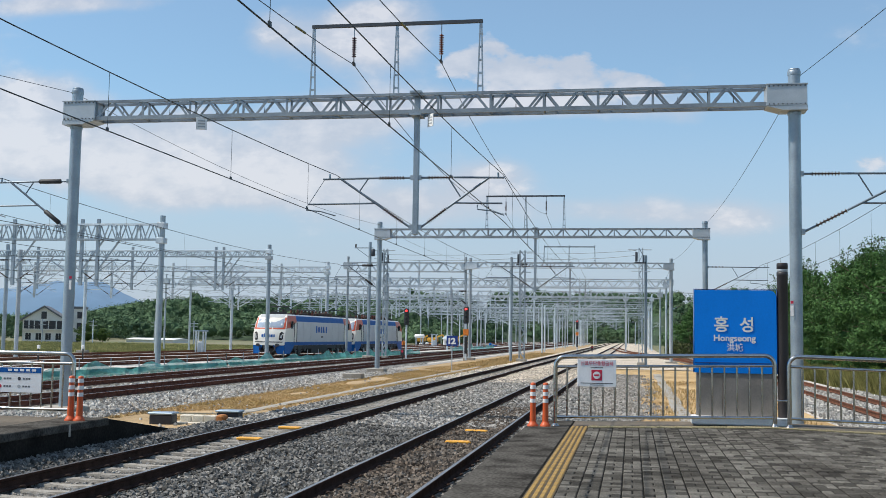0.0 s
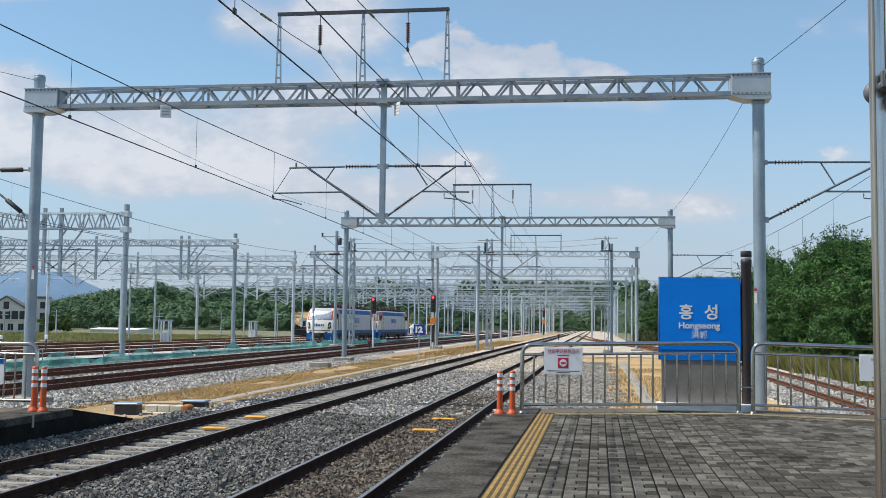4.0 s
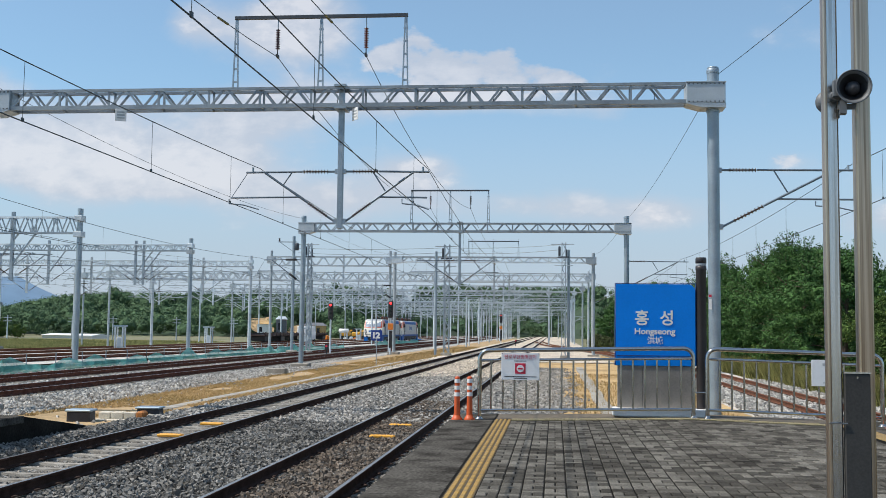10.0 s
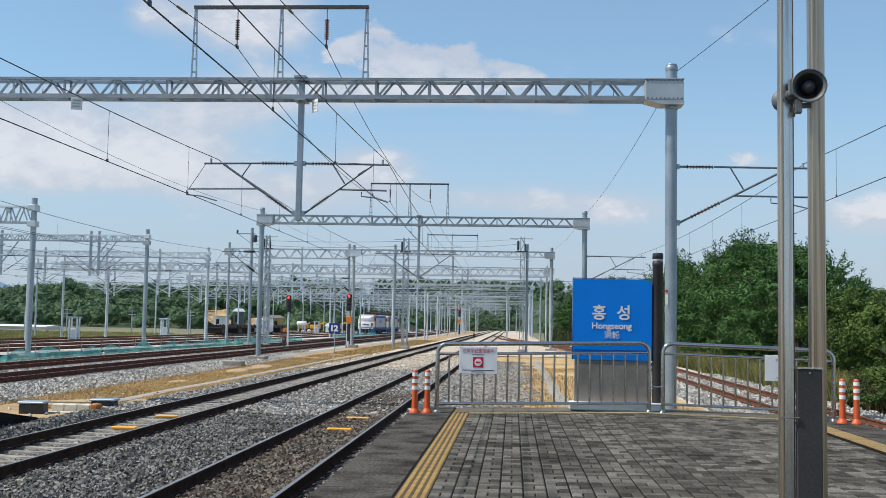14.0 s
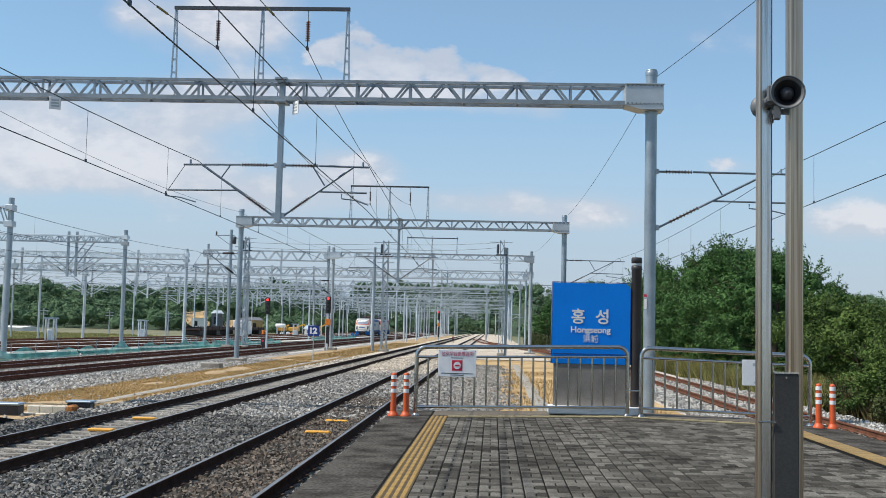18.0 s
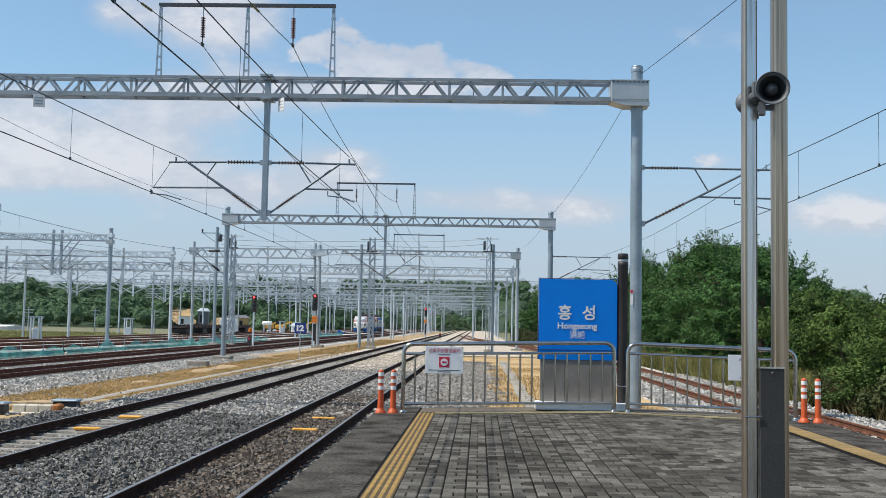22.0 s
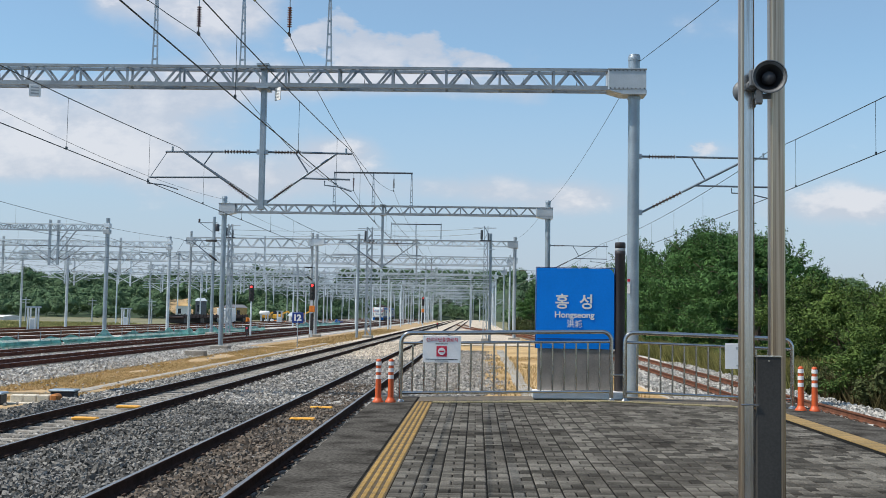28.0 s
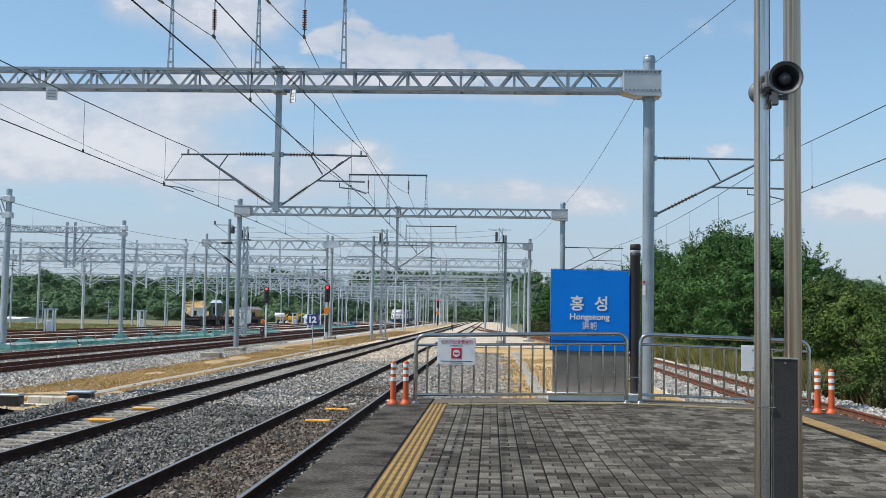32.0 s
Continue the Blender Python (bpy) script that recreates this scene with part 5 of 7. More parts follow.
feeder("feeder_wire", [(-7.6, -8, 9.05)] + [(-7.63, y, 9.05) for y in (28.14, 64.5)] + [(-7.6, 101.5, 9.1), (-7.6, 138, 9.1)], "bare feeder wire hung from the gantry frames", sag=0.89, sleeve=(12,))
feeder("feeder_wire", [(-5.1, -8, 9.05)] + [(-5.16, y, 9.05) for y in (28.14, 64.5)] + [(-5.1, 101.5, 9.1), (-5.1, 138, 9.1)], "bare feeder wire hung from the gantry frames", sag=0.89, sleeve=(12,))
feeder("earth_wire", [(8.5, -8, 8.6), (4.26, 28.14, 8.42), (4.3, 64.5, 8.42), (3.7, 101.5, 8.9), (4.0, 138, 8.9)], "thin earth wire strung from post to post", 0.008, 0.35)
feeder("earth_wire", [(-24.5, -8, 8.6), (-16.0, 28.14, 8.45), (-15.6, 64.5, 8.42), (-15.5, 101.5, 8.9), (-15.5, 138, 8.9)], "thin earth wire strung from post to post", 0.008, 0.5)


# ---- yard gantries and the far line of masts ----
def yard_gantry(y, xr, xl, z0, z1, drops, label, posts=None, group="yard gantries"):
    g = thing("yard_gantry", xr, y, SOIL_Z, label, "gantry", group)
    z0, z1 = z0 - SOIL_Z, z1 - SOIL_Z
    t, b, w = Geo(), Geo(), Geo()
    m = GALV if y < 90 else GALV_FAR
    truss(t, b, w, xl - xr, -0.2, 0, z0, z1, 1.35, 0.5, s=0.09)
    # top chord paler, webs darker: shading by the sun is put into the steels
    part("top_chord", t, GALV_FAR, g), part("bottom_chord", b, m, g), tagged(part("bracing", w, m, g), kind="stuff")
    for x in posts or (xr, xl):
        part("post", Geo().path([(x - xr, 0, 0), (x - xr, 0, z1 + 0.55)], 0.17, 12), m, g)
        part("footing", Geo().box(x - xr - 0.5, x - xr + 0.5, -0.5, 0.5, -0.1, 0.3, bev=0.03), CONCRETE, g)
    part("end_plate", Geo().box(-0.25, 0.22, -0.32, 0.32, z1 - 0.25, z1 + 0.12, bev=0.02), GALV_FAR, g)
    part("end_plate", Geo().box(-0.3, 0.22, -0.3, 0.3, z0 - 0.25, z0 + 0.1, bev=0.02), GALV_FAR, g)
    for x in drops:
        dx = x - xr
        part("drop_post", Geo().box(dx - 0.09, dx + 0.09, -0.09, 0.09, z0 - 2.9, z1 + 0.35), m, g)
        part("drop_strut", Geo().bar((dx + 0.08, 0, z0 - 1.9), (dx + 1.5, 0, z0), 0.09), m, g)
        c = cantilever(g, dx, 0, -1, 2.6, True, z_top=z0 - 1.3, z_low=z0 - 2.6)
        c = cantilever(g, dx + 0.2, 0, 1, 2.4, True, z_top=z0 - 1.3, z_low=z0 - 2.6, pull=False)
    return g


yard_gantry(62.0, -28.9, -62.0, 7.25, 8.2, (-33.2, -34.3, -39.0, -46.0), "long grey lattice gantry over the yard sidings", (-28.9, -62.0))
yard_gantry(86.5, -30.5, -75.0, 8.0, 8.5, (-34.6, -35.3, -43.0, -52.0), "long grey lattice gantry over the yard sidings", (-30.5, -55.0, -75.0))
yard_gantry(106.0, -31.0, -84.0, 7.85, 8.4, (-36.0, -41.5, -48.0, -55.0, -64.0), "long grey lattice gantry over the yard sidings", (-31.0, -58.0, -84.0))
for x, y, h in ((-46.6, 75.0, 8.6), (-44.5, 95.0, 8.4), (-46.0, 118.0, 8.5)):
    ms = thing("line_mast", x, y, SOIL_Z, "single grey mast with a wire bracket", "mast", "single masts")
    part("post", Geo().path([(0, 0, 0), (0, 0, h)], 0.16, 10), GALV_FAR, ms)
    part("head", Geo().box(-0.35, 0.5, -0.1, 0.1, h - 1.1, h - 0.95).box(-0.25, 0.25, -0.25, 0.25, h - 0.9, h - 0.7), GALV_FAR, ms)
    cantilever(ms, 0.1, 0, 1, 2.6, True, z_top=h - 1.9, z_low=h - 3.2, pull=False)


def far_gantry(y, posts, z, drops, seed):
    """A wide gantry farther down the line, with its posts, drop posts and brackets."""
    r = random.Random(seed)
    x0, x1 = min(posts), max(posts)
    g = thing("far_gantry", x0, y, SOIL_Z, "pale grey steel gantry far down the line", "gantry", "far gantries")
    z -= SOIL_Z
    t, b, w = Geo(), Geo(), Geo()
    truss(t, b, w, 0, x1 - x0, 0, z - 0.86, z, 1.55, 0.5, s=0.105, upright=False)
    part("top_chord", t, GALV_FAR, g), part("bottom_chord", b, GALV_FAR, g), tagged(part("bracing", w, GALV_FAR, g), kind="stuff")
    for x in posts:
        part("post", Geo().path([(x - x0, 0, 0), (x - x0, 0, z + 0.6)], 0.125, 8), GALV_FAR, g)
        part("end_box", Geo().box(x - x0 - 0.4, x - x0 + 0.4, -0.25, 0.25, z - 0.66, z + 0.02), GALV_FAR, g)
    for x in drops:
        dx = x - x0
        part("drop_post", Geo().box(dx - 0.08, dx + 0.08, -0.08, 0.08, z - 3.9, z + 0.2), GALV_FAR, g)
        br = Geo()
        for sg in (-1, 1):
            br.bar((dx, 0, z - 3.6), (dx + sg * 2.2, 0, z - 2.4), 0.08), br.bar((dx, 0, z - 2.35), (dx + sg * 2.9, 0, z - 2.35), 0.075)
            br.bar((dx + sg * 1.2, 0, z - 3.05), (dx + sg * 3.0, 0, z - 3.05), 0.05)
        tagged(part("bracket", br, GALV_FAR, g), kind="stuff")
    return g


far_gantry(101.8, (-27.7, -15.9), 8.6, (-20.5,), 1)
fr = random.Random(12)
yy = 120.0
k = 0
while yy < 440:
    main_posts = [(-52.0, -28.0, 4.0), (-62.0, -31.5, -15.6, 4.0), (-48.0, -15.6, 4.0), (-60.0, -28.0, -15.6, -1.2)][k % 4]
    posts = [p + fr.uniform(-0.5, 0.5) for p in main_posts]
    drops = [d for d in ((-5.8, -20.4, -25.2, -34.0, -39.5, -46.0, -53.0) if yy < 190 else (-5.8, -25.2, -39.5)) if d > posts[0] + 1]
    far_gantry(yy, posts, 8.2 + fr.uniform(-0.3, 0.9), drops, k)
    yy += fr.uniform(15, 21) + (yy - 120) * 0.06
    k += 1
for i in range(44):
    y = fr.uniform(108, 420)
    x = fr.choice((-13.2, -12.8, -16.0, -25.5, -26.8, 4.6, -37.0, -41.0, 1.2)) + fr.uniform(-0.4, 0.4)
    h = fr.uniform(6.8, 9.2)
    ms = thing("line_mast", x, y, SOIL_Z, "single pale mast far down the line", "mast", "single masts")
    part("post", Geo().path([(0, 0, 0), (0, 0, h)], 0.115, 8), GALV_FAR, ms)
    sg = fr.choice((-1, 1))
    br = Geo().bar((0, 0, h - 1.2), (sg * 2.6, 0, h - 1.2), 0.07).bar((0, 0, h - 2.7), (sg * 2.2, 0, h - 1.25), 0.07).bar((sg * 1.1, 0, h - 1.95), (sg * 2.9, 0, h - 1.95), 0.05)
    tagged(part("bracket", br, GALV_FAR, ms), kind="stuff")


def lattice_mast(x, y, h, label, w=0.30, poles=(-0.45, 0.45), s=0.055):
    ms = thing("lattice_mast", x, y, SOIL_Z, label, "mast", "lattice masts")
    for i in (-1, 1):
        for j in (-1, 1):
            part("leg", Geo().bar((i * w / 2, j * w / 2, 0), (i * w / 2, j * w / 2, h), s * 1.2), GALV, ms)
    br = Geo()
    k = int(h / 0.55)
    for q in range(k):
        a, b = h * q / k, h * (q + 1) / k
        for j in (-1, 1):
            e = 1 if q % 2 else -1
            br.bar((e * w / 2, j * w / 2, a), (-e * w / 2, j * w / 2, b), s), br.bar((j * w / 2, e * w / 2, a), (j * w / 2, -e * w / 2, b), s)
    tagged(part("lacing", br, GALV, ms), kind="stuff")
    part("transformer", Geo().box(-0.55, 0.45, -0.2, 0.2, h - 1.32, h - 1.22).lathe([(0.08, -0.42), (0.11, -0.35), (0.11, 0.35), (0.08, 0.42)], 10, Matrix.Translation((-0.38, 0, h - 0.75))).lathe([(0.07, -0.3), (0.07, 0.3)], 10, Matrix.Translation((0.22, 0, h - 0.9))), FRAME_STEEL, ms, "dark line transformer")
    part("cross_arm", Geo().bar((-1.1, 0, h - 0.15), (0.9, 0, h - 0.15), 0.07), GALV_FAR, ms)
    part("cross_arm", Geo().bar((-0.8, 0, h - 2.0), (0.8, 0, h - 2.0), 0.07), GALV_FAR, ms)
    part("footing", Geo().box(-w, w, -w, w, -0.1, 0.5, bev=0.03), CONCRETE, ms, "pale concrete footing")
    for px in poles:
        part("pole", Geo().path([(px, 0.4, 0), (px, 0.4, h - 0.6)], 0.125, 10), GALV, ms)
    return ms


lattice_mast(-9.88, 97.0, 10.4, "tall grey lattice mast with line equipment and a round pole", 0.46, (-1.05,), 0.075)
lattice_mast(0.75, 93.0, 10.3, "tall pale lattice mast with line equipment on top", 0.32, (0.42,))
lattice_mast(-22.99, 98.0, 10.6, "slim grey lattice mast with line equipment on top", 0.34, ())
pm = thing("equipment_pole", -24.54, 98.0, SOIL_Z, "round grey pole with line equipment and a cross arm", "mast")
part("pole", Geo().path([(0, 0, 0), (0, 0, 11.24)], 0.15, 12), GALV, pm)
part("footing", Geo().box(-0.45, 0.45, -0.45, 0.45, -0.1, 0.5, bev=0.03), CONCRETE, pm)
part("cross_arm", Geo().bar((-1.5, 0, 10.69), (0.3, 0, 10.69), 0.08), GALV_BEAM, pm)
part("arm_stay", Geo().bar((-1.3, 0, 10.64), (0, 0, 9.74), 0.05), GALV_BEAM, pm)
part("transformer", Geo().lathe([(0.12, 0.0), (0.2, 0.06), (0.2, 0.62), (0.12, 0.7)], 12, Matrix.Translation((0.32, -0.1, 9.89))), FRAME_STEEL, pm, "dark line transformer")
part("insulator", Geo().lathe([(0.05, 0.0), (0.11, 0.05), (0.05, 0.1), (0.11, 0.15), (0.05, 0.2), (0.11, 0.25), (0.04, 0.32)], 10, Matrix.Translation((-1.4, 0, 10.74))), INS_BROWN, pm)
for (xa, ya), (xb, yb) in (((-24.54, 98.0), (-9.88, 97.0)), ((-9.88, 97.0), (0.75, 93.0))):
    for z, sg in ((9.15, 0.12), (8.72, 0.2)):
        feeder("cross_wire", [(xa + 0.4, ya, z), (xb - 0.4, yb, z)], "grey cross wire strung between two lattice masts", 0.022, sg, material=WIRE_PALE)


# ---- signals and trackside fittings ----
def signal(x, y, z, h, label, box=True):
    s = thing("colour_signal", x, y, z, label, "railway signal", "colour light signals")
    part("post", Geo().path([(0, 0, 0), (0, 0, h)], 0.085, 10), GALV_FAR, s)
    part("backboard", Geo().box(-0.24, 0.24, -0.14, 0.1, h - 1.5, h + 0.1, bev=0.08), BLACK, s, "black signal head")
    for i in range(4):
        zz = h - 0.12 - i * 0.37
        turn = Matrix.Translation((0, -0.15, zz)) @ Matrix.Rotation(radians(90), 4, "X")
        part("hood", Geo().path([(-0.14, -0.16, zz), (-0.10, -0.30, zz + 0.10), (0, -0.34, zz + 0.15), (0.10, -0.30, zz + 0.10), (0.14, -0.16, zz)], 0.02, 5), BLACK, s)
        part("lens", Geo().lathe([(0.11, 0.0), (0.11, 0.012), (0.05, 0.03)], 14, turn), SIG_RED if i == 0 else SIG_OFF, s, "lit red lens" if i == 0 else "dark lens")
    if box:
        part("marker_box", Geo().box(-0.25, 0.25, -0.16, 0.1, h - 2.6, h - 2.0, bev=0.03), SIG_ORANGE, s, "orange marker box")
        part("lower_board", Geo().box(-0.13, 0.13, -0.1, 0.1, 0.6, h - 2.7, bev=0.03), BLACK, s, "black lower board")
    return s


signal(-15.32, 98.8, BED_Z, 4.9, "tall red colour light signal with an orange box")
signal(-21.3, 100.0, BED_Z, 4.7, "colour light signal with a red lamp beside the yard track", False)
signal(-9.55, 190.0, BED_Z, 5.2, "colour light signal with a red lamp far down the main line")
for x, y in ((-19.9, 92.0), (-6.0, 165.0)):
    d = thing("dwarf_signal", x, y, BED_Z, "small red dwarf signal on the track bed", "railway signal", "dwarf signals")
    part("stand", Geo().path([(0, 0, 0), (0, 0, 0.5)], 0.06, 8), BLACK, d)
    part("head", Geo().box(-0.16, 0.16, -0.14, 0.12, 0.45, 1.0, bev=0.03), BLACK, d)
    part("lens", Geo().lathe([(0.10, 0), (0.10, 0.02)], 12, Matrix.Translation((0, -0.14, 0.82)) @ Matrix.Rotation(radians(90), 4, "X")), RED, d, "red lens")
num = thing("track_number_sign", -11.95, 71.0, BED_Z - 0.05, "small blue track sign with white numerals on a thin post", "sign")
part("post", Geo().path([(0, 0, 0), (0, 0, 1.9)], 0.03, 8), GALV_FAR, num)
part("plate", Geo().box(-0.38, 0.38, -0.02, 0.02, 1.62, 2.32, bev=0.01), NAVY, num, "blue plate")
text_mesh("number", "12", 0.54, PLATE, num, 0, -0.025, 1.79, spacing=0.9, width=0.50, bold=0.05)


def hut(x, y, rz):
    h = thing("lineside_shelter", x, y, SOIL_Z, "small pale lineside cabinet under a flat roof on posts", "cabinet", "lineside cabinets", rz)
    for sx in (-0.4, 0.4):
        for sy in (-0.4, 0.4):
            part("post", Geo().box(sx - 0.07, sx + 0.07, sy - 0.07, sy + 0.07, 0, 2.5), GALV_FAR, h)
    part("roof", Geo().box(-0.62, 0.62, -0.65, 0.65, 2.5, 2.66, bev=0.03), STEEL_BLUE, h, "grey-blue roof slab")
    part("cabinet_body", Geo().box(-0.27, 0.27, -0.27, 0.27, 0.0, 1.45, bev=0.03), WHITE, h, "white cabinet")
    part("cabinet_door", Geo().box(-0.2, 0.2, -0.29, -0.272, 0.15, 1.3), GALV_FAR, h)


hut(-45.5, 108, 5), hut(-47.2, 142, 0), hut(-41.0, 172, 0), hut(-39.0, 210, 0)
for x, y in ((-39.1, 65.6), (-37.2, 68.0)):
    s = thing("point_indicator", x, y, SOIL_Z, "short dark point lever stand with a white marker", "marker", "point markers")
    part("stand", Geo().path([(0, 0, 0), (0, 0, 1.2)], 0.05, 8), DARK_METAL, s)
    part("marker", Geo().box(-0.1, 0.1, -0.08, 0.08, 1.2, 1.45, bev=0.03), WHITE, s)
    part("base", Geo().box(-0.3, 0.3, -0.3, 0.3, 0.0, 0.3, bev=0.03), DARK_METAL, s)


# green construction netting on short stakes
see_through(NET, 0.66)


def netting(pts, h, label, seed):
    r = random.Random(seed)
    net = thing("safety_net", *pts[0], label, "safety net", "green nets")
    o = Vector(pts[0])
    vs, fs = [], []
    n = 0
    stakes = []
    for a, b in zip(pts, pts[1:]):
        a, b = Vector(a), Vector(b)
        k = max(2, int((b - a).length / 0.8))
        for j in range(k + 1):
            p = a + (b - a) * j / k - o
            top = h * (0.72 + 0.6 * noise.noise(Vector((p.y * 0.31, seed, 0))) + 0.08 * math.sin(p.y * 1.9))
            vs += [(p.x + r.uniform(-0.15, 0.15), p.y, p.z), (p.x + 0.2 + r.uniform(-0.15, 0.15), p.y, p.z + top * 0.5), (p.x, p.y, p.z + top)]
            if j:
                for q in (0, 1):
                    fs.append((n - 3 + q, n + q, n + q + 1, n - 2 + q))
            n += 3
            if j % 4 == 0:
                stakes.append(p.copy())
    g = Geo().add(vs, fs)
    part("net", g, NET, net)
    for p in stakes:
        part("stake", Geo().path([p, p + Vector((0, 0, h * 1.15))], 0.03, 6), WIRE_PALE, net)


netting([(-25.6, 34, SOIL_Z), (-26.0, 66, SOIL_Z), (-26.2, 75, SOIL_Z), (-26.6, 112, SOIL_Z)], 1.0, "sagging green safety netting on thin stakes beside the tracks", 2)
netting([(-27.4, 96, SOIL_Z), (-25.6, 128, SOIL_Z)], 0.95, "heaped green safety netting beside the tracks", 4)
netting([(-25.5, 150, SOIL_Z), (-24.6, 190, SOIL_Z)], 1.1, "heaped green safety netting beside the tracks", 6)


# ---- locomotives ----
def locomotive(label):
    lo = new("locomotive")
    tagged(lo, label, "locomotive", "coupled locomotives")
    L = 19.6        # the front looks towards -y; z 0 is the rail top
    prof = [0.95, 1.25, 1.95, 2.35, 2.5, 3.05, 3.42, 3.60, 3.72]
    half = [1.44, 1.48, 1.50, 1.50, 1.495, 1.46, 1.39, 1.31, 1.18]
    yf = lambda z: float(np.interp(z, (0.95, 1.95, 2.35, 3.42, 3.72), (0.0, 0.04, 0.20, 0.72, 1.15)))
    hw = lambda z: float(np.interp(z, prof, half))
    n = len(prof)
    bow = lambda x, z: yf(z) - 0.30 * (1 - (x / 1.5) ** 2) * (1.0 if z < 3.1 else 0.6)

    def side_panel(g, s, pts, out):
        """A panel that follows the body side; pts: (y, z)."""
        g.add([(s * (hw(z) + out), y, z) for y, z in pts], [tuple(range(len(pts))) if s > 0 else tuple(range(len(pts) - 1, -1, -1))])

    b = Geo()
    for s in (-1, 1):
        vs = [(s * half[i], 2.9, prof[i]) for i in range(n)] + [(s * half[i], L - 2.9, prof[i]) for i in range(n)]
        b.add(vs, [(i, i + 1, n + i + 1, n + i) if s < 0 else (i + 1, i, n + i, n + i + 1) for i in range(n - 1)])
    part("body_side", b, LOCO_GREY, lo, "pale silver-grey body side")
    part("roof_skin", Geo().add([(-1.18, yf(3.72), 3.72), (1.18, yf(3.72), 3.72), (1.18, L - yf(3.72), 3.72), (-1.18, L - yf(3.72), 3.72)], [(0, 1, 2, 3)]), DARK_METAL, lo, "dark dusty roof")
    for mir in (0, 1):
        yy = (lambda y: L - y) if mir else (lambda y: y)
        g = Geo()
        cols = (-1.0, -0.85, -0.55, -0.2, 0.2, 0.55, 0.85, 1.0)
        k = len(cols)
        g.add([(c * half[i], yy(bow(c * half[i], prof[i])), prof[i]) for i in range(n) for c in cols],
              [(i * k + j, i * k + j + 1, i * k + k + j + 1, i * k + k + j) for i in range(n - 1) for j in range(k - 1)], True)
        for s in (-1, 1):
            g.add([(s * half[i], yy(y), prof[i]) for i in range(n) for y in (yf(prof[i]), 2.9)], [(2 * i, 2 * i + 1, 2 * i + 3, 2 * i + 2) for i in range(n - 1)])
        cab = part("cab_front", g, LOCO_WHITE, lo, "white cab with a sloping front")
        gr = lambda xs, zs, off: Geo().add([(x, yy(bow(x, z) - off), z) for z in zs for x in xs], [(r * len(xs) + i, r * len(xs) + i + 1, (r + 1) * len(xs) + i + 1, (r + 1) * len(xs) + i) for r in range(len(zs) - 1) for i in range(len(xs) - 1)])
        part("windscreen_frame", gr((-1.24, -0.7, 0, 0.7, 1.24), (2.50, 2.9, 3.36), 0.014), GALV, cab, "grey windscreen frame")
        for x0, x1 in ((-1.18, -0.04), (0.04, 1.18)):
            part("windscreen", gr((x0, (x0 + x1) / 2, x1), (2.56, 2.9, 3.30), 0.03), GLASS_CAB, cab, "bright reflecting windscreen")
        rp = gr((-1.44, -0.8, 0, 0.8, 1.44), (2.37, 2.50), 0.018)
        for s in (-1, 1):
            rp.add([(s * x, yy(bow(x, z) - 0.018), z) for z in (2.45, 3.42) for x in (1.24, min(1.44, hw(z) - 0.01))], [(0, 1, 3, 2)])
            side_panel(rp, s, [(yy(yf(2.4) + 0.02), 2.42), (yy(1.3), 2.5), (yy(2.9), 3.05), (yy(yf(3.05)), 3.05)], 0.014)
            side_panel(rp, s, [(yy(yf(3.05)), 3.05), (yy(2.9), 3.05), (yy(2.9), 3.42), (yy(yf(3.42)), 3.42)], 0.014)
            side_panel(rp, s, [(yy(yf(3.42)), 3.42), (yy(2.9), 3.42), (yy(2.9), 3.6), (yy(yf(3.6)), 3.6)], 0.014)
        part("roof_brow", gr((-1.15, -0.6, 0, 0.6, 1.15), (3.42, 3.6, 3.72), 0.012), HORN_GREY, cab, "grey roof edge over the windscreen")
        part("roof_flash", rp, LOCO_RED, cab, "orange-red corner flash")
        for s in (-1, 1):
            w = Geo()
            side_panel(w, s, [(yy(1.28), 2.45), (yy(1.95), 2.45), (yy(1.95), 3.1), (yy(1.55), 3.1)], 0.02)
            part("side_window", w, GLASS_DK, cab, "dark cab side window")
            h = Geo().add([(s * x, yy(bow(x, z) - 0.025), z) for x, z in ((0.98, 1.46), (1.18, 1.38), (1.33, 1.5), (1.36, 2.04), (1.2, 2.16), (1.03, 2.02))], [(0, 1, 2, 3, 4, 5)])
            hl = part("headlight", h, BLACK, cab, "black headlight surround")
            part("lamp_glass", Geo().add([(s * x, yy(bow(x, z) - 0.045), z) for x, z in ((1.10, 1.6), (1.24, 1.58), (1.27, 1.86), (1.16, 1.88))], [(0, 1, 2, 3)]), HORN_GREY, hl)
        part("nose_stripe", gr((-1.3, -0.65, 0, 0.65, 1.3), (1.2, 1.28), 0.02), BLACK, cab, "thin black stripe")
        for x0, x1, z1 in ((-0.62, -0.42, 1.92), (-0.36, -0.14, 1.98), (-0.06, 0.16, 1.9), (0.24, 0.44, 1.9), (0.5, 0.62, 1.9)):
            part("front_mark", gr((x0, x1), (1.68, z1), 0.02), LOCO_BLUE, cab, "blue bar of the front marking")
        part("pilot_gear", Geo().box(-1.1, 1.1, min(yy(0.12), yy(0.6)), max(yy(0.12), yy(0.6)), 0.3, 0.94, bev=0.06).path([(-0.7, yy(-0.1), 0.95), (-0.72, yy(-0.4), 0.55), (-0.5, yy(-0.25), 0.35)], 0.06, 6).path([(0.7, yy(-0.1), 0.95), (0.72, yy(-0.4), 0.55), (0.5, yy(-0.25), 0.35)], 0.06, 6), BLACK, lo, "black pipes and buffer beam")
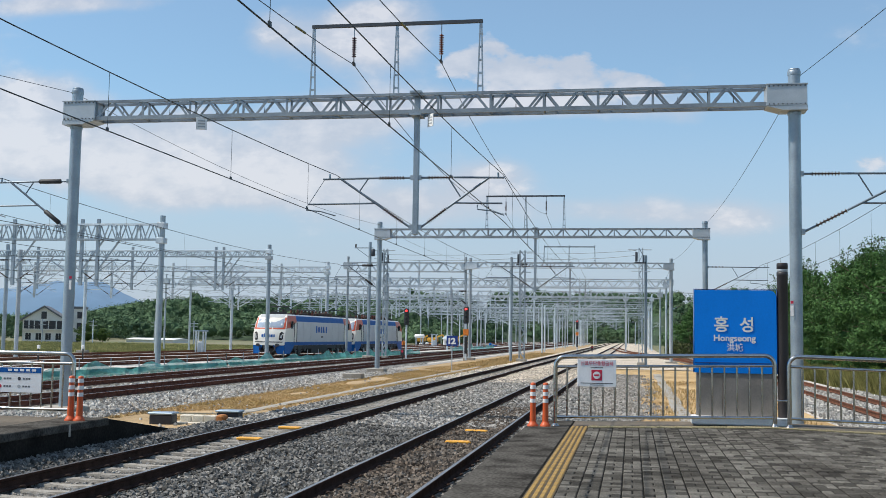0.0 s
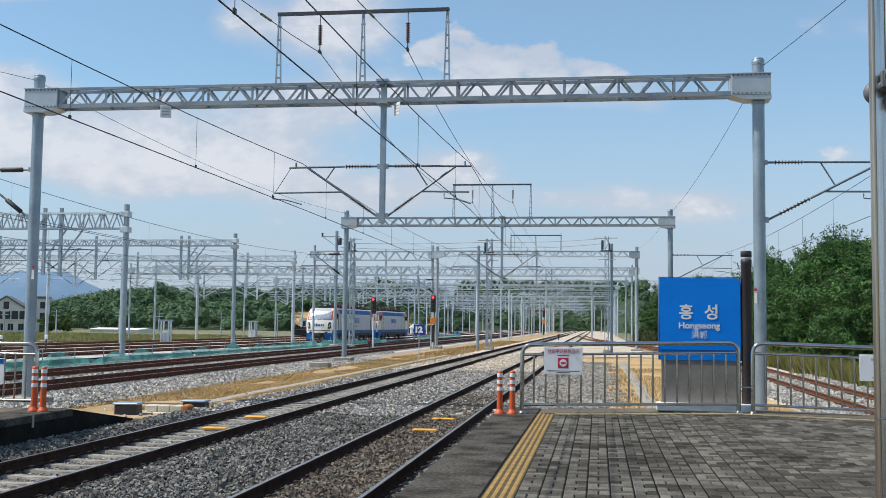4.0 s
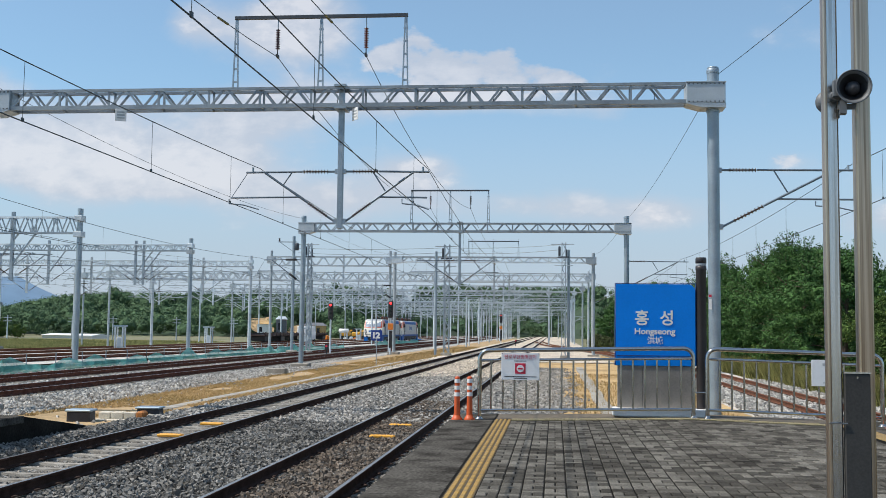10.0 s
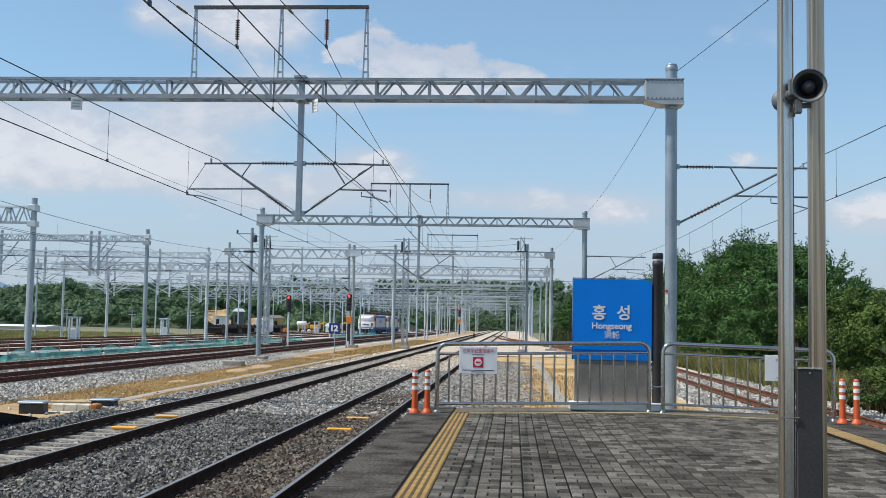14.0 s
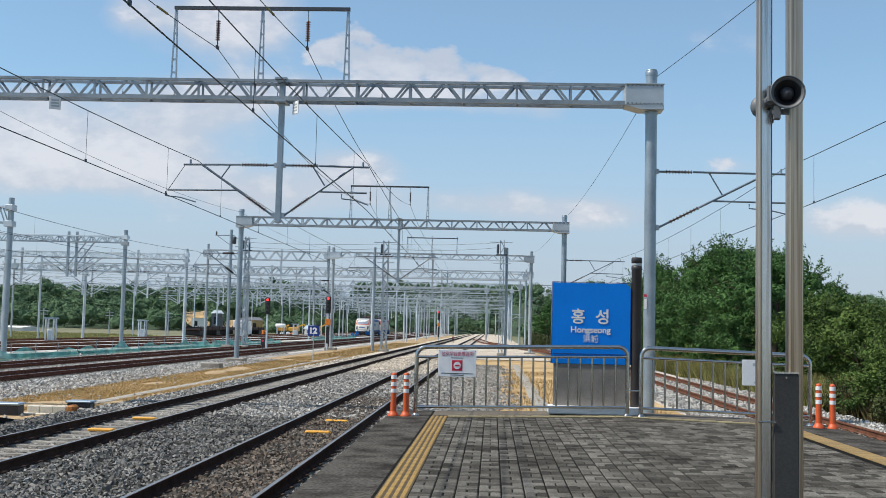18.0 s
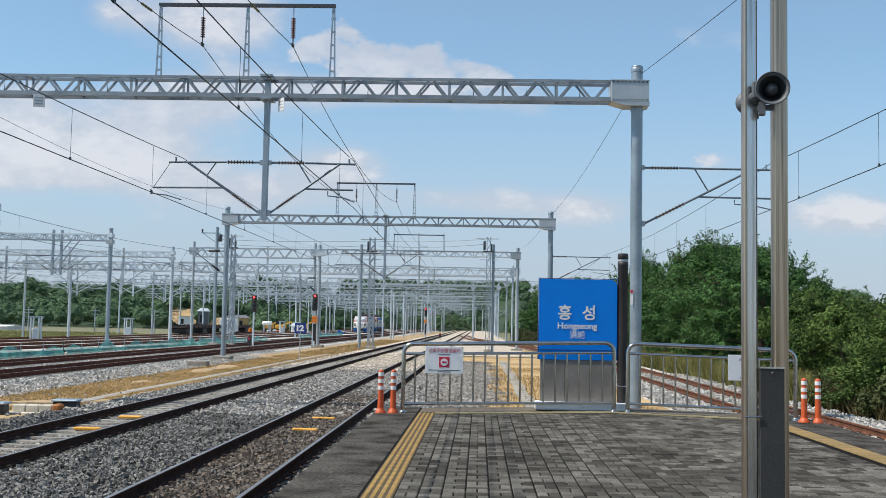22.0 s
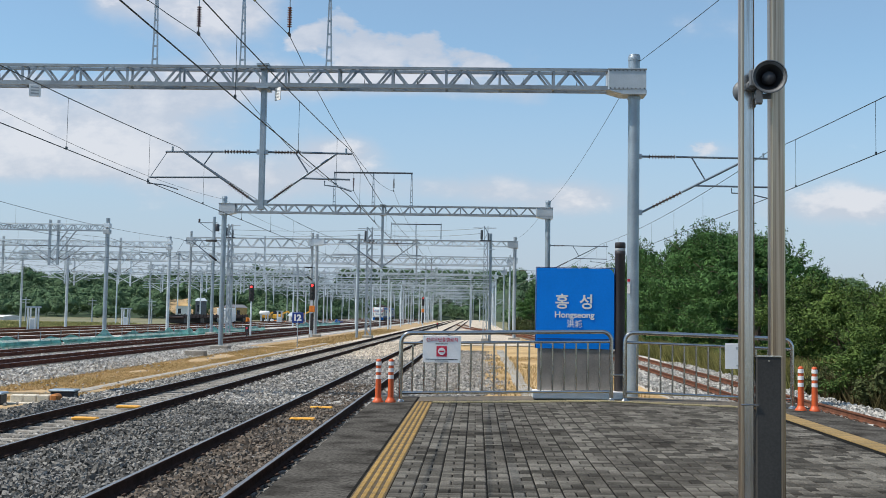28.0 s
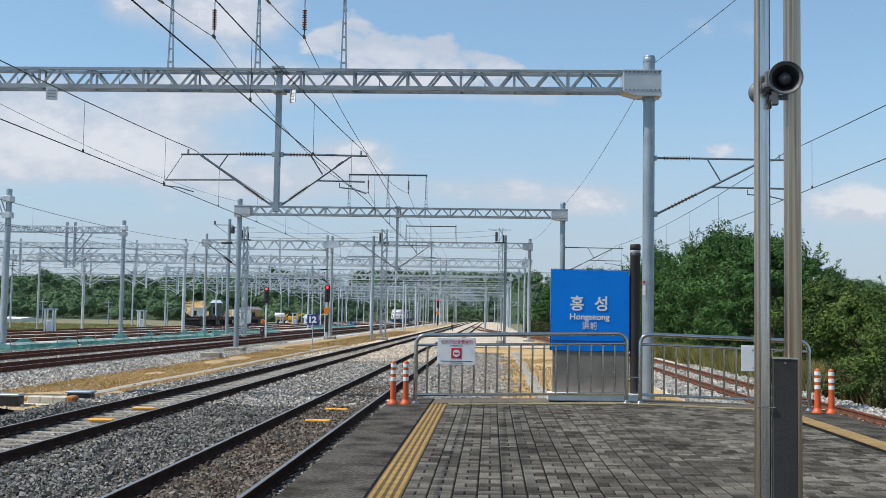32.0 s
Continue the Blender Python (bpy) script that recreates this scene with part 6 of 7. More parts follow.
        for s in (-1, 1):
            ap = Geo().add([(s * x, yy(y), z) for x, y, z in ((0.5, -0.27, 0.97), (1.47, 0.0, 0.97), (1.43, 0.04, 0.22), (0.85, -0.16, 0.22))], [(0, 1, 2, 3)])
            ap.add([(s * 1.472, yy(y), z) for y, z in ((0.0, 0.97), (2.4, 0.97), (2.0, 0.6), (1.3, 0.2), (0.04, 0.2))], [(0, 1, 2, 3, 4)])
            part("blue_apron", ap, LOCO_BLUE, lo, "blue plough apron")
        cp = Geo().box(-0.25, 0.25, min(yy(-0.75), yy(0.1)), max(yy(-0.75), yy(0.1)), 0.62, 0.98, bev=0.05)
        for s in (-0.9, 0.9):
            cp.path([(s, yy(0.1), 0.98), (s, yy(-0.5), 0.98)], 0.13, 10)
        part("coupler", cp, DARK_METAL, lo)
        part("pantograph", Geo().bar((-0.6, yy(2.2), 3.98), (-0.5, yy(4.1), 4.2), 0.06).bar((0.6, yy(2.2), 3.98), (0.5, yy(4.1), 4.2), 0.06).bar((-0.5, yy(4.1), 4.2), (-0.35, yy(2.4), 4.42), 0.05).bar((0.5, yy(4.1), 4.2), (0.35, yy(2.4), 4.42), 0.05).bar((-0.9, yy(2.4), 4.46), (0.9, yy(2.4), 4.46), 0.08).bar((-0.9, yy(2.75), 4.44), (0.9, yy(2.75), 4.44), 0.08).box(-0.75, 0.75, min(yy(2.0), yy(2.2)), max(yy(2.0), yy(2.2)), 3.72, 3.95), DARK_METAL, lo, "folded pantograph")
        for s in (-1, 1):
            part("mirror", Geo().box(*sorted((s * 1.52, s * 1.66)), *sorted((yy(1.5), yy(1.62))), 2.6, 3.1), BLACK, cab)
            for y in (2.2, 2.88):
                part("door_rail", Geo().path([(s * 1.53, yy(y), 1.2), (s * 1.53, yy(y), 3.0)], 0.028, 5), DARK_METAL, cab)
    for s in (-1, 1):
        band, cove = Geo(), Geo()
        side_panel(band, s, [(0.03, 0.96), (L - 0.03, 0.96), (L - 0.03, 1.25), (0.03, 1.25)], 0.014)
        part("sill_band", band, LOCO_BLUE, lo, "blue sill band")
        cove.add([(s * (hw(z) + 0.014), y, z) for z in (3.1, 3.42, 3.60) for y in (2.9, L - 2.9)], [(0, 1, 3, 2), (2, 3, 5, 4)])
        part("roof_band", cove, LOCO_BLUE, lo, "blue roof band")
        for y in (4.6, 6.6, 13.0, 15.0):
            part("panel_joint", Geo().box(*sorted((s * 1.495, s * 1.506)), y, y + 0.02, 1.3, 2.98), HORN_GREY, lo)
        disc = Geo().lathe([(0.30, 0.0), (0.30, 0.008)], 18, Matrix.Translation((s * 1.502, 8.95, 2.4)) @ Matrix.Rotation(radians(90 * s), 4, "Y"))
        part("mark_disc", disc, LOCO_BLUE, lo, "blue disc of the side marking")
        for y0, w, h in ((8.05, 0.42, 0.66), (9.42, 0.40, 0.6), (9.98, 0.44, 0.6), (10.55, 0.2, 0.6), (10.9, 0.4, 0.6)):
            m = Geo()
            side_panel(m, s, [(y0, 2.1), (y0 + w, 2.1), (y0 + w, 2.1 + h), (y0 + 0.08, 2.1 + h)], 0.016)
            part("mark_bar", m, LOCO_BLUE, lo, "blue bar of the side marking")
        sm = Geo()
        side_panel(sm, s, [(9.6, 1.65), (10.2, 1.65), (10.2, 1.78), (9.6, 1.78)], 0.016)
        part("side_plate", sm, DARK_METAL, lo)
    part("underframe", Geo().box(-1.38, 1.38, 0.5, L - 0.5, 0.62, 0.95).box(-1.32, 1.32, 7.4, 9.6, 0.2, 0.7, bev=0.05).box(-1.3, 1.3, 9.8, 12.2, 0.24, 0.7, bev=0.05), BLACK, lo, "black underframe and tanks")
    for y in (4.2, L - 4.2):
        bg = part("bogie", Geo().box(-1.28, 1.28, y - 1.9, y + 1.9, 0.42, 0.72, bev=0.08).box(-1.36, 1.36, y - 0.4, y + 0.4, 0.3, 0.6, bev=0.05), DARK_METAL, lo, "dark bogie")
        for dy in (-1.3, 1.3):
            for s in (-1, 1):
                part("wheel", Geo().lathe([(0.625, -0.07), (0.625, 0.06), (0.5, 0.07), (0.2, 0.05)], 20, Matrix.Translation((s * 0.76, y + dy, 0.625)) @ Matrix.Rotation(radians(90 * s), 4, "Y")), DARK_METAL, bg)
                part("axle_box", Geo().box(*sorted((s * 1.2, s * 1.4)), y + dy - 0.22, y + dy + 0.22, 0.42, 0.82, bev=0.04), DARK_METAL, bg)
                part("spring", Geo().lathe([(0.11, 0.5), (0.11, 0.9)], 10, Matrix.Translation((s * 1.3, y + dy * 0.55, 0))), WAGON, bg)
    for i in range(16):
        y = 4.7 + i * 0.68
        rf = Geo().lathe([(0.10, 3.72), (0.10, 3.82), (0.17, 3.87), (0.07, 3.95), (0.16, 4.0), (0.07, 4.07), (0.13, 4.12), (0.05, 4.24)], 8, Matrix.Translation(((-0.55, 0.6, 0.0)[i % 3], y, 0)))
        part("roof_insulator", rf, INS_RED if i % 2 else INS_BROWN, lo, "brown roof insulator")
    part("roof_gear", Geo().box(-0.95, 0.95, 10.2, 12.0, 3.72, 4.0, bev=0.06).box(-0.9, 0.9, 12.6, 14.6, 3.72, 4.08, bev=0.06).box(-0.8, 0.8, 6.0, 7.6, 3.72, 3.92, bev=0.05), WAGON, lo, "rust-brown roof equipment")
    part("roof_bar", Geo().path([(-0.5, 4.6, 4.26), (-0.5, 15.0, 4.26)], 0.035, 6).path([(0.6, 5.4, 4.26), (0.6, 14.4, 4.26)], 0.03, 6), WIRE, lo)
    return lo


loco_a = locomotive("white and grey electric locomotive with blue bands and orange cab corners")
loco_b = locomotive("white and grey electric locomotive coupled behind its twin")


# ---- buildings and clutter at the yard's edge ----
def house(x, y, rz):
    h = thing("apartment_house", x, y, SOIL_Z - 2.2, "cream three-storey house with a dark pitched roof and glazed balcony", "house", "", rz)
    W, D, E, R = 4.3, 5.5, 5.8, 8.1
    g = Geo().add([(-W, -D, 0), (W, -D, 0), (W, D, 0), (-W, D, 0), (-W, -D, E), (W, -D, E), (W, D, E), (-W, D, E), (0, -D, R), (0, D, R)],
                  [(0, 1, 5, 8, 4), (1, 2, 6, 5), (2, 3, 7, 9, 6), (3, 0, 4, 7)])
    part("wall", g, WALL_HOUSE, h)
    rf = Geo()
    for s in (-1, 1):
        rf.add([(0, -D - 0.5, R + 0.3), (0, D + 0.6, R + 0.3), (s * (W + 0.5), D + 0.6, E + 0.1), (s * (W + 0.5), -D - 0.5, E + 0.1), (0, -D - 0.5, R), (0, D + 0.6, R), (s * (W + 0.5), D + 0.6, E - 0.2), (s * (W + 0.5), -D - 0.5, E - 0.2)],
               [(0, 1, 2, 3), (4, 7, 6, 5), (0, 3, 7, 4), (3, 2, 6, 7), (2, 1, 5, 6)])
    part("roof", rf, ROOF_GREY, h, "dark grey pitched roof")
    for z, xs, hh in ((2.15, (-3.1, -1.0, 1.0, 3.1), 1.3), (0.2, (-3.1, -1.0, 1.0, 3.1), 1.2)):
        for x0 in xs:
            w = part("window", Geo().box(x0 - 0.62, x0 + 0.62, -D - 0.05, -D + 0.02, z, z + hh), WHITE, h)
            part("pane", Geo().box(x0 - 0.56, x0 + 0.02, -D - 0.07, -D - 0.052, z + 0.06, z + hh - 0.06), GLASS_DK, w)
            part("pane", Geo().box(x0 + 0.06, x0 + 0.56, -D - 0.07, -D - 0.052, z + 0.06, z + hh - 0.06), GLASS_DK, w)
    part("balcony_slab", Geo().box(-W + 0.1, W - 0.1, -D - 0.7, -D - 0.02, 3.95, 4.12), WALL_HOUSE, h)
    for x0, x1 in ((-4.0, -0.7), (-0.3, 4.0)):
        part("balcony_glass", Geo().box(x0, x1, -D - 0.09, -D - 0.01, 4.2, 5.65), GLASS_DK, h, "dark glazed balcony")
        part("balcony_rail", Geo().bar((x0, -D - 0.65, 4.75), (x1, -D - 0.65, 4.75), 0.08).bar((x0, -D - 0.65, 4.4), (x1, -D - 0.65, 4.4), 0.05), DARK_METAL, h)
    for x0 in (-3.0, -1.9, 1.0, 2.6):
        part("mullion", Geo().box(x0 - 0.12, x0 + 0.12, -D - 0.12, -D - 0.095, 4.2, 5.65), WALL_HOUSE, h)
    part("gable_window", Geo().box(-0.55, 0.55, -D - 0.06, -D - 0.01, 6.0, 7.3), GLASS_DK, h)
    part("stair_block", Geo().box(W + 0.01, W + 3.6, -1.5, 6.0, 0, 8.0), WALL_HOUSE, h, "taller grey stair block")
    part("stair_roof", Geo().box(W - 0.2, W + 3.9, -1.8, 6.3, 8.0, 8.4), ROOF_GREY, h)
    for z in (1.8, 4.2, 6.2):
        part("side_window", Geo().box(W + 2.2, W + 3.2, -1.57, -1.51, z, z + 1.2), GLASS_DK, h)
    return h


house(-119.4, 203.0, 24).scale = (0.93, 0.93, 1.12)
for x, y, rz, w in ((-215, 330, -30, 5), (-232, 338, -30, 4.5), (-168, 250, -20, 5.5)):
    h = thing("low_house", x, y, SOIL_Z, "low white village house with a grey roof", "house", "village houses", rz)
    g = Geo().add([(-w, -4, 0), (w, -4, 0), (w, 4, 0), (-w, 4, 0), (-w, -4, 3), (w, -4, 3), (w, 4, 3), (-w, 4, 3)], [(0, 1, 5, 4), (1, 2, 6, 5), (2, 3, 7, 6), (3, 0, 4, 7)])
    part("wall", g, WALL_HOUSE, h)
    part("roof", Geo().add([(-w - .5, -4.5, 2.9), (w + .5, -4.5, 2.9), (w + .5, 4.5, 2.9), (-w - .5, 4.5, 2.9), (-w * .6, 0, 4.9), (w * .6, 0, 4.9)], [(0, 1, 5, 4), (1, 2, 5), (2, 3, 4, 5), (3, 0, 4), (3, 2, 1, 0)]), ROOF_GREY, h)
    for x0 in (-2.5, 0.5, 2.8):
        part("window", Geo().box(x0 - 0.6, x0 + 0.6, -4.05, -3.98, 0.9, 2.1), GLASS_DK, h)
barn = thing("long_shed", -101.2, 217.0, SOIL_Z - 0.9, "long low white shed behind the sidings", "shed", "", -12)
part("wall", Geo().box(-6.2, 6.2, -3, 3, 0, 1.45), WHITE, barn)
part("roof", Geo().add([(-6.4, -3.4, 1.45), (6.4, -3.4, 1.45), (6.4, 3.4, 1.45), (-6.4, 3.4, 1.45), (-6.4, 0, 1.8), (6.4, 0, 1.8)], [(0, 1, 5, 4), (2, 3, 4, 5), (1, 2, 5), (3, 0, 4)]), WHITE, barn)
for i in range(3):
    wg = thing("flat_wagon", -45.2, 165.0 + i * 15.5, RAIL_Z, "dark brown low-sided freight wagon standing in the sidings", "wagon", "freight wagons")
    part("deck", Geo().box(-1.35, 1.35, -7, 7, 0.85, 1.05), WAGON, wg)
    for s in (-1, 1):
        part("side_board", Geo().box(s * 1.35 - 0.05, s * 1.35 + 0.05, -7, 7, 1.05, 1.35), WAGON, wg)
        for k in range(7):
            part("stanchion", Geo().box(s * 1.42 - 0.05, s * 1.42 + 0.05, -6.6 + k * 2.2, -6.45 + k * 2.2, 0.9, 1.5), WAGON, wg)
    for yy in (-4.8, 4.8):
        part("bogie", Geo().box(-1.2, 1.2, yy - 1.2, yy + 1.2, 0.05, 0.84, bev=0.1), BLACK, wg)
van = thing("box_van", -44.0, 186.0, SOIL_Z, "white box van parked beside the sidings", "van")
part("box", Geo().box(-1.1, 1.1, -2.2, 2.0, 0.6, 3.0, bev=0.08), WHITE, van)
part("cab", Geo().box(-1.0, 1.0, 2.05, 3.4, 0.5, 2.2, bev=0.2), WHITE, van)
for s in (-1, 1):
    for yy in (-1.3, 2.4):
        part("wheel", Geo().lathe([(0.38, -0.12), (0.38, 0.12)], 14, Matrix.Translation((s * 0.95, yy, 0.38)) @ Matrix.Rotation(radians(90), 4, "Y")), BLACK, van)
for x, y in ((-46.0, 246), (-42.5, 255), (-50.0, 252)):
    ex = thing("site_machine", x, y, SOIL_Z, "yellow construction machine parked by the tracks", "machine", "construction site")
    part("house", Geo().box(-1.1, 1.1, -1.4, 1.4, 0.9, 1.9, bev=0.2), MACHINE, ex)
    part("cab", Geo().box(-1.0, 0.0, -1.2, 0.2, 1.9, 2.7, bev=0.1), GLASS_DK, ex)
    part("boom", Geo().bar((0.4, -1.0, 1.7), (2.6, -1.6, 2.6), 0.3), MACHINE, ex)
    part("stick", Geo().bar((2.6, -1.6, 2.6), (3.6, -1.8, 1.0), 0.25), MACHINE, ex)
    for s in (-1, 1):
        part("crawler", Geo().box(s * 0.95 - 0.25, s * 0.95 + 0.25, -1.6, 1.6, 0.0, 0.8, bev=0.25), BLACK, ex)
for x, y, w, d, h, m, rm, lab in ((-72.7, 262, 1.7, 2.5, 3.6, WHITE, DIRT, "white site shed with a tan roof"), (-70.4, 270, 1.3, 2.0, 4.9, ROOF_GREY, GALV_FAR, "narrow blue-grey site building"),
                                 (-63.0, 276, 3.0, 2.0, 3.4, DIRT, ROOF_GREY, "low tan building at the foot of the wood"), (-40.5, 236, 1.2, 1.5, 1.7, WHITE, GALV_FAR, "small white site container")):
    sb = thing("site_building", x, y, SOIL_Z - 0.05, lab, "building", "site buildings", 12)
    part("wall", Geo().box(-w, w, -d, d, 0, h, bev=0.03), m, sb)
    part("roof", Geo().add([(-w - 0.3, -d - 0.3, h), (w + 0.3, -d - 0.3, h), (w + 0.3, d + 0.3, h), (-w - 0.3, d + 0.3, h), (-w * 0.7, 0, h + 0.8), (w * 0.7, 0, h + 0.8)], [(0, 1, 5, 4), (1, 2, 5), (2, 3, 4, 5), (3, 0, 4), (3, 2, 1, 0)]), rm, sb)
    for k in range(max(1, int(w))):
        part("window", Geo().box(-w + 0.5 + k * 1.5, -w + 1.3 + k * 1.5, -d - 0.04, -d + 0.02, h * 0.45, h * 0.8), GLASS_DK, sb)
for x, y, w, h, m, lab in ((-51.8, 240, 0.8, 1.3, SIG_ORANGE, "orange sheeted pile on the building site"), (-44.0, 238, 1.4, 1.0, SIG_ORANGE, "orange sheeted pile on the building site"), (-30.4, 236, 0.9, 1.1, LOCO_BLUE, "blue sheeted pile beside the sidings"), (-47.5, 243, 1.1, 0.9, WHITE, "white sheeted pile on the building site")):
    sp = thing("sheeted_pile", x, y, SOIL_Z - 0.05, lab, "pile", "sheeted piles")
    pg = Geo()
    for k in range(3):
        pg.box(-w + k * w * 0.62, -w + (k + 1) * w * 0.66, -0.7, 0.7, 0, h * (0.7 + 0.3 * math.sin(k * 2.3 + x)), pose(0, 0, 0, 0, 0, 7 * k), bev=0.25)
    part("sheet", pg, m, sp)
tank = thing("white_tank", -45.0, 225.0, SOIL_Z, "white horizontal tank on a steel stand", "tank")
part("vessel", Geo().lathe([(0.15, -1.1), (0.42, -0.95), (0.42, 0.95), (0.15, 1.1)], 16, Matrix.Translation((0, 0, 2.2)) @ Matrix.Rotation(radians(90), 4, "Y")), WHITE, tank)
for s in (-1, 1):
    part("stand", Geo().box(0.7 * s - 0.1, 0.7 * s + 0.1, -0.4, 0.4, 0, 1.85), GALV_FAR, tank)

for k in (-0.53, -0.485, -0.43, -0.395, -0.34, -0.29):
    up = thing("utility_pole", k * 200, 200 + 40 * k, SOIL_Z, "pale concrete utility pole with two cross arms", "utility pole", "utility poles")
    part("pole", Geo().path([(0, 0, 0), (0, 0, 4.3)], [0.13, 0.09], 8), GALV_FAR, up)
    for z in (3.3, 3.9):
        part("cross_arm", Geo().bar((-0.75, 0, z), (0.75, 0, z), 0.09), GALV_FAR, up)

# small tags on wires and posts
tag = thing("wire_tag", 7.6, 19.7, 5.62, "small white and yellow tag hanging from the wire", "tag")
part("plate", Geo().box(-0.06, 0.06, -0.006, 0.006, -0.13, 0.12), PLATE, tag)
part("patch", Geo().box(-0.04, 0.04, -0.0095, -0.0065, -0.02, 0.09), YELLOW_PAD, tag)
for x, y, z in ((-15.9 + 0.12, 28.0, 2.9), (4.11 - 0.13, 28.02, 2.4)):
    lb = thing("post_label", x, y - 0.035, z, "small red and white label strapped to the gantry post", "label plate", "post labels")
    part("red_mark", Geo().box(-0.035, 0.035, -0.006, 0.006, 0.13, 0.2), RED, lb)
    part("white_plate", Geo().box(-0.035, 0.035, -0.006, 0.006, -0.18, 0.08), PLATE, lb)


# ---- trees, hills and the distance ----
def leaves_mesh(name, centres, radii, per, size, material, seed, flat=0.7, out=0.8):
    """Small leaf blades scattered in and on clumps."""
    rg = np.random.default_rng(seed)
    c = np.repeat(np.array(centres), per, 0)
    r = np.repeat(np.array(radii), per)
    n = len(c)
    d = rg.normal(size=(n, 3))
    d /= np.linalg.norm(d, axis=1)[:, None]
    p = c + d * (r * (0.55 + 0.55 * rg.random(n)))[:, None] * np.array([1, 1, flat])
    a = rg.normal(size=(n, 3))
    nrm = d * out + rg.normal(size=(n, 3)) * 0.6 + np.array([0, 0, 0.35])
    nrm /= np.linalg.norm(nrm, axis=1)[:, None]
    a -= nrm * (a * nrm).sum(1)[:, None]
    a /= np.linalg.norm(a, axis=1)[:, None]
    b = np.cross(nrm, a)
    s = size * (0.6 + 0.8 * rg.random(n))[:, None]
    v = np.stack([p - a * s, p - b * s * 0.42, p + a * s, p + b * s * 0.36], 1)
    f = np.arange(n * 4).reshape(-1, 4)
    return arr_mesh(name, v.reshape(-1, 3), f, material)


def tree(seed, h, w, material, per=90, clumps=90, size=0.13, low=0.12):
    """A broadleaf tree: forked trunk, limbs, twigs and clumps of leaves with gaps between."""
    r = random.Random(seed)
    t = new("tree")
    trunk = Geo()
    cs, rs = [], []
    forks = r.randint(2, 4)
    for f in range(forks):
        a = 6.283 * f / forks + r.uniform(-0.5, 0.5)
        pts = [Vector((0, 0, 0)), Vector((0.1 * math.cos(a), 0.1 * math.sin(a), h * 0.15))]
        lean = r.uniform(0.15, 0.45) * w
        pts += [Vector((lean * k * math.cos(a), lean * k * math.sin(a), h * z)) for k, z in ((0.35, 0.35), (0.7, 0.55), (1.0, 0.78))]
        trunk.path(pts, [0.13 * h / 6, 0.11 * h / 6, 0.085 * h / 6, 0.06 * h / 6, 0.02], 7)
        for _ in range(7):
            s = r.uniform(0.25, 0.95)
            i = min(int(s * 4), 3)
            p = pts[i].lerp(pts[i + 1], s * 4 - i)
            b = r.uniform(0, 6.283)
            q = p + Vector((math.cos(b), math.sin(b), r.uniform(0.1, 0.9))) * (w * r.uniform(0.35, 0.75))
            trunk.path([p, p.lerp(q, 0.5) + Vector((0, 0, 0.1)), q], [0.035, 0.025, 0.008], 5)
    for _ in range(clumps):
        z = r.uniform(low, 1.0)
        env = w * (0.55 + 0.6 * math.sin(min(1.0, z * 1.25) * math.pi * 0.8)) * (1.0 if z < 0.72 else max(0.15, 1 - (z - 0.72) * 2.6))
        a = r.uniform(0, 6.283)
        k = math.sqrt(r.uniform(0.15, 1.0)) * (1 + 0.3 * noise.noise(Vector((math.cos(a) * 1.7, math.sin(a) * 1.7, z * 3 + seed))))
        cs.append((env * k * math.cos(a), env * k * math.sin(a), z * h))
        rs.append(r.uniform(0.24, 0.74) * w / 2.6)
    tr = part("trunk", trunk, BARK, t)
    cr = new("crown", leaves_mesh("crown", cs, rs, per, size, material, seed, 0.7, 1.7))
    cr.parent = t
    # loose sprigs that stand out from the crown's outline
    twig, lc = Geo(), []
    for _ in range(110):
        i = r.randrange(len(cs))
        c = Vector(cs[i])
        d = Vector((c.x, c.y, 0)) / max(0.1, w) + Vector((r.uniform(-0.5, 0.5), r.uniform(-0.5, 0.5), r.uniform(0.35, 1.1)))
        d.normalize()
        p = c + d * rs[i] * 0.7
        q = p + d * r.uniform(0.45, 1.0) * w / 2.6 + Vector((0, 0, -0.06))
        twig.path([p, q], [0.012, 0.004], 3, caps=False)
        lc += [tuple(p.lerp(q, k / 7)) for k in range(1, 8)]
    tagged(part("fine_branch", twig, BARK, t), kind="stuff")
    sp = new("outer_foliage", leaves_mesh("outer_foliage", lc, [0.14] * len(lc), 5, size * 0.85, material, seed + 500))
    sp.parent = t
    return t


kinds = []
for i, (m, h, w) in enumerate(((LEAF, 6.6, 2.9), (LEAF, 6.0, 2.7), (LEAF_B, 4.2, 2.4), (LEAF_B, 5.0, 2.6))):
    t = tree(40 + i, h, w, m, 330, 88, 0.084)
    tagged(t, "dense dark green broadleaf tree beyond the branch track" if m is LEAF else "lighter yellow-green leafy tree on the bank", "tree", "trees along the branch track")
    kinds.append(t)
tr_r = random.Random(8)
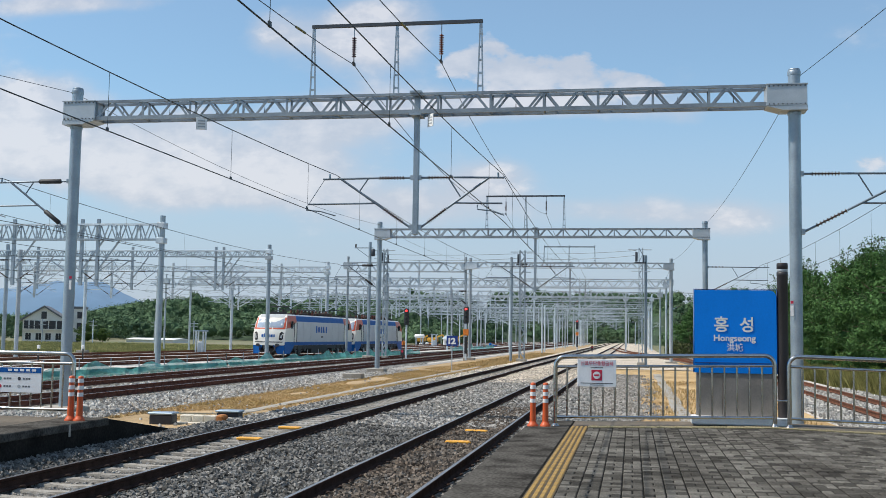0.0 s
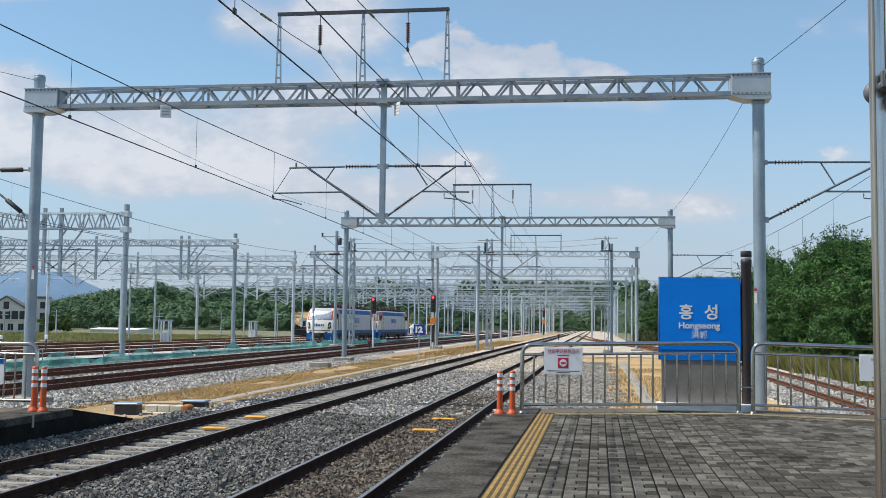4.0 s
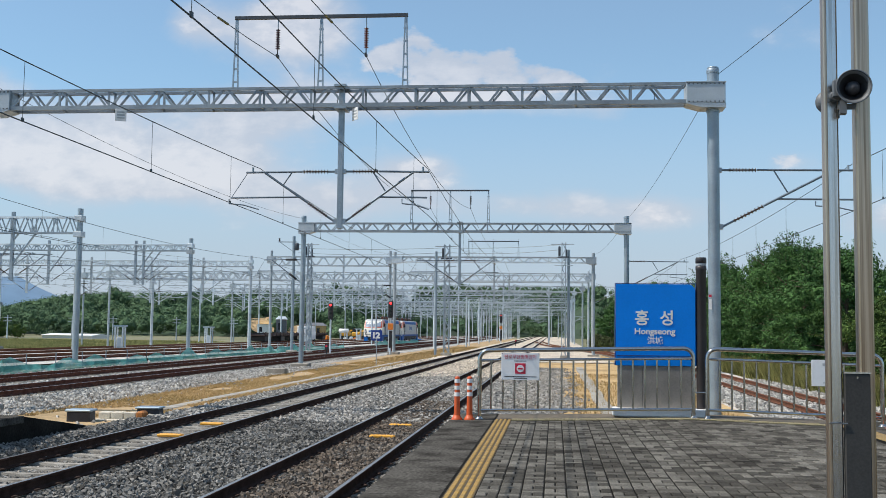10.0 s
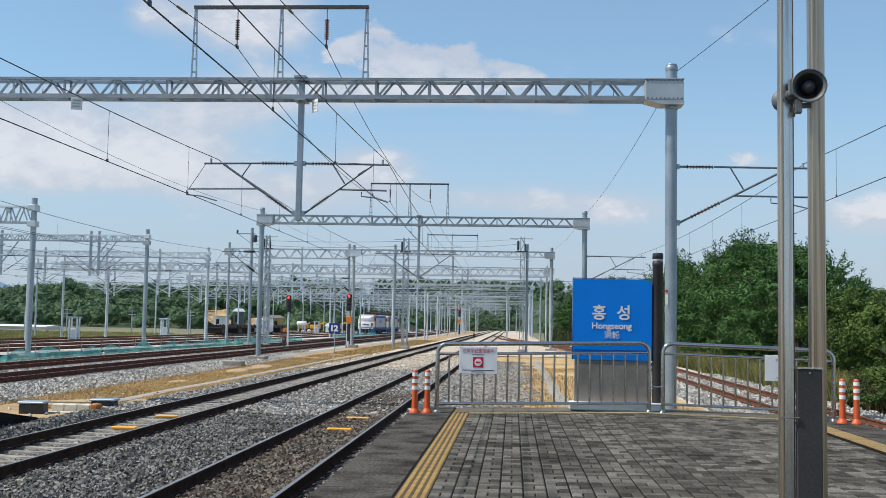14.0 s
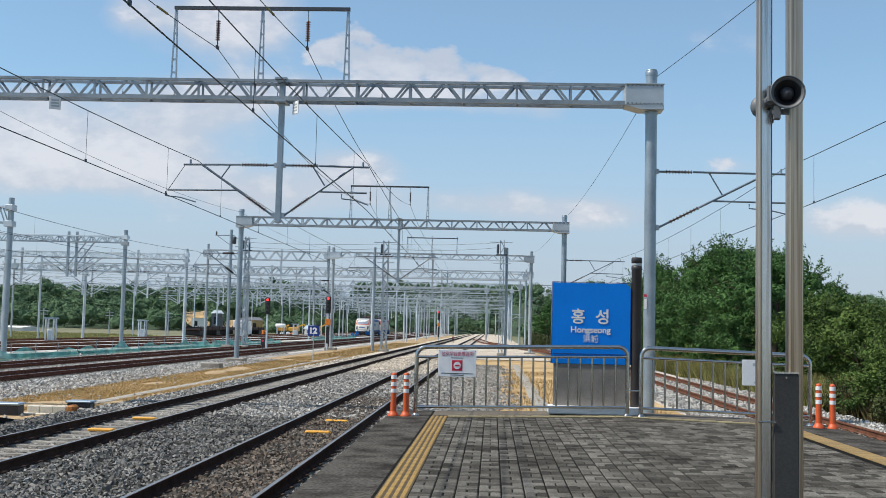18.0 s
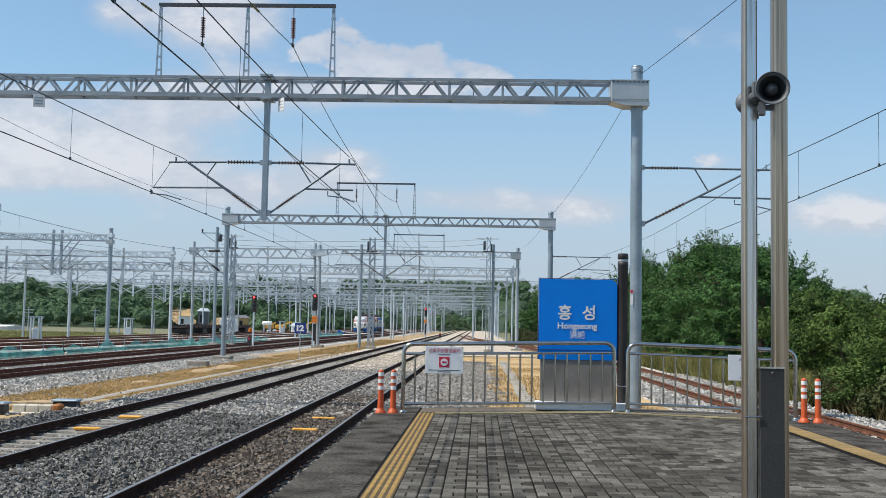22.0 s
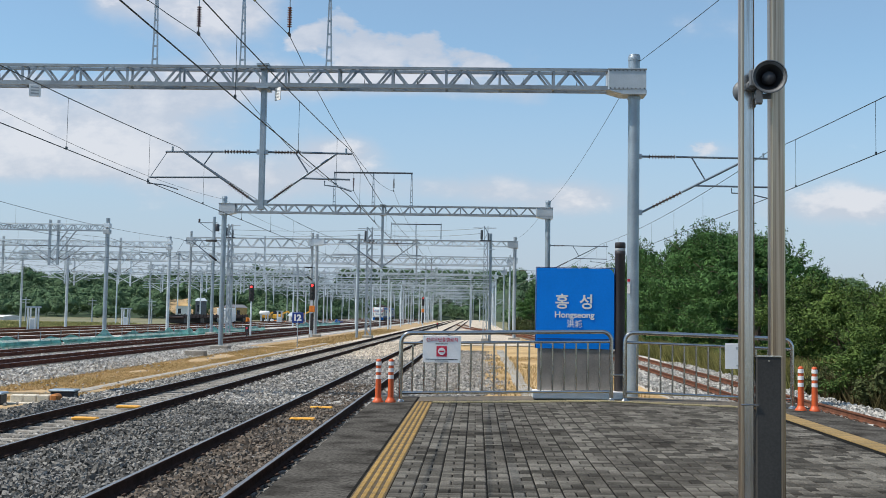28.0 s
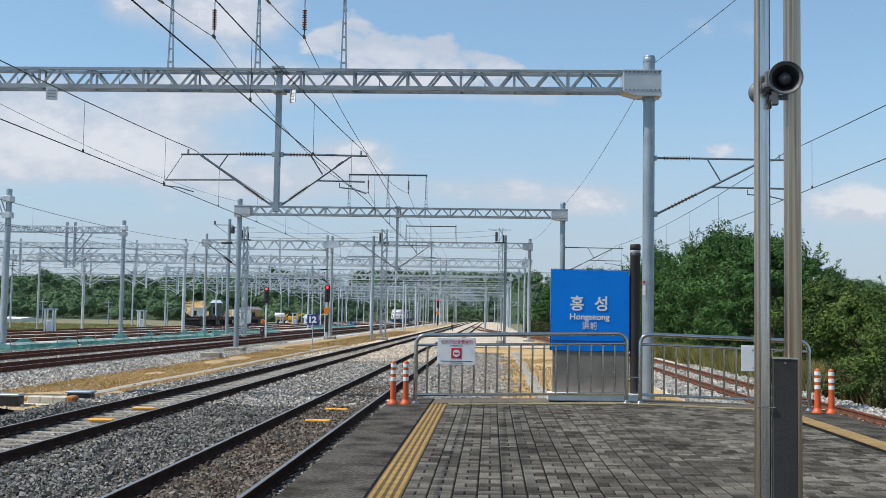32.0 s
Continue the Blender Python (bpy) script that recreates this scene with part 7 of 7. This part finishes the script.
spots = [(13.2, 84, 0, 1.15), (14.6, 76, 1, 1.2), (13.6, 70, 0, 1.1), (15.6, 66, 1, 1.25), (13.4, 61, 0, 1.08), (14.6, 56, 1, 1.1), (13.6, 52, 1, 1.0), (15.4, 49, 0, 0.66),
         (14.0, 46, 2, 0.88), (15.4, 42.5, 3, 0.7), (13.8, 40, 2, 0.8), (15.2, 37, 2, 0.86), (13.5, 34.5, 3, 0.62), (15.6, 32, 2, 0.8), (13.4, 29.5, 2, 0.66), (15.5, 27, 3, 0.68), (17.5, 38, 3, 0.8), (18.5, 45, 3, 0.85), (18.0, 32, 3, 0.75),
         (-103.6, 190, 2, 0.72), (-101.0, 192, 3, 0.5), (15, 95, 0, 1.1), (14, 108, 1, 1.1), (16, 122, 0, 1.15), (14, 138, 1, 1.1), (15, 158, 0, 1.2), (14, 180, 1, 1.2), (16, 205, 0, 1.3), (13, 235, 1, 1.3), (15, 270, 0, 1.4)]
used = set()
for x, y, k, s in spots:
    m = pose(x, y, SOIL_Z + 0.1, 0, 0, tr_r.uniform(0, 360)) @ Matrix.Scale(s, 4)
    if k not in used:
        kinds[k].matrix_basis = m
        used.add(k)
    else:
        o = copy_thing(kinds[k], pose(x, y, SOIL_Z + 0.1, 0, 0, tr_r.uniform(0, 360)))
        o.scale = (s, s, s)
# shrubs and weeds on the bank
SHRUB_DARK = mat("shrub_leaf_dull", (0.075, 0.096, 0.038), 0.75, 0, 0.2, 0.6, 4, 0, island=0.4, alt=(0.048, 0.05, 0.024), spec=0.08)
sk = []
for i in range(2):
    r2 = random.Random(70 + i)
    cs = [(r2.uniform(-1.1, 1.1), r2.uniform(-1.1, 1.1), r2.uniform(0.2, 1.5) * (1 - 0.2 * i)) for _ in range(34)]
    s = new("shrub")
    g = Geo()
    for _ in range(9):
        a = r2.uniform(0, 6.28)
        g.path([(0, 0, 0), (0.3 * math.cos(a), 0.3 * math.sin(a), 0.6), (0.8 * math.cos(a), 0.8 * math.sin(a), 1.3)], [0.03, 0.02, 0.006], 5)
    part("stems", g, BARK, s)
    c = new("foliage", leaves_mesh("foliage", cs, [r2.uniform(0.2, 0.42) for _ in cs], 170, 0.062, LEAF_B if i == 0 else SHRUB_DARK, 90 + i))
    c.parent = s
    tagged(s, "low tangled green shrub at the foot of the bank" if i == 0 else "low tangled brownish-green shrub on the bank", "shrub", "shrubs on the bank")
    sk.append(s)
for x, y, q in ((6.8, 132, 1.2), (7.6, 138, 1.5), (6.4, 148, 1.4), (8.3, 128, 1.1), (7.0, 158, 1.7), (9.2, 120, 1.2), (10.2, 112, 1.0), (13.4, 26.0, 1.7), (12.9, 22.8, 1.35), (14.6, 23.5, 1.9), (13.0, 29.5, 1.4)):
    o = copy_thing(sk[1], pose(x, y, SOIL_Z + 0.05, 0, 0, 50 * x))
    o.scale = (q, q, q)
for i in range(26):
    y = 24 + i * 2.3 + tr_r.uniform(-0.8, 0.8)
    x = 12.2 + tr_r.uniform(-0.4, 1.0) + (1.0 if y > 36 else 0)
    m = pose(x, y, SOIL_Z + 0.05, 0, 0, tr_r.uniform(0, 360))
    if i < 2:
        sk[i].matrix_basis = m
    else:
        q = tr_r.uniform(0.55, 1.15)
        o = copy_thing(sk[i % 2], m)
        o.scale = (q, q, q * tr_r.uniform(0.7, 1.1))
bank = Geo()
ys = list(range(-10, 320, 6))
bank.add([(x + 0.5 * noise.noise(Vector((y * 0.1, x, 0))), y, z) for y in ys for x, z in ((10.7, SOIL_Z - 0.02), (12.2, SOIL_Z + 0.12), (14.0, SOIL_Z + 0.3), (30.0, SOIL_Z + 0.5), (60.0, SOIL_Z))],
         [(i * 5 + k, i * 5 + k + 1, i * 5 + k + 6, i * 5 + k + 5) for i in range(len(ys) - 1) for k in range(4)])
# weedy soil made darker: shadow beneath the bushes is put into its colour
tagged(part("bank", bank, mat("weedy_soil", (0.07, 0.075, 0.03), 0.95, 0, 0.3, 0.4, 8, 0.4, alt=(0.11, 0.09, 0.04))), "weedy earth bank", kind="structure")
WEED = mat("weed_blades", (0.25, 0.23, 0.085), 0.8, 0, 0.2, 0.6, 14, 0, island=0.45, alt=(0.10, 0.115, 0.035), spec=0.1)
# brown weeds, darkened further by the bushes' shadow put into the colour
WEED_DRY = mat("weed_brown", (0.085, 0.068, 0.034), 0.85, 0, 0.2, 0.6, 14, 0, island=0.45, alt=(0.045, 0.048, 0.02), spec=0.05)
tufts("brown_weeds", 16000, 11.2, 14.2, 19, 38, SOIL_Z + 0.05, 0.75, WEED_DRY, "brown seeding weeds in front of the bushes", 24, 0.02)
tufts("bank_weeds", 45000, 10.9, 13.0, 36, 88, SOIL_Z + 0.05, 0.95, WEED, "tall yellow-green weeds along the branch track", 21, 0.018)
YARD_WEED = mat("yard_weed_blades", (0.33, 0.31, 0.13), 0.8, 0, 0.2, 0.3, 6, 0, island=0.35, alt=(0.17, 0.185, 0.065), spec=0.1)
tufts("yard_weeds", 30000, -130, -58, 140, 185, SOIL_Z - 0.03, 0.26, YARD_WEED, "yellow-green weeds at the edge of the yard", 22, 0.08)
tufts("yard_weeds", 24000, -95, -56, 112, 150, SOIL_Z - 0.03, 0.26, YARD_WEED, "yellow-green weeds at the edge of the yard", 23, 0.06)


def hill_z(x, y):
    # the line runs through a gap in the wooded hills
    w = min(1.0, max(0.0, (x + 74) / 24.0)) * min(1.0, max(0.0, (30 - x) / 16.0))
    f = min(1.0, max(0.0, (y - 285 - 150 * w) / 130.0))
    k = x / max(y, 1.0)
    ridge = float(np.interp(k, (-0.5, -0.28, -0.2, 0.1), (10.5, 11.0, 13.5, 13.5))) + 7.0 * w + 3.0 * noise.noise(Vector((x * 0.012, 1.0, 0))) + 2.0 * noise.noise(Vector((x * 0.04, 4.0, 0)))
    if k < -0.46:
        ridge *= max(0.25, 1 - (-0.46 - k) * 7)
    return SOIL_Z + ridge * (f * f * (3 - 2 * f))


hg = Geo()
hx, hy = list(range(-420, 260, 20)), list(range(280, 700, 15))
hg.add([(x, y, hill_z(x, y) - 0.6) for y in hy for x in hx], [(j * len(hx) + i, j * len(hx) + i + 1, (j + 1) * len(hx) + i + 1, (j + 1) * len(hx) + i) for j in range(len(hy) - 1) for i in range(len(hx) - 1)], True)
tagged(part("hillside", hg, HILL), "low wooded hillside", kind="structure")
# bare slopes among the trees: bounds of x / y, and of y
CLEARINGS = ((-0.292, -0.268, 312, 352), (-0.256, -0.214, 286, 326))


def in_clearing(x, y):
    return any(k0 < x / y < k1 and y < b + 4 for k0, k1, a, b in CLEARINGS)


hr = random.Random(31)
cs, rs = [], []
while len(cs) < 3600:
    y = 288 + 150 * hr.random() ** 0.8
    x = hr.uniform(-0.66, 0.36) * y
    if -62 < x < 22:
        y += 152
    if in_clearing(x, y):
        continue
    cs.append((x, y, hill_z(x, y) + hr.uniform(1.2, 4.2)))
    rs.append(hr.uniform(1.6, 3.4))
# taller single crowns break the skyline
for _ in range(60):
    y = hr.uniform(380, 430)
    x = hr.uniform(-0.45, 0.3) * y
    if -62 < x < 22:
        y += 150
    cs.append((x, y, hill_z(x, y) + hr.uniform(4.0, 6.5)))
    rs.append(hr.uniform(1.5, 2.6))
for _ in range(900):
    y = hr.uniform(289, 450)
    x = hr.uniform(11, 44) if hr.random() < 0.5 else hr.uniform(-82, -50)
    if in_clearing(x, y):
        continue
    cs.append((x, y, hill_z(x, y) + hr.uniform(0.8, 3.6)))
    rs.append(hr.uniform(1.4, 3.0))


def crowns_mesh(name, centres, radii, material, seed):
    """Lumpy crowns of woodland trees, each a dented ball of facets."""
    bm = bmesh.new()
    bmesh.ops.create_icosphere(bm, subdivisions=2, radius=1.0)
    bm.verts.ensure_lookup_table()
    base = np.array([v.co[:] for v in bm.verts])
    faces = np.array([[v.index for v in f.verts] for f in bm.faces])
    bm.free()
    rg = np.random.default_rng(seed)
    n = len(centres)
    v = base[None] * (0.55 + 0.6 * rg.random((n, len(base), 1))) * np.array(radii)[:, None, None] * np.array([1, 1, 0.9]) + np.array(centres)[:, None, :]
    f = faces[None] + (np.arange(n) * len(base))[:, None, None]
    return arr_mesh(name, v.reshape(-1, 3), f.reshape(-1, 3), material)


wood = new("far_wood", leaves_mesh("far_wood", cs, rs, 105, 0.37, FOREST, 77, 0.9, 2.2))
tagged(wood, "dense dark green wood on the far hillside", "forest", kind="stuff")
tagged(new("far_wood_crowns", crowns_mesh("far_wood_crowns", cs, [r * 0.62 for r in rs], FOREST, 79)), "crowded dark green tree crowns on the far hillside", "forest", kind="stuff")
near_cs = [(hr.uniform(-0.64, -0.50) * y, y, hr.uniform(0.5, 4.0)) for y in (hr.uniform(245, 300) for _ in range(150))]
tagged(new("village_trees", leaves_mesh("village_trees", near_cs, [hr.uniform(1.0, 2.4) for _ in near_cs], 60, 0.5, FOREST, 78, 0.9)), "green trees round the village houses", "forest", kind="stuff")

for (k0, k1, y0, y1), lab in zip(CLEARINGS, ("bare tan earth slope in a clearing of the wood", "bare tan earth slope at the foot of the wood")):
    cut = Geo()
    cut.add([((k0 + (k1 - k0) * i / 8) * (y0 + (y1 - y0) * j / 4), y0 + (y1 - y0) * j / 4, hill_z((k0 + (k1 - k0) * i / 8) * (y0 + (y1 - y0) * j / 4), y0 + (y1 - y0) * j / 4) + 0.5 + 0.7 * noise.noise(Vector((i * 0.7, j, k0 * 50)))) for j in range(5) for i in range(9)],
            [(j * 9 + i, j * 9 + i + 1, (j + 1) * 9 + i + 1, (j + 1) * 9 + i) for j in range(4) for i in range(8)])
    tagged(part("earth_cutting", cut, VERGE), lab, kind="structure")

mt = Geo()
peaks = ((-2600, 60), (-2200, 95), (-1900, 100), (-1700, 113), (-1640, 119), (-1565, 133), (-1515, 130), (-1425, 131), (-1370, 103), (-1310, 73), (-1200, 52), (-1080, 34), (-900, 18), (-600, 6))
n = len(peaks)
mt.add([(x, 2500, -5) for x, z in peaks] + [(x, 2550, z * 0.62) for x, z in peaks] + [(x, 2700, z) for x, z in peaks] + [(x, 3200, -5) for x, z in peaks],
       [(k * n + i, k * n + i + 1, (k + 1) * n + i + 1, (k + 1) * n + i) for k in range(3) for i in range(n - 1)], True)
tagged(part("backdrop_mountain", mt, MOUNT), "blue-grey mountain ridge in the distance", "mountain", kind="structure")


# ---- what moves: the two coupled locomotives draw away along the yard track ----
LOCO_T = ((0.0, 0.3505), (1.0, 0.3306), (2.0, 0.3075), (3.0, 0.2875), (6.0, 0.2265), (8.0, 0.1986), (9.0, 0.1845), (10.0, 0.1720), (12.0, 0.1528), (14.0, 0.1387), (17.0, 0.1253), (19.0, 0.1197), (22.0, 0.1120), (25.0, 0.0998), (28.0, 0.0927), (30.0, 0.0905), (32.0, 0.0890))


def loco_pose(y):
    a, b = y + 4.0, y + 16.0
    return pose(loco_x(y), y, RAIL_Z, 0, 0, math.degrees(math.atan2(-(loco_x(b) - loco_x(a)), b - a)))


def loco_y(ratio):
    """How far down the track the front stands when it is seen in that direction."""
    lo, hi = 60.0, 600.0
    for _ in range(40):
        mid = (lo + hi) / 2
        lo, hi = (mid, hi) if -loco_x(mid) / mid > ratio else (lo, mid)
    return lo


def motions():
    walk(loco_a, [(t, loco_pose(loco_y(k))) for t, k in LOCO_T])
    walk(loco_b, [(t, loco_pose(loco_y(k) + 20.6)) for t, k in LOCO_T])


motions()
